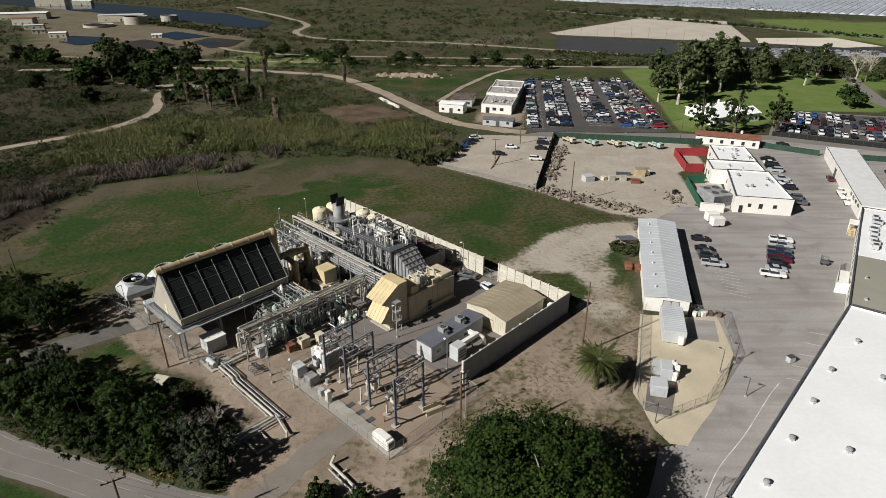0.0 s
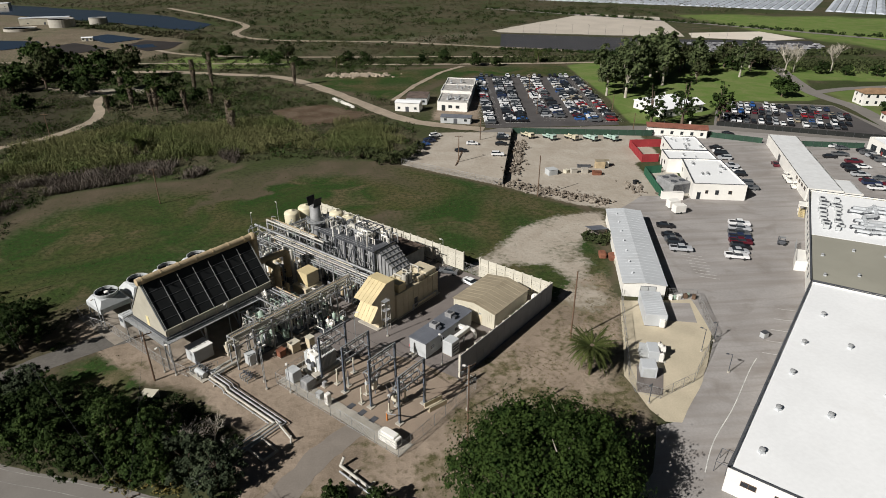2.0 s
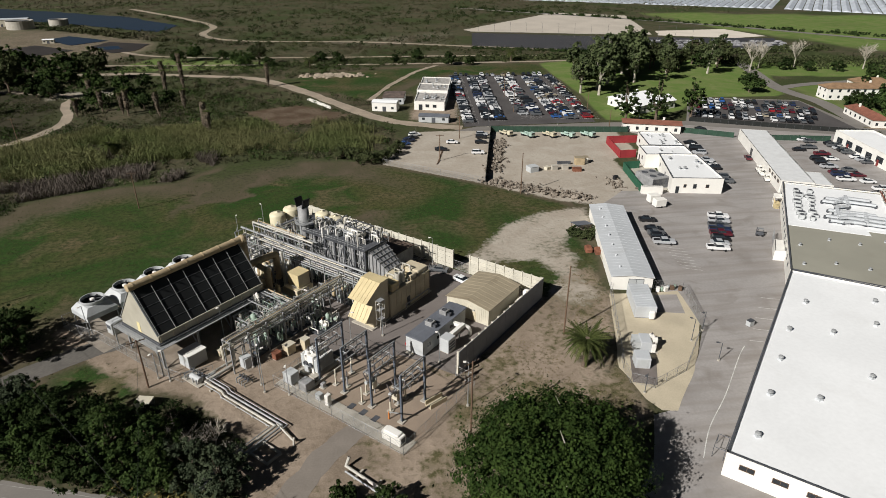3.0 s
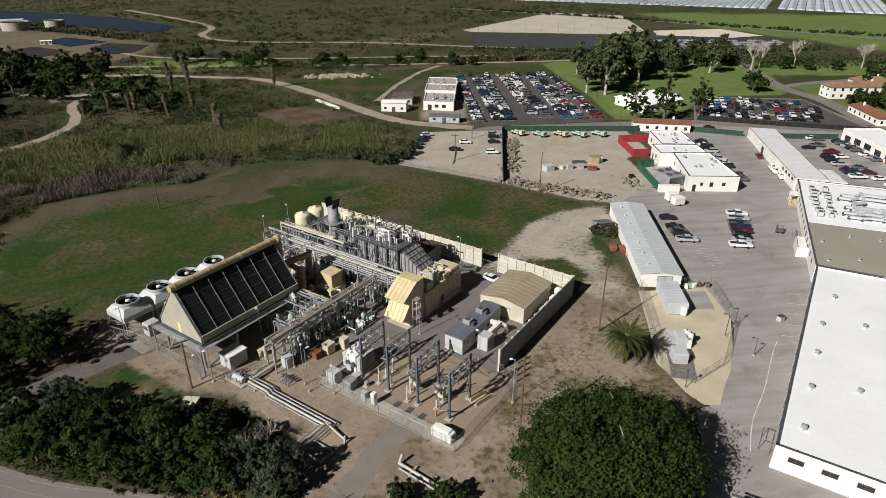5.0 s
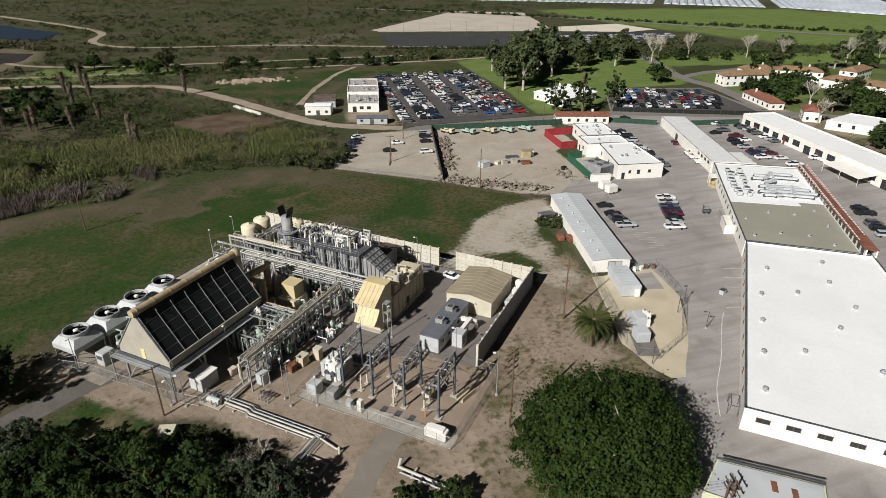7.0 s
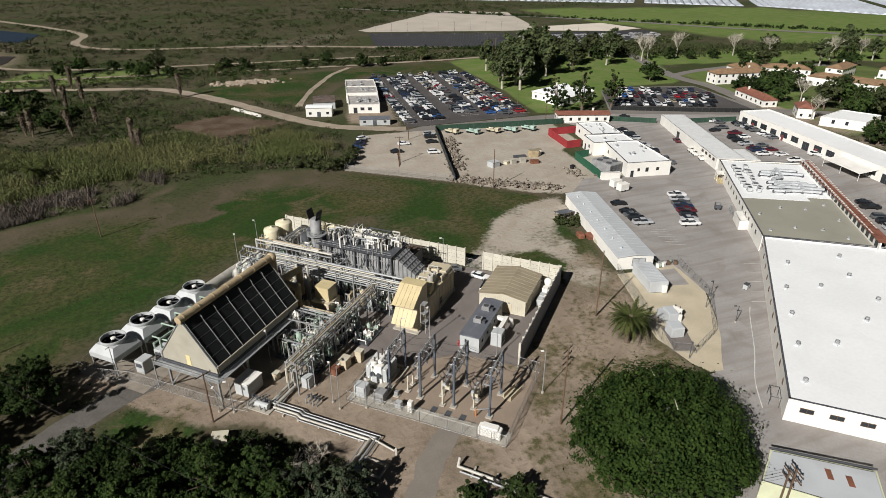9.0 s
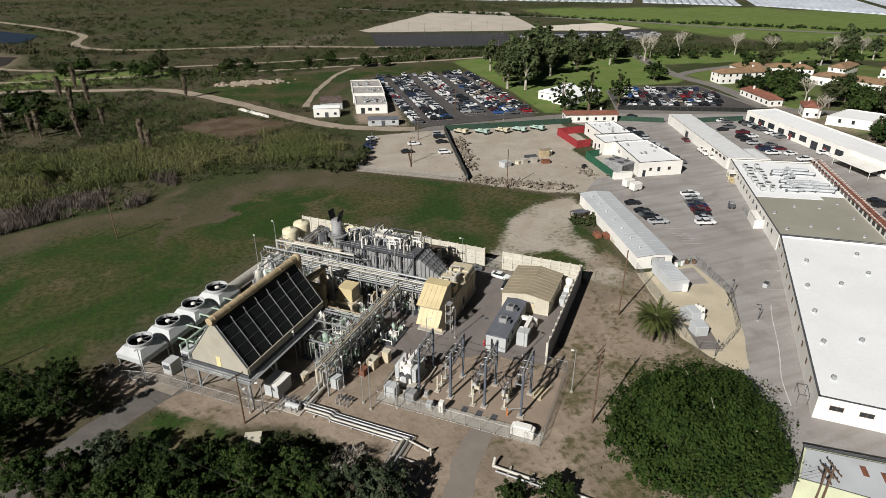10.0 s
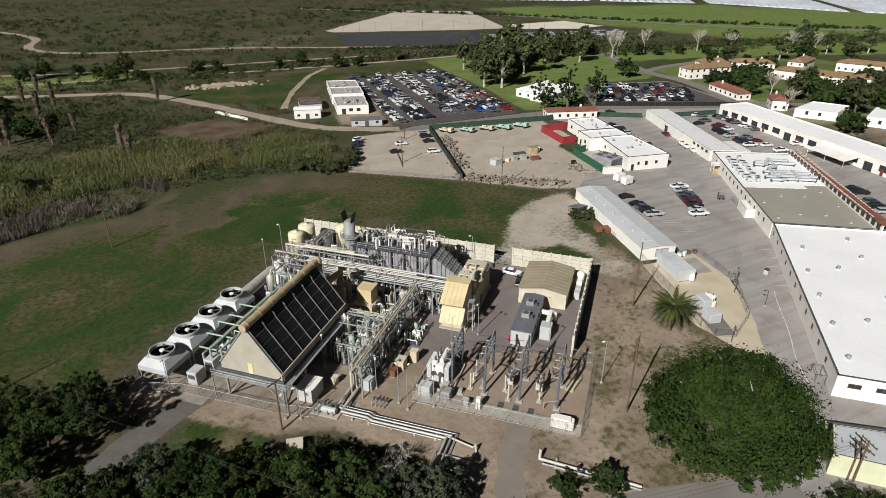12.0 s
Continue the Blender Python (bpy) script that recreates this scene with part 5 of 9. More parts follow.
# turbine inlet filter house with stacked hoods, and turbine enclosure behind it
fh = thing("inlet_filter_house", in_plant(21.6, 0), "straw-yellow turbine inlet hood in two stepped tiers", "filter house")
prof = [(25.5, 0.25), (30.4, 0.25), (30.4, 1.4), (32.5, 2.3), (30.4, 5.0), (30.4, 5.3), (32.2, 6.5), (27.8, 9.3), (25.5, 9.3)]


def house_side(x0, x1, mt, nm):
    m = Mesh().side([(v, z) for v, z in prof], 0, 1)
    m.v = [(x0 + (x1 - x0) * y, x, z) for x, y, z in m.v]
    return part(nm, m, mt, fh)


house_side(0.06, 4.84, tan_paint, "casing")
for (v0, z0), (v1, z1), nm in (((32.5, 2.3), (30.4, 5.0), "lower_hood"), ((32.2, 6.5), (27.8, 9.3), "upper_hood")):
    n = 5
    for i in range(n):
        a, b = 4.9 * i / n + 0.01, 4.9 * (i + 1) / n - 0.05
        d = Vector((0, v1 - v0, z1 - z0)).normalized()
        nn = Vector((0, -d.z, d.y)) * (-0.07)
        if nn.z < 0:
            nn = -nn
        q = [Vector((a, v0, z0)), Vector((b, v0, z0)), Vector((b, v1, z1)), Vector((a, v1, z1))]
        part("panel", Mesh().add(q + [p + nn for p in q], [(0, 3, 2, 1), (4, 5, 6, 7), (0, 1, 5, 4), (1, 2, 6, 5), (2, 3, 7, 6), (3, 0, 4, 7)]), yellow_paint, fh, "straw-yellow ribbed panel")
part("top_panel", Mesh().box(0, 4.9, 25.4, 27.9, 9.3, 9.38), yellow_paint, fh, "straw-yellow top panel")
part("foundation", Mesh().box(-0.4, 5.3, 24.8, 31.2, 0.03, 0.25), concrete, fh)
ld = thing("ladder_frame", in_plant(20.6, 28.6), "pale steel access ladder with landings", "ladder")
for y in (0, 1.4):
    for x in (-0.5, 0.5):
        part("post", Mesh().bar((x, y, 0), (x, y, 6.6), 0.1), pipe_pale, ld)
for z in (2.2, 4.4, 6.5):
    part("landing", Mesh().box(-0.55, 0.55, -0.05, 1.45, z, z + 0.08), steel, ld)
    for zz in (0.55, 1.05):
        part("rail", Mesh().rod((-0.5, 0, z + zz), (-0.5, 1.4, z + zz), 0.03, 4), pipe_pale, ld)
for z in np.arange(0.3, 6.5, 0.35):
    part("rung", Mesh().rod((-0.25, 0.1, z), (0.25, 0.1, z), 0.025, 4), pipe_pale, ld)
te = thing("turbine_enclosure", in_plant(21.2, 12.0), "tan acoustic turbine enclosure with roof equipment", "enclosure")
part("casing", Mesh().cham(0, 5.4, 0, 13.4, 0.2, 5.6, 0.08), tan_paint, te)
part("casing", Mesh().cham(0.4, 5.0, 0.2, 3.6, 5.6, 6.6, 0.08), tan_paint, te)
part("foundation", Mesh().box(-0.3, 5.7, -0.3, 13.4, 0.03, 0.2), concrete, te)
for i in range(9):
    part("rib", Mesh().box(-0.08, 0, 0.2 + i * 1.6, 0.34 + i * 1.6, 0.3, 5.5), tan_paint, te)
for i in (1, 4, 6):
    part("door", Mesh().box(-0.06, 0, 0.6 + i * 1.6, 1.6 + i * 1.6, 0.3, 2.5), steel_dark if i == 4 else tan_paint, te)
for y in (7.6, 9.0):
    part("exhaust_cylinder", Mesh().lathe([(0.62, 5.6), (0.62, 8.2), (0.5, 8.3), (0.5, 8.1)], 14, (1.6, y, 0), False), pipe_pale, te)
for x0, x1, y0, y1, h in ((0.3, 2.4, 10.2, 12.4, 7.4), (2.8, 4.9, 9.8, 12.6, 7.0), (2.8, 5.0, 6.4, 9.2, 6.9), (0.2, 1.6, 4.4, 6.4, 6.8)):
    part("roof_box", Mesh().cham(x0, x1, y0, y1, 5.6, h, 0.06), yellow_paint if h > 6.95 else tan_paint, te)
for y in (4.0, 6.8, 9.4):
    part("roof_pipe", Mesh().pipe([(4.2, y, 5.6), (4.2, y, 7.6), (2.2, y, 7.6), (2.2, y, 5.6)], 0.16), pipe_pale, te)
part("handrail", Mesh().rod((0.1, 0.2, 6.7), (0.1, 13.2, 6.7), 0.035, 4), pipe_pale, te)
for i in range(8):
    part("rail_post", Mesh().rod((0.1, 0.2 + i * 1.85, 5.6), (0.1, 0.2 + i * 1.85, 6.7), 0.03, 4), pipe_pale, te)
part("side_pipe", Mesh().pipe([(-0.5, 1.0, 0.2), (-0.5, 1.0, 1.4), (-0.5, 9.0, 1.4), (-0.5, 9.0, 0.2)], 0.14), steel, te)

# heat recovery boiler, sloped duct and stack
hb = thing("recovery_boiler", in_plant(32.8, 12.8), "grey ribbed heat recovery boiler with braced frame", "boiler")
part("casing", Mesh().cham(0, 18.2, 0, 6.4, 2.2, 9.8, 0.06), hrsg_grey, hb)
for i in range(25):
    x = 0.1 + i * 0.75
    part("rib", Mesh().box(x, x + 0.12, 6.4, 6.62, 2.2, 9.7), steel, hb)
    if i % 3 == 0:
        part("rib", Mesh().box(x, x + 0.12, -0.2, 0, 2.2, 9.7), steel, hb)
for z in (3.6, 6.0, 8.2):
    part("girt", Mesh().box(0, 18.2, 6.62, 6.78, z, z + 0.18), hrsg_grey, hb)
for i in range(7):
    x = i * 3.03
    for y in (0.2, 6.9):
        part("column", Mesh().bar((x, y, 0), (x, y, 9.9), 0.3), steel_dark, hb)
for i in range(6):
    x = i * 3.03
    a, b = ((x, 6.98, 3.0), (x + 3.03, 6.98, 9.6)) if i % 2 else ((x + 3.03, 6.98, 3.0), (x, 6.98, 9.6))
    part("brace", Mesh().bar(a, b, 0.16), steel_dark, hb)
part("platform", Mesh().box(-0.4, 18.6, -0.6, 7.6, 9.9, 10.0), steel_dark, hb)
for y in (-0.55, 7.55):
    for z in (10.55, 11.05):
        part("handrail", Mesh().rod((-0.4, y, z), (18.6, y, z), 0.035, 4), steel, hb)
    for i in range(11):
        part("rail_post", Mesh().rod((-0.4 + i * 1.9, y, 10.0), (-0.4 + i * 1.9, y, 11.05), 0.035, 4), steel, hb)
sl = Mesh().add([(0, 0.2, 9.8), (0, 6.2, 9.8), (-6.6, 5.4, 4.6), (-6.6, 1.0, 4.6), (0, 0.2, 2.4), (0, 6.2, 2.4), (-6.6, 5.4, 2.4), (-6.6, 1.0, 2.4)], [(0, 1, 2, 3), (7, 6, 5, 4), (1, 5, 6, 2), (0, 3, 7, 4), (3, 2, 6, 7), (0, 4, 5, 1)])
part("sloped_duct", sl, hrsg_grey, hb)
for i in range(7):
    f = (i + 0.4) / 7
    x, z = -6.6 * f, 9.8 - 5.2 * f
    part("duct_rib", Mesh().box(x - 0.09, x + 0.09, 0.1 + 0.8 * f, 6.3 - 0.8 * f, z, z + 0.22), steel, hb)
    part("duct_rib", Mesh().box(x - 0.09, x + 0.09, 6.2 - 0.8 * f, 6.42 - 0.8 * f, 2.4, z), steel, hb)
for i in range(4):
    part("duct_rib", Mesh().bar((0, 1.0 + i * 1.4, 9.9), (-6.6, 1.6 + i * 1.05, 4.75), 0.12), steel_dark, hb)
for y in (1.6, 4.8):
    part("column", Mesh().bar((-6.2, y, 0), (-6.2, y, 2.4), 0.25), steel_dark, hb)
dr = thing("steam_drum", in_plant(40.5, 15.6, 10.0), "pale lagged steam drum on the boiler roof", "vessel")
part("shell", Mesh().rod((-3.6, 0, 1.3), (3.6, 0, 1.3), 0.75, 14), pipe_pale, dr)
for x in (-3.6, 3.6):
    part("head", Mesh().ball((x, 0, 1.3), 0.75, 12, 8), pipe_pale, dr)
for x in (-2.4, 2.4):
    part("saddle", Mesh().box(x - 0.2, x + 0.2, -0.6, 0.6, 0, 0.8), steel_dark, dr)
rnd = random.Random(31)
for k in range(22):
    t = thing("boiler_piping", in_plant(33.6 + k * 0.78, 13.6 + rnd.uniform(0, 4.5), 10.0), "pale lagged pipes and valves on the boiler roof", "piping", "boiler roof piping")
    for j in range(3):
        x, y, h = rnd.uniform(-0.8, 0.8), rnd.uniform(-1, 1), rnd.uniform(0.7, 2.6)
        dx, dy = rnd.choice(((1.6, 0), (-1.6, 0), (0, 1.8), (0, -1.8)))
        part("pipe", Mesh().pipe([(x, y, 0), (x, y, h), (x + dx, y + dy, h), (x + dx, y + dy, 0)], rnd.choice((0.1, 0.14, 0.2))), rnd.choice((pipe_pale, steel, steel, white_paint)), t)
    part("valve", Mesh().lathe([(0.12, 0), (0.12, 1.2), (0.3, 1.25), (0.3, 1.45), (0.06, 1.5), (0.06, 2.0)], 8), steel, t)


def frame_tower(name, u, v, z, L, W, levels, h, mt, label, group="", deck=True):
    """An open steel frame: posts, beams, braces and grating decks."""
    t = thing(name, in_plant(u, v, z), label, "steel frame", group)
    for x in (0, L):
        for y in (0, W):
            part("post", Mesh().bar((x, y, 0), (x, y, h * levels), 0.18), mt, t)
    for k in range(1, levels + 1):
        for y in (0, W):
            part("beam", Mesh().bar((0, y, k * h), (L, y, k * h), 0.16, 0.24), mt, t)
        for x in (0, L):
            part("beam", Mesh().bar((x, 0, k * h), (x, W, k * h), 0.16, 0.24), mt, t)
        n = max(2, int(L / 1.2))
        for i in range(1, n):
            part("joist", Mesh().bar((L * i / n, 0, k * h), (L * i / n, W, k * h), 0.09, 0.12), mt, t)
        part("brace", Mesh().bar((0, 0, (k - 1) * h), (L, 0, k * h), 0.09), mt, t)
        part("brace", Mesh().bar((0, W, k * h), (L, W, (k - 1) * h), 0.09), mt, t)
    return t


frame_tower("roof_frame", 35.8, 13.2, 10.0, 5.6, 3.4, 1, 2.6, steel_dark, "dark open steel lifting frame on the boiler roof")
sk = thing("exhaust_stack", in_plant(51.9, 19.0), "grey exhaust stack with ring platform and black top", "stack")
part("shaft", Mesh().lathe([(1.25, 0), (1.25, 15.4), (1.1, 15.5)], 20), hrsg_grey, sk, smooth=True)
part("breeching", Mesh().box(-1.4, 1.2, -4.6, -1.2, 3.2, 9.4), hrsg_grey, sk)
part("platform", Mesh().lathe([(1.26, 11.6), (2.2, 11.6), (2.2, 11.72), (1.26, 11.72)], 20, cap=False), steel, sk)
for z in (12.2, 12.75):
    ring = Mesh()
    ring.lathe([(2.12, z), (2.19, z), (2.19, z + 0.07), (2.12, z + 0.07), (2.12, z)], 20, cap=False)
    part("ring_rail", ring, steel, sk)
for i in range(16):
    a = 2 * math.pi * i / 16
    part("rail_post", Mesh().rod((2.15 * math.cos(a), 2.15 * math.sin(a), 11.7), (2.15 * math.cos(a), 2.15 * math.sin(a), 12.75), 0.03, 4), steel, sk)
for s in (-1, 1):
    part("damper_flap", Mesh().add([(s * 0.8, -1.1, 15.4), (s * 0.8, 1.1, 15.4), (s * 1.3, 1.1, 17.5), (s * 1.3, -1.1, 17.5), (s * 0.9, -1.1, 15.4), (s * 0.9, 1.1, 15.4), (s * 1.42, 1.1, 17.5), (s * 1.42, -1.1, 17.5)], [(0, 1, 2, 3), (7, 6, 5, 4), (0, 4, 5, 1), (3, 2, 6, 7), (0, 3, 7, 4), (1, 5, 6, 2)]), black_paint, sk, "black stack damper flap")
part("ladder", Mesh().box(-0.25, 0.25, 1.28, 1.36, 0.3, 11.6), steel, sk)
for k in range(5):
    a = radians(40 + k * 65)
    part("side_pipe", Mesh().pipe([(1.7 * math.cos(a), 1.7 * math.sin(a), 0), (1.7 * math.cos(a), 1.7 * math.sin(a), 8 + k * 0.7), (1.1 * math.cos(a), 1.1 * math.sin(a), 8 + k * 0.7)], 0.13), pipe_pale, sk)

# storage tanks by the long wall
for u, v, r, h in ((70.6, 11.6, 2.0, 6.9), (70.2, 7.2, 2.1, 7.1), (61.4, 4.4, 1.9, 6.9), (56.8, 4.4, 1.9, 6.7), (65.6, 4.2, 1.7, 4.0)):
    t = thing("storage_tank", in_plant(u, v), "cream upright storage tank with domed top" if h > 5 else "short dark open tank", "tank", "storage tanks" if h > 5 else "")
    if h > 5:
        part("shell", Mesh().lathe([(r, 0.2), (r, h - 0.7), (r * 0.93, h - 0.45), (r * 0.6, h - 0.12), (0.25, h), (0.25, h + 0.2), (0.05, h + 0.22)], 22), mat("cream_tank_paint", (0.66, 0.60, 0.42), 0.5, vary=0.1, stain=0.2), t, smooth=True)
    else:
        part("shell", Mesh().lathe([(r, 0.2), (r, h), (r - 0.15, h), (r - 0.15, h - 0.8), (0.05, h - 0.8)], 22), steel_dark, t)
    part("base", Mesh().lathe([(r + 0.3, 0.03), (r + 0.3, 0.2)], 22), concrete, t)
    part("ladder", Mesh().box(r, r + 0.08, -0.2, 0.2, 0.3, h - 0.5), steel, t)
    part("outlet", Mesh().pipe([(0, r - 0.1, 0.8), (0, r + 0.8, 0.8), (0, r + 0.8, 0.1)], 0.12), steel, t)
ds = thing("brown_shed", in_plant(33.5, 2.0), "low open-fronted shed with rusty brown roof", "shed")
part("roof", Mesh().box(0, 11.5, -0.4, 7.0, 3.8, 3.95), mat("rust_brown_roof", (0.14, 0.10, 0.075), 0.9, vary=0.4, scale=0.6), ds)
for x in (0, 11.3):
    part("wall", Mesh().box(x, x + 0.2, 0, 6.6, 0, 3.8), hrsg_grey, ds)
part("wall", Mesh().box(0.203, 11.297, 0, 0.2, 0, 3.8), hrsg_grey, ds)
for x in (3.8, 7.5):
    part("post", Mesh().bar((x, 6.4, 0), (x, 6.4, 3.8), 0.2), steel_dark, ds)
rnd = random.Random(77)
for k in range(7):
    t = thing("stored_scrap", in_plant(26 + k * 1.3 + rnd.uniform(-.3, .3), 1.6 + rnd.uniform(0, 3.6), 0, rnd.uniform(-40, 40)), "dark steel scrap heap stored by the wall", "scrap", "stored scrap")
    for j in range(4):
        part("bar", Mesh().bar((rnd.uniform(-1, 1), -1.2, 0.1 + j * 0.3), (rnd.uniform(-1, 1), 1.2, 0.2 + j * 0.32 * rnd.uniform(0.5, 1.6)), 0.12), steel_dark, t)
    part("base", Mesh().box(-0.9, 0.9, -1.0, 1.0, 0.03, 0.16), steel_dark, t)


# pipe racks
def pipe_rack(name, u, v, L, W, z, turn, n, label, bays=None, levels=2):
    """A steel trestle rack carrying parallel pipes along its local x."""
    t = thing(name, in_plant(u, v, 0, turn), label, "pipe rack", "pipe racks")
    rn = random.Random(int(u * 10))
    bays = bays or max(2, round(L / 4.2))
    for i in range(bays + 1):
        x = L * i / bays
        for y in (0, W):
            part("post", Mesh().bar((x, y, 0), (x, y, z + (1.4 if levels > 1 else 0.1)), 0.22), steel, t)
        for k in range(levels):
            part("cross_beam", Mesh().bar((x, -0.2, z + k * 1.4), (x, W + 0.2, z + k * 1.4), 0.18, 0.24), steel, t)
        if i < bays and i % 2 == 0:
            part("brace", Mesh().bar((x, 0, 0.4), (x + L / bays, 0, z - 0.2), 0.1), steel, t)
    for y in (0, W):
        part("stringer", Mesh().bar((0, y, z - 0.25), (L, y, z - 0.25), 0.14, 0.25), steel, t)
    for k in range(levels):
        y = 0.12
        while y < W - 0.1:
            r = rn.choice((0.07, 0.1, 0.13, 0.18, 0.24))
            a, b = rn.choice((-0.5, 0, 0, L * 0.2)), rn.choice((L + 0.6, L, L, L * 0.8))
            zz = z + k * 1.4 + 0.13 + r
            pts = [(a, y + r, zz), (b, y + r, zz)]
            if rn.random() < 0.4:
                pts = [(a, y + r, zz - rn.uniform(1.2, z - 1))] + pts
            if rn.random() < 0.4:
                pts = pts + [(b, y + r, zz - rn.uniform(1.2, z - 1))]
            part("pipe", Mesh().pipe(pts, r), rn.choice((pipe_pale, pipe_pale, steel, steel, cream_paint, pipe_tan)), t)
            y += 2 * r + rn.uniform(0.12, 0.4)
    for k in range(int(L / 2.2)):
        x = rn.uniform(0.4, L - 0.4)
        y = rn.uniform(0, W)
        zz = z + 1.4 * (levels - 1) + 0.3
        part("riser", Mesh().pipe([(x, y, zz), (x, y, zz + rn.uniform(0.5, 1.3)), (x + rn.uniform(-0.9, 0.9), y + rn.choice((-0.6, 0.6)), zz + rn.uniform(0.3, 1.0))], 0.08, 6), rn.choice((pipe_pale, steel)), t)
    return t


pipe_rack("pipe_rack", 25.5, 24.0, 42.0, 3.0, 6.4, 0, 9, "long two-level steel pipe rack with pale pipes")
pipe_rack("pipe_rack", 34.6, 27.2, 28.5, 2.0, 5.2, 90, 8, "two-level steel pipe rack across the works")
pipe_rack("pipe_rack", 46.0, 20.6, 20.0, 2.0, 8.6, 0, 6, "high steel pipe rack beside the boiler", None, 1)
pipe_rack("pipe_rack", 64.8, 8.0, 16.0, 2.2, 6.2, 90, 6, "steel pipe rack towards the tanks", None, 1)
pipe_rack("pipe_rack", 43.0, 39.6, 9.5, 1.6, 5.6, 180, 5, "short steel pipe rack above the pump skids", None, 1)


def skid(u, v, L, W, h, seed, label, mats, turn=0, group="process skids"):
    """A crowded process skid: vessels, pumps, pipe loops, valves, ladder and base frame."""
    rn = random.Random(seed)
    t = thing("process_skid", in_plant(u, v, 0, turn), label, "process skid", group)
    part("base", Mesh().box(0, L, 0, W, 0.06, 0.3), steel_dark, t)
    for k in range(max(3, int(L * W / 3.4))):
        x, y = rn.uniform(0.5, L - 0.5), rn.uniform(0.5, W - 0.5)
        r, hh = rn.uniform(0.25, 0.6), rn.uniform(0.45, 1.0) * h
        part("vessel", Mesh().lathe([(r * 0.5, 0.3), (r, 0.5), (r, hh - r * 0.4), (r * 0.7, hh - 0.1), (0.1, hh), (0.1, hh + 0.25)], 12, (x, y, 0)), rn.choice(mats), t, smooth=True)
    for k in range(max(6, int(L * W / 1.3))):
        x, y, z = rn.uniform(0.1, L), rn.uniform(0.1, W), rn.uniform(0.35, 0.95) * h
        if rn.random() < 0.5:
            x2, y2 = min(max(x + rn.uniform(-3, 3), 0), L), y
        else:
            x2, y2 = x, min(max(y + rn.uniform(-3, 3), 0), W)
        part("pipe", Mesh().pipe([(x, y, 0.3), (x, y, z), (x2, y2, z), (x2, y2, rn.uniform(0.3, z))], rn.choice((0.07, 0.09, 0.13, 0.18)), 6), rn.choice(mats), t)
    for k in range(max(2, int(L * W / 4.5))):
        x, y, z = rn.uniform(0.2, L - 0.2), rn.uniform(0.2, W - 0.2), rn.uniform(0.3, 0.8) * h
        part("valve", Mesh().lathe([(0.1, 0), (0.22, 0.05), (0.22, 0.3), (0.06, 0.34), (0.06, 0.7), (0.2, 0.72), (0.2, 0.78)], 8, (x, y, z)), rn.choice((steel, steel_dark, pipe_green, rust)), t)
        part("valve_stand", Mesh().rod((x, y, 0.3), (x, y, z), 0.07, 5), steel, t)
    for k in range(2):
        x, y = rn.uniform(0.2, L - 1.4), rn.uniform(0.2, W - 0.8)
        part("pump", Mesh().rod((x, y, 0.65), (x + 1.0, y, 0.65), 0.28, 10), rn.choice((steel, pipe_green, steel_blue)), t)
        part("pump_foot", Mesh().box(x, x + 1.0, y - 0.2, y + 0.2, 0.3, 0.5), concrete, t)
    return t


greys, tans = (steel, pipe_pale, steel, white_paint, pipe_green), (pipe_tan, pipe_pale, steel, tan_paint)
frame_tower("module_frame", 34.8, 40.0, 0, 9.6, 3.4, 2, 2.9, steel, "open steel module frame with crowded piping", "module frames")
frame_tower("module_frame", 34.6, 44.0, 0, 8.4, 3.2, 1, 3.9, steel, "open steel module frame with crowded piping", "module frames")
frame_tower("module_frame", 56.0, 27.6, 0, 8.0, 4.4, 2, 3.6, steel, "open steel module frame with crowded piping", "module frames")
frame_tower("module_frame", 44.0, 20.0, 0, 7.0, 3.6, 2, 3.6, steel, "open steel module frame with crowded piping", "module frames")
for k, (u, v, L, W, h, ms) in enumerate(((34.8, 40.0, 9.4, 3.2, 7.0, greys), (34.6, 44.0, 8.6, 4.4, 4.9, (pipe_green, steel, pipe_pale, pipe_green)), (36.0, 29.5, 5.0, 4.0, 3.8, greys), (36.2, 34.0, 7.0, 4.8, 4.0, greys), (44.5, 33.4, 3.2, 4.0, 4.4, tans), (47.5, 27.6, 6.5, 5.0, 6.2, tans), (54.5, 27.4, 8.5, 5.0, 7.2, greys), (62.8, 24.0, 5.0, 7.0, 6.6, greys), (54.5, 20.5, 8.0, 3.4, 6.0, greys), (40.0, 20.4, 10.5, 3.4, 5.2, greys), (62.5, 12.5, 5.5, 8.5, 4.2, greys), (54.0, 9.0, 9.0, 7.0, 4.6, greys), (28.6, 31.6, 3.6, 7.0, 2.2, greys), (29.0, 20.2, 8.0, 3.2, 3.6, greys), (58.8, 40.0, 5.0, 6.5, 3.0, (pipe_green, steel, white_paint)), (58.8, 47.5, 5.2, 7.0, 3.2, (pipe_green, pipe_green, steel, white_paint)), (60.0, 33.0, 6.0, 4.6, 4.0, (white_paint, pipe_pale, pipe_green)), (47.5, 33.2, 8.0, 4.0, 5.0, tans), (67, 17, 5, 5, 3.4, greys), (26.5, 24.2, 6.5, 2.6, 3.6, greys), (33.6, 24.2, 7.0, 2.6, 4.4, tans), (50.0, 24.2, 8.0, 2.6, 4.6, tans), (58.5, 24.2, 5.0, 2.6, 4.6, greys), (33.0, 33.0, 1.8, 9.0, 3.6, greys), (33.0, 43.5, 1.8, 9.0, 3.2, (pipe_green, steel, pipe_pale)), (44.0, 36.8, 4.6, 1.8, 4.0, tans), (66.4, 9.0, 3.0, 6.5, 4.6, (pipe_green, pipe_pale, steel)))):
    skid(u, v, L, W, h, 100 + k, "crowded process skid with vessels, pipes and valves", ms)

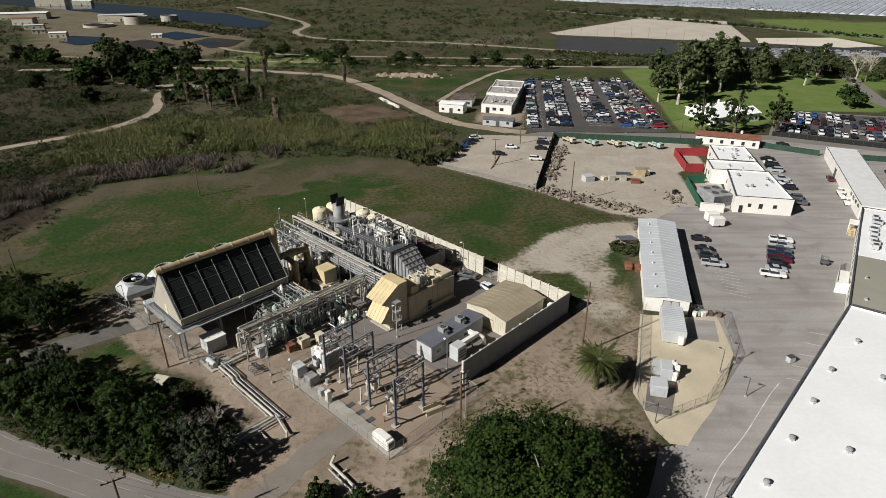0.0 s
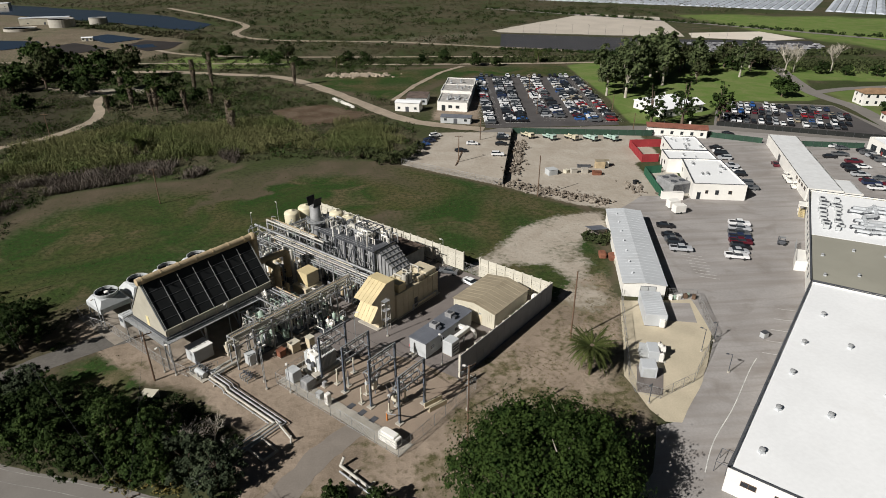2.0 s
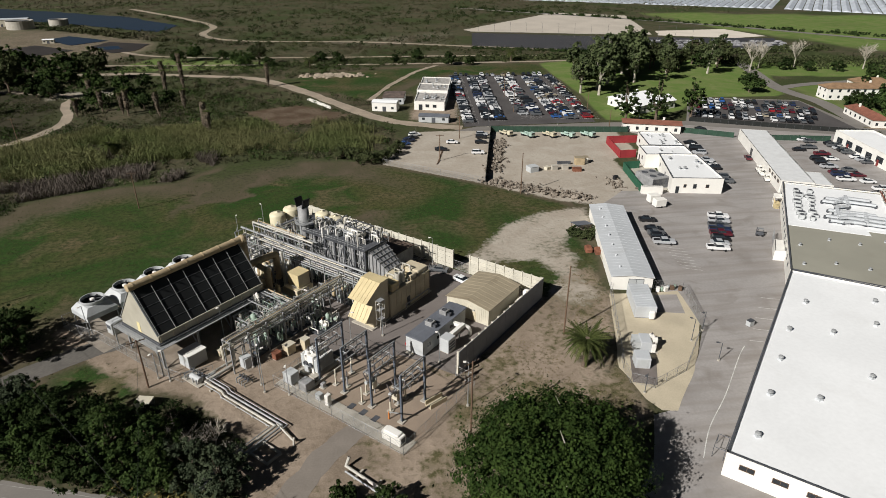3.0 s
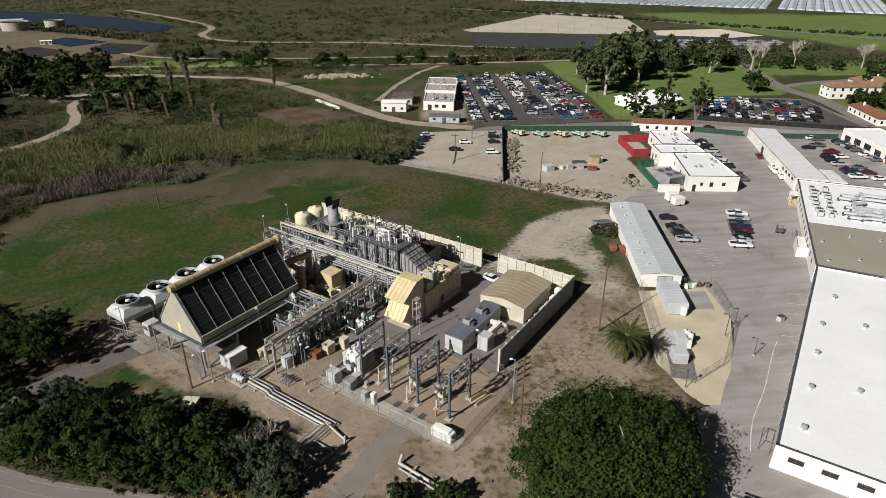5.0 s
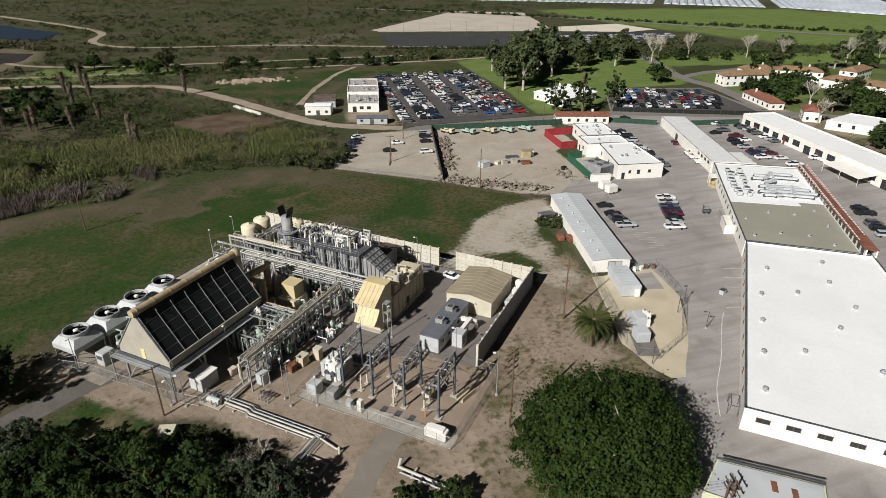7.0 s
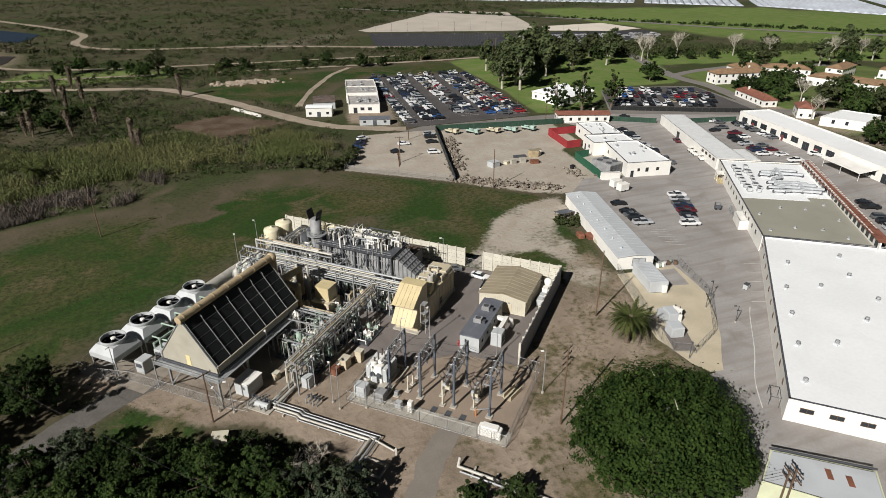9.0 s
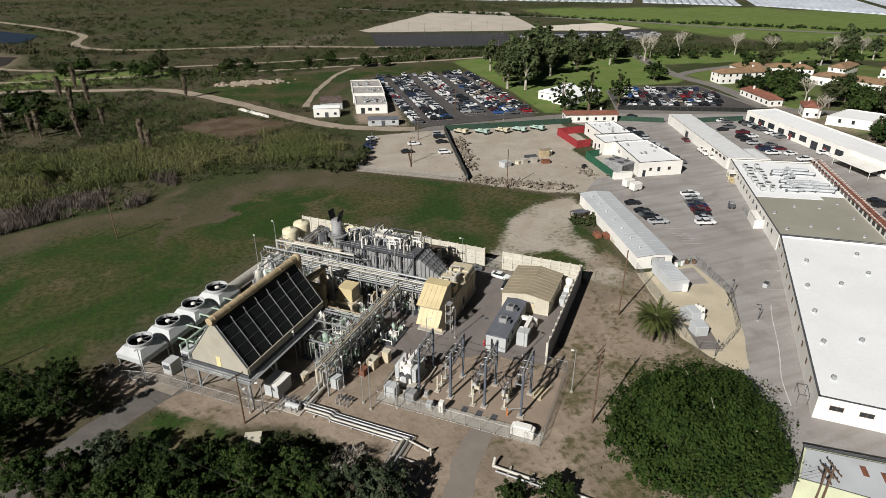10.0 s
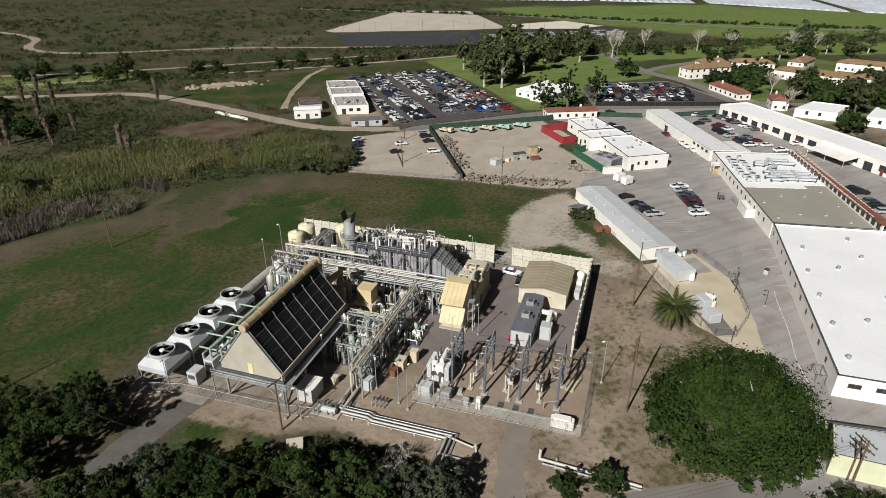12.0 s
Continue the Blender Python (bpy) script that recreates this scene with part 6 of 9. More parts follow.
# yellow box on its tan stand
yb = thing("yellow_enclosure", in_plant(41.3, 27.9), "straw-yellow box enclosure on a tan base", "enclosure")
part("base", Mesh().cham(-0.2, 4.2, 0.0, 4.6, 0.06, 3.0, 0.05), tan_paint, yb)
part("casing", Mesh().cham(0.4, 3.6, 0.2, 3.4, 3.0, 6.0, 0.05), tan_paint, yb)
part("lid", Mesh().box(0.3, 3.7, 0.1, 3.5, 6.0, 6.1), yellow_paint, yb)
for x in (0.35, 3.5):
    part("corner_post", Mesh().box(x, x + 0.12, 3.4, 3.46, 3.0, 6.0), yellow_paint, yb)
part("face_panel", Mesh().box(0.5, 3.5, 3.4, 3.45, 3.1, 5.9), yellow_paint, yb, "straw-yellow panel")
for z in (3.55, 4.05):
    part("handrail", Mesh().rod((-0.2, 4.5, z), (4.2, 4.5, z), 0.035, 4), steel, yb)

# large A-frame condenser
beige_panel = mat("beige_panel", (0.40, 0.375, 0.30), 0.6, vary=0.1, stain=0.2)
ac = thing("air_condenser", in_plant(49.6, 39.0), "large A-frame condenser with black louvre panels and beige gable", "condenser")
HB, EAVE, SK, APEX, LN = 5.95, 7.9, 6.0, 14.8, 23.2
gable = [(-HB, SK), (HB, SK), (HB, EAVE - 0.6), (0.35, APEX), (-0.35, APEX), (-HB, EAVE - 0.6)]
for y in (0, LN - 0.12):
    part("gable_wall", Mesh().side(gable, y, y + 0.12), beige_panel, ac, "beige gable wall")
part("gable_trim", Mesh().bar((-HB, LN + 0.05, EAVE - 0.6), (-0.35, LN + 0.05, APEX), 0.22, 0.12), steel, ac)
part("gable_trim", Mesh().bar((HB, LN + 0.05, EAVE - 0.6), (0.35, LN + 0.05, APEX), 0.22, 0.12), steel, ac)
part("gable_door", Mesh().box(-0.4, 0.5, LN, LN + 0.06, SK + 0.05, SK + 2.1), mat("pale_yellow_door", (0.72, 0.62, 0.33), 0.6), ac, "pale yellow door")
NB = 7
for s in (-1, 1):
    a, b = Vector((s * HB, 0, EAVE - 0.6)), Vector((s * 0.35, 0, APEX))
    d = b - a
    nrm = Vector((s * d.z, 0, -s * d.x)).normalized() * s * s
    if nrm.z < 0:
        nrm = -nrm
    bay = (LN - 0.5) / NB
    for i in range(NB):
        for k in range(5):
            p0, p1 = a + d * (k / 5 + 0.006), a + d * ((k + 1) / 5 - 0.006)
            y0, y1 = 0.25 + i * bay + 0.06, 0.25 + (i + 1) * bay - 0.06
            q = [Vector((p0.x, y0, p0.z)), Vector((p0.x, y1, p0.z)), Vector((p1.x, y1, p1.z)), Vector((p1.x, y0, p1.z))]
            part("louvre_panel", Mesh().add(q + [c - nrm * 0.12 for c in q], [(0, 1, 2, 3), (7, 6, 5, 4), (0, 4, 5, 1), (1, 5, 6, 2), (2, 6, 7, 3), (3, 7, 4, 0)]), black_mesh, ac)
    for i in range(NB + 1):
        y = 0.25 + i * bay
        part("rib", Mesh().bar(Vector((a.x, y, a.z)) + nrm * 0.12, Vector((a.x, y, a.z)) + d * (0.88 if 0 < i < NB else 1.0) + nrm * 0.12, 0.07, 0.1), steel, ac)
        if 0 < i < NB:
            top = Vector((a.x, y, a.z)) + d * 0.88 + nrm * 0.15
            part("rib_bracket", Mesh().pipe([top, top + nrm * 0.5 + Vector((0, 0.25, 0)), top + d * 0.05 + nrm * 0.1], 0.06, 5), steel, ac)
    for k in range(1, 5):
        p = a + d * (k / 5) + nrm * 0.03
        part("seam", Mesh().bar((p.x, 0.25, p.z), (p.x, LN - 0.25, p.z), 0.05, 0.05), steel_dark, ac)
    part("eave_trim", Mesh().box(min(s * HB, s * (HB + 0.2)), max(s * HB, s * (HB + 0.2)), 0, LN, EAVE - 0.75, EAVE - 0.5), beige_panel, ac)
    part("skirt", Mesh().box(min(s * (HB - 0.1), s * HB), max(s * (HB - 0.1), s * HB), 0, LN, SK - 0.1, EAVE - 0.75), beige_panel, ac)
    for i in range(10):
        part("skirt_rib", Mesh().box(min(s * HB, s * (HB + 0.1)), max(s * HB, s * (HB + 0.1)), 0.3 + i * 2.5, 0.42 + i * 2.5, SK - 0.1, EAVE - 0.8), tan_paint, ac)
part("deck", Mesh().box(-HB - 0.2, HB + 0.2, -0.2, LN + 0.2, 5.4, 5.9), steel_dark, ac)
part("ridge_duct", Mesh().rod((0, -0.6, APEX + 0.55), (0, LN + 0.5, APEX + 0.55), 0.68, 16), pipe_tan, ac, "tan lagged steam duct along the ridge")
for i in range(7):
    part("duct_band", Mesh().rod((0, 1 + i * 3.6, APEX + 0.55), (0, 1.25 + i * 3.6, APEX + 0.55), 0.76, 16), pipe_tan, ac)
for s in (-1, 1):
    x = s * (HB + 1.3)
    part("walkway", Mesh().box(min(s * HB, x), max(s * HB, x), -0.2, LN + 1.4, 5.2, 5.3), steel, ac)
    for z in (5.85, 6.35):
        part("handrail", Mesh().rod((x, -0.2, z), (x, LN + 1.4, z), 0.04, 4), steel, ac)
    for i in range(13):
        part("rail_post", Mesh().rod((x, -0.2 + i * 2.05, 5.2), (x, -0.2 + i * 2.05, 6.35), 0.035, 4), steel, ac)
part("walkway", Mesh().box(-HB, HB, LN, LN + 1.4, 5.2, 5.3), steel, ac)
for z in (5.85, 6.35):
    part("handrail", Mesh().rod((-HB - 1.3, LN + 1.4, z), (HB + 1.3, LN + 1.4, z), 0.04, 4), steel, ac)
for i in range(9):
    x = -HB - 1.3 + i * 1.8
    part("rail_post", Mesh().rod((x, LN + 1.4, 5.2), (x, LN + 1.4, 6.35), 0.035, 4), steel, ac)
for y in (0.8, 8.2, 15.6, LN - 0.2):
    for s in (-1, 1):
        part("leg", Mesh().bar((s * (HB - 0.5), y, 0.05), (s * (HB - 0.5), y, 5.4), 0.32), steel, ac)
        part("leg_brace", Mesh().bar((s * (HB - 0.5), y, 0.3), (s * 1.6, y, 5.3), 0.2), steel, ac)
    part("cross_beam", Mesh().bar((-HB, y, 5.25), (HB, y, 5.25), 0.25, 0.4), steel, ac)
for s in (-1, 1):
    part("walkway_post", Mesh().bar((s * (HB + 1.2), LN + 1.3, 0.05), (s * (HB + 1.2), LN + 1.3, 5.2), 0.16), steel, ac)
for x in (-3, 0, 3):
    for y in (6, 17):
        part("fan_ring", Mesh().lathe([(1.9, 4.4), (1.8, 5.4), (1.7, 5.4), (1.8, 4.4)], 18, (x * 0.98, y, 0), False), steel_dark, ac)
ed = thing("exhaust_duct", in_plant(49.6, 36.6), "large tan lagged steam duct with elbow and riser", "duct")
part("riser", Mesh().rod((0, 1.4, 1.0), (0, 1.4, 14.6), 0.95, 16), pipe_tan, ed)
part("elbow", Mesh().ball((0, 1.4, 15.2), 1.0, 14, 8), pipe_tan, ed)
part("run", Mesh().rod((0, 1.0, 9.0), (-0.6, -6.0, 9.0), 0.75, 14), pipe_tan, ed)
part("run", Mesh().rod((-3.6, -1.0, 8.0), (-0.4, -1.0, 8.4), 0.6, 14), pipe_tan, ed)
part("drop", Mesh().rod((-0.6, -6.0, 9.2), (-0.6, -6.0, 3.0), 0.75, 14), pipe_tan, ed)
part("drop", Mesh().rod((-3.6, -1.0, 8.2), (-3.6, -1.0, 2.0), 0.7, 14), pipe_tan, ed)
for p in ((-0.6, -6.0, 9.0), (-3.6, -1.0, 8.0)):
    part("elbow", Mesh().ball(p, 0.82, 12, 8), pipe_tan, ed)
part("base", Mesh().box(-4.6, 1.2, -7.2, 2.6, 0.06, 1.0), concrete, ed)
part("base", Mesh().box(-4.4, -2.8, -1.8, -0.2, 1.0, 2.0), steel_dark, ed)
part("base", Mesh().box(-1.4, 0.2, -6.8, -5.2, 1.0, 3.0), steel_dark, ed)
wl = thing("loop_pipe", in_plant(46.5, 31.0), "pale pipe loop standing above the piping", "pipe")
part("pipe", Mesh().pipe([(0, 0, 0), (0, 0, 10.2), (2.6, 0, 10.2), (2.6, 0, 7.6)], 0.28, 8), pipe_pale, wl)

# fan coolers
for i, v in enumerate((61.0, 54.2, 47.4, 40.4)):
    t = thing("fan_cooler", in_plant(69.0, v), "pale grey fan cooler on steel legs with black fan", "cooler", "fan coolers")
    w = 3.1
    vs = [(-w, -w, 2.9), (w, -w, 2.9), (w, w, 2.9), (-w, w, 2.9), (-w, -w, 3.9), (w, -w, 3.9), (w, w, 3.9), (-w, w, 3.9), (-2.1, -2.1, 5.2), (2.1, -2.1, 5.2), (2.1, 2.1, 5.2), (-2.1, 2.1, 5.2)]
    part("plenum", Mesh().add(vs, [(3, 2, 1, 0), (0, 1, 5, 4), (1, 2, 6, 5), (2, 3, 7, 6), (3, 0, 4, 7), (4, 5, 9, 8), (5, 6, 10, 9), (6, 7, 11, 10), (7, 4, 8, 11), (8, 9, 10, 11)]), wall_grey, t)
    part("fan_ring", Mesh().lathe([(2.1, 5.15), (2.25, 5.6), (2.25, 5.95), (2.1, 5.95), (2.05, 5.3)], 26, cap=False), wall_grey, t)
    # Flat black disc painted for the shade inside the fan opening.
    part("fan_throat", Mesh().lathe([(0.02, 5.26), (2.06, 5.26)], 26), black_paint, t)
    for k in range(6):
        a = radians(k * 60 + i * 17)
        part("blade", Mesh().add([Vector((math.cos(a + e) * r, math.sin(a + e) * r, z)) for r, e, z in ((0.35, -0.12, 5.62), (0.35, 0.12, 5.7), (2.0, 0.12, 5.72), (2.0, -0.04, 5.6))], [(0, 1, 2, 3)]), steel_dark, t)
    part("hub", Mesh().lathe([(0.45, 5.5), (0.45, 5.78), (0.3, 5.86), (0.05, 5.88)], 14), white_paint, t, "white fan hub")
    for x in (-2.9, 2.9):
        for y in (-2.9, 2.9):
            part("leg", Mesh().bar((x, y, 0.05), (x, y, 2.9), 0.16), steel, t)
        part("brace", Mesh().bar((x, -2.9, 0.2), (x, 2.9, 2.8), 0.09), steel, t)
        part("brace", Mesh().bar((-2.9, x, 2.8), (2.9, x, 0.2), 0.09), steel, t)
for u, v in ((62.9, 60.6), (62.3, 56.6)):
    t = thing("fan_cabinet", in_plant(u, v), "pale grey equipment cabinet beside the fans", "cabinet", "fan cabinets")
    part("body", Mesh().cham(-1.0, 1.0, -1.3, 1.3, 0.2, 2.7, 0.1), wall_grey, t)
    part("base", Mesh().box(-1.0, 1.0, -1.3, 1.3, 0.05, 0.2), concrete, t)
    part("vent", Mesh().box(-0.7, 0.7, 1.3, 1.36, 1.4, 2.2), steel_dark, t)
gp = thing("green_pipework", in_plant(58.5, 40), "pale green cooling pipework between fans and condenser", "piping")
for k, (v, z) in enumerate(((2, 4.6), (5.5, 4.2), (9, 4.8), (12.5, 4.4), (15.5, 3.4))):
    part("pipe", Mesh().pipe([(-1.0, v, 0.3), (-1.0, v, z), (7.6, v, z), (7.6, v, 3.4)], 0.17), pipe_green, gp)
for x, z in ((1.2, 5.0), (3.6, 4.6), (5.4, 3.2)):
    part("header", Mesh().pipe([(x, -6, z), (x, 17, z), (x, 17, 0.4)], 0.22), pipe_green, gp)
for v in (-5, 1, 7, 13):
    part("support", Mesh().bar((1.2, v, 0.05), (1.2, v, 4.9), 0.14), pipe_green, gp)
hv = thing("horizontal_vessel", in_plant(70.4, 24.0), "long grey horizontal vessel on saddles", "vessel")
part("shell", Mesh().rod((0, 0, 2.2), (0, 11.5, 2.2), 1.15, 18), pipe_pale, hv)
for y in (0, 11.5):
    part("head", Mesh().ball((0, y, 2.2), 1.15, 14, 8), pipe_pale, hv)
for y in (2, 9.5):
    part("saddle", Mesh().box(-0.9, 0.9, y - 0.25, y + 0.25, 0.03, 1.4), concrete, hv)
for u, v, h, r in ((65.6, 27.6, 6.5, 0.9), (67.6, 20.6, 5.2, 0.7), (66.2, 30.4, 5.4, 0.8)):
    t = thing("upright_vessel", in_plant(u, v), "pale upright vessel with domed head", "vessel", "upright vessels")
    part("shell", Mesh().lathe([(r, 0.4), (r, h - r * 0.6), (r * 0.75, h - r * 0.2), (0.15, h), (0.15, h + 0.4)], 16), pipe_pale, t, smooth=True)
    part("skirt", Mesh().lathe([(r * 1.08, 0.03), (r * 1.08, 0.4)], 16), steel_dark, t)
    part("ladder", Mesh().box(r, r + 0.08, -0.2, 0.2, 0.4, h - 0.5), steel, t)

# sheds and cabinets in front of the condenser
wb = thing("white_shelter", in_plant(41.6, 57.8), "white metal equipment shelter with flat roof", "shelter")
part("body", Mesh().cham(-1.5, 1.5, -1.9, 1.9, 0.2, 2.7, 0.05), wall_grey, wb)
part("roof", Mesh().box(-1.6, 1.6, -2.0, 2.0, 2.7, 2.8), white_paint, wb)
part("plinth", Mesh().box(-1.5, 1.5, -1.9, 1.9, 0.05, 0.2), concrete, wb)
part("door", Mesh().box(1.5, 1.54, -0.5, 0.5, 0.25, 2.2), wall_grey, wb)
for u, v, L, W, h, mt, nm in ((39.0, 53.5, 0.9, 1.2, 1.4, tan_paint, "small tan cabinet"), (32.6, 53.0, 1.6, 1.6, 2.2, wall_grey, "pale grey cabinet with blue side"), (29.4, 45.6, 1.5, 1.9, 2.0, tan_paint, "tan control cabinet"), (30.0, 48.2, 1.2, 1.4, 1.4, rust, "brown red cabinet"), (27.8, 43.0, 1.3, 1.3, 2.4, tan_paint, "tan roofed cabinet")):
    t = thing("control_cabinet", in_plant(u, v), nm + " on the slab", "cabinet")
    part("body", Mesh().cham(-L / 2, L / 2, -W / 2, W / 2, 0.12, h, 0.04), mt, t)
    part("plinth", Mesh().box(-L / 2, L / 2, -W / 2, W / 2, 0.03, 0.12), concrete, t)
    part("lid", Mesh().box(-L / 2 - 0.08, L / 2 + 0.08, -W / 2 - 0.08, W / 2 + 0.08, h, h + 0.06), cream_paint if mt is tan_paint else mt, t)
gv = thing("gas_metering_skid", in_plant(37.4, 60.6), "grey valve and metering skid on a slab", "valve skid")
part("slab", Mesh().box(-3, 2, -1.4, 1.4, 0.03, 0.2), concrete, gv)
part("tank", Mesh().rod((-2.4, 0.4, 0.9), (0.2, 0.4, 0.9), 0.55, 12), wall_grey, gv)
for x in (-2, -1, 0.6, 1.4):
    part("pipe", Mesh().pipe([(x, -1.0, 0.2), (x, -1.0, 1.0), (x, 1.0, 1.0), (x, 1.0, 0.2)], 0.13), steel, gv)
    part("valve", Mesh().lathe([(0.1, 1.0), (0.24, 1.1), (0.24, 1.3), (0.05, 1.4), (0.05, 1.7), (0.22, 1.72)], 8, (x, -0.4, 0)), steel_dark, gv)
gv2 = thing("valve_manifold", in_plant(29.4, 56.2), "small grey valve manifold standing on dirt", "valve skid")
for k in range(4):
    part("pipe", Mesh().pipe([(k * 0.7 - 1.2, -0.8, 0), (k * 0.7 - 1.2, -0.8, 0.7 + 0.1 * k), (k * 0.7 - 1.2, 0.9, 0.7 + 0.1 * k), (k * 0.7 - 1.2, 0.9, 0)], 0.1), steel, gv2)
    part("valve", Mesh().lathe([(0.08, 0.7), (0.22, 0.8), (0.22, 1.05), (0.05, 1.1), (0.2, 1.3)], 8, (k * 0.7 - 1.2, 0, 0)), steel_dark, gv2)
# tall goose-neck pipes and the ground pipeline
gn = thing("gooseneck_pipe", in_plant(34.2, 48), "pair of tall pale pipes bending down to the ground", "pipe")
for k, (x, z, r) in enumerate(((0.0, 5.6, 0.32), (1.2, 5.2, 0.26))):
    part("pipe", Mesh().pipe([(x, -2, z), (x, 6.5 - k, z), (x, 6.5 - k, 0.7), (x, 12.0, 0.7)], r, 10), pipe_pale, gn)
for y in (0.0, 4.0):
    part("support", Mesh().bar((0.5, y, 0.05), (0.5, y, 5.0), 0.16), steel, gn)
pl = thing("pipeline", in_plant(0, 0), "bundle of pale pipes on low supports across the dirt", "pipeline")
for k, (o, r) in enumerate(((0, 0.22), (0.75, 0.18), (1.35, 0.09), (-0.6, 0.1))):
    part("pipe", Mesh().pipe([(34.2 + o, 58.0, 0.75), (34.2 + o, 60.6 - o, 0.75), (29.5, 60.6 - o, 0.75), (28.6, 60.9 - o, 0.6), (15.8 - o, 60.9 - o, 0.6), (15.8 - o, 76, 0.45)], r, 9), pipe_pale if r > 0.2 else steel, pl)
part("pipe", Mesh().pipe([(16, 60.4, 0.6), (11.2, 61.4, 0.5), (10.8, 61.5, 1.2), (10.6, 61.9, 0)], 0.16), pipe_pale, pl)
part("pipe", Mesh().pipe([(1.0, 59.6, 1.5), (1.0, 60.4, 0.4), (-7, 60.8, 0.4), (-14, 61.2, 0.4)], 0.24, 9), pipe_pale, pl)
part("pipe", Mesh().pipe([(0.4, 61.2, 0.35), (-14, 61.8, 0.35)], 0.16), steel, pl)
for u in (32, 29, 25, 21, 17.5, -1.5, -5, -9):
    part("support", Mesh().box(u - 0.15, u + 0.15, 59.4, 61.4, 0, 0.4), concrete, pl)
for v in (64, 69, 74):
    part("support", Mesh().box(14.0, 16.6, v - 0.15, v + 0.15, 0, 0.3), concrete, pl)
cv = thing("culvert_box", in_plant(13.0, 65.5), "open concrete culvert box in the dirt", "culvert")
for a in ((-2.2, 2.2, -1.4, -1.2), (-2.2, 2.2, 1.2, 1.4), (-2.2, -2.0, -1.197, 1.197), (2.0, 2.2, -1.197, 1.197)):
    part("side", Mesh().box(*a, 0, 0.5), concrete, cv)

# ---- switchyard ----
insul = mat("brown_glaze", (0.10, 0.085, 0.08), 0.3, spec=0.7)


def insulator(m, x, y, z, h=0.9, r=0.11):
    n = max(3, int(h / 0.14))
    prof = []
    for i in range(n):
        prof += [(r * 0.5, z + h * i / n), (r, z + h * (i + 0.4) / n), (r * 0.5, z + h * (i + 0.7) / n)]
    m.lathe(prof + [(r * 0.4, z + h)], 7, (x, y, 0))


for gi, (u, h) in enumerate(((18.8, 8.9), (12.9, 9.4), (6.7, 9.6), (0.3, 9.4))):
    t = thing("switch_gantry", in_plant(u, 41.9), "blue-grey steel gantry with insulators and switches", "gantry", "switchyard gantries")
    for y in (0, 6.2):
        part("post", Mesh().box(-0.14, 0.14, y - 0.13, y + 0.13, 0.2, h), steel_blue, t)
        part("post_flange", Mesh().box(-0.2, -0.14, y - 0.17, y + 0.17, 0.2, h), steel_blue, t)
        part("footing", Mesh().box(-0.55, 0.55, y - 0.55, y + 0.55, 0.03, 0.25), concrete, t)
    for z in (h - 0.55, h):
        part("chord", Mesh().bar((0, -0.2, z), (0, 6.4, z), 0.16), steel, t)
    for i in range(8):
        y0, y1 = -0.1 + i * 0.8, 0.7 + i * 0.8
        part("lattice_bar", Mesh().bar((0, y0, h - 0.55 if i % 2 else h), (0, y1, h if i % 2 else h - 0.55), 0.07), steel, t)
    part("beam", Mesh().bar((0, -0.1, h - 3.0), (0, 6.3, h - 3.0), 0.24, 0.24), steel, t)
    part("beam", Mesh().bar((1.3, -0.1, h - 3.0), (1.3, 6.3, h - 3.0), 0.2, 0.2), steel, t)
    for y in (0.2, 6.0):
        part("arm", Mesh().bar((0, y, h - 3.0), (1.3, y, h - 3.0), 0.18), steel, t)
    for k in range(3):
        y = 1.1 + k * 2.0
        for x in (0, 1.3):
            m = Mesh()
            insulator(m, x, y, h - 2.85, 1.1)
            part("insulator", m, insul, t)
            m = Mesh()
            insulator(m, x, y + 0.5, h - 4.1, 1.0)
            part("insulator", m, insul, t)
        part("switch_blade", Mesh().rod((0, y, h - 1.7), (1.3, y, h - 1.7), 0.06, 5), steel, t)
        part("switch_arm", Mesh().rod((0, y, h - 1.7), (-1.0, y, h - 2.9), 0.05, 5), steel, t)
        m = Mesh()
        insulator(m, 0, y, h - 1.2, 1.0, 0.1)
        part("insulator", m, insul, t)
        part("dropper", Mesh().pipe([(0, y, h - 1.2), (0.8, y, h - 3.4), (2.0, y, 4.2)], 0.03, 4), cable_dark, t)
for k in range(3):
    y = 43.0 + k * 2.0
    for u0, u1, z0, z1 in ((18.8, 12.9, 8.7, 9.2), (12.9, 6.7, 9.2, 9.4), (6.7, 0.3, 9.4, 9.2)):
        P0, P1 = in_plant(u0, y, z0).translation, in_plant(u1, y, z1).translation
        pts = [P0.lerp(P1, f) - Vector((0, 0, 1.2 * f * (1 - f) * 2)) for f in np.linspace(0, 1, 7)]
        solo("busbar_cable", Mesh().pipe(pts, 0.03, 4), cable_dark, Matrix(), "dark overhead conductor between gantries", "cable", "busbar cables")
for k, (u, v) in enumerate(((15.6, 43.4), (15.6, 45.4), (15.6, 47.4), (9.6, 43.6), (9.6, 46.2), (3.4, 43.2), (3.4, 45.2), (3.4, 47.2), (8.6, 48.4), (13.6, 46.6))):
    t = thing("insulator_post", in_plant(u, v), "slim post insulator on concrete foot", "insulator", "post insulators")
    part("foot", Mesh().box(-0.45, 0.45, -0.45, 0.45, 0.03, 0.25), concrete, t)
    part("stand", Mesh().bar((0, 0, 0.25), (0, 0, 2.1), 0.22), cream_paint if k % 3 else steel, t)
    m = Mesh()
    insulator(m, 0, 0, 2.1, 1.3, 0.15)
    part("insulator", m, insul if k % 2 else cream_paint, t)
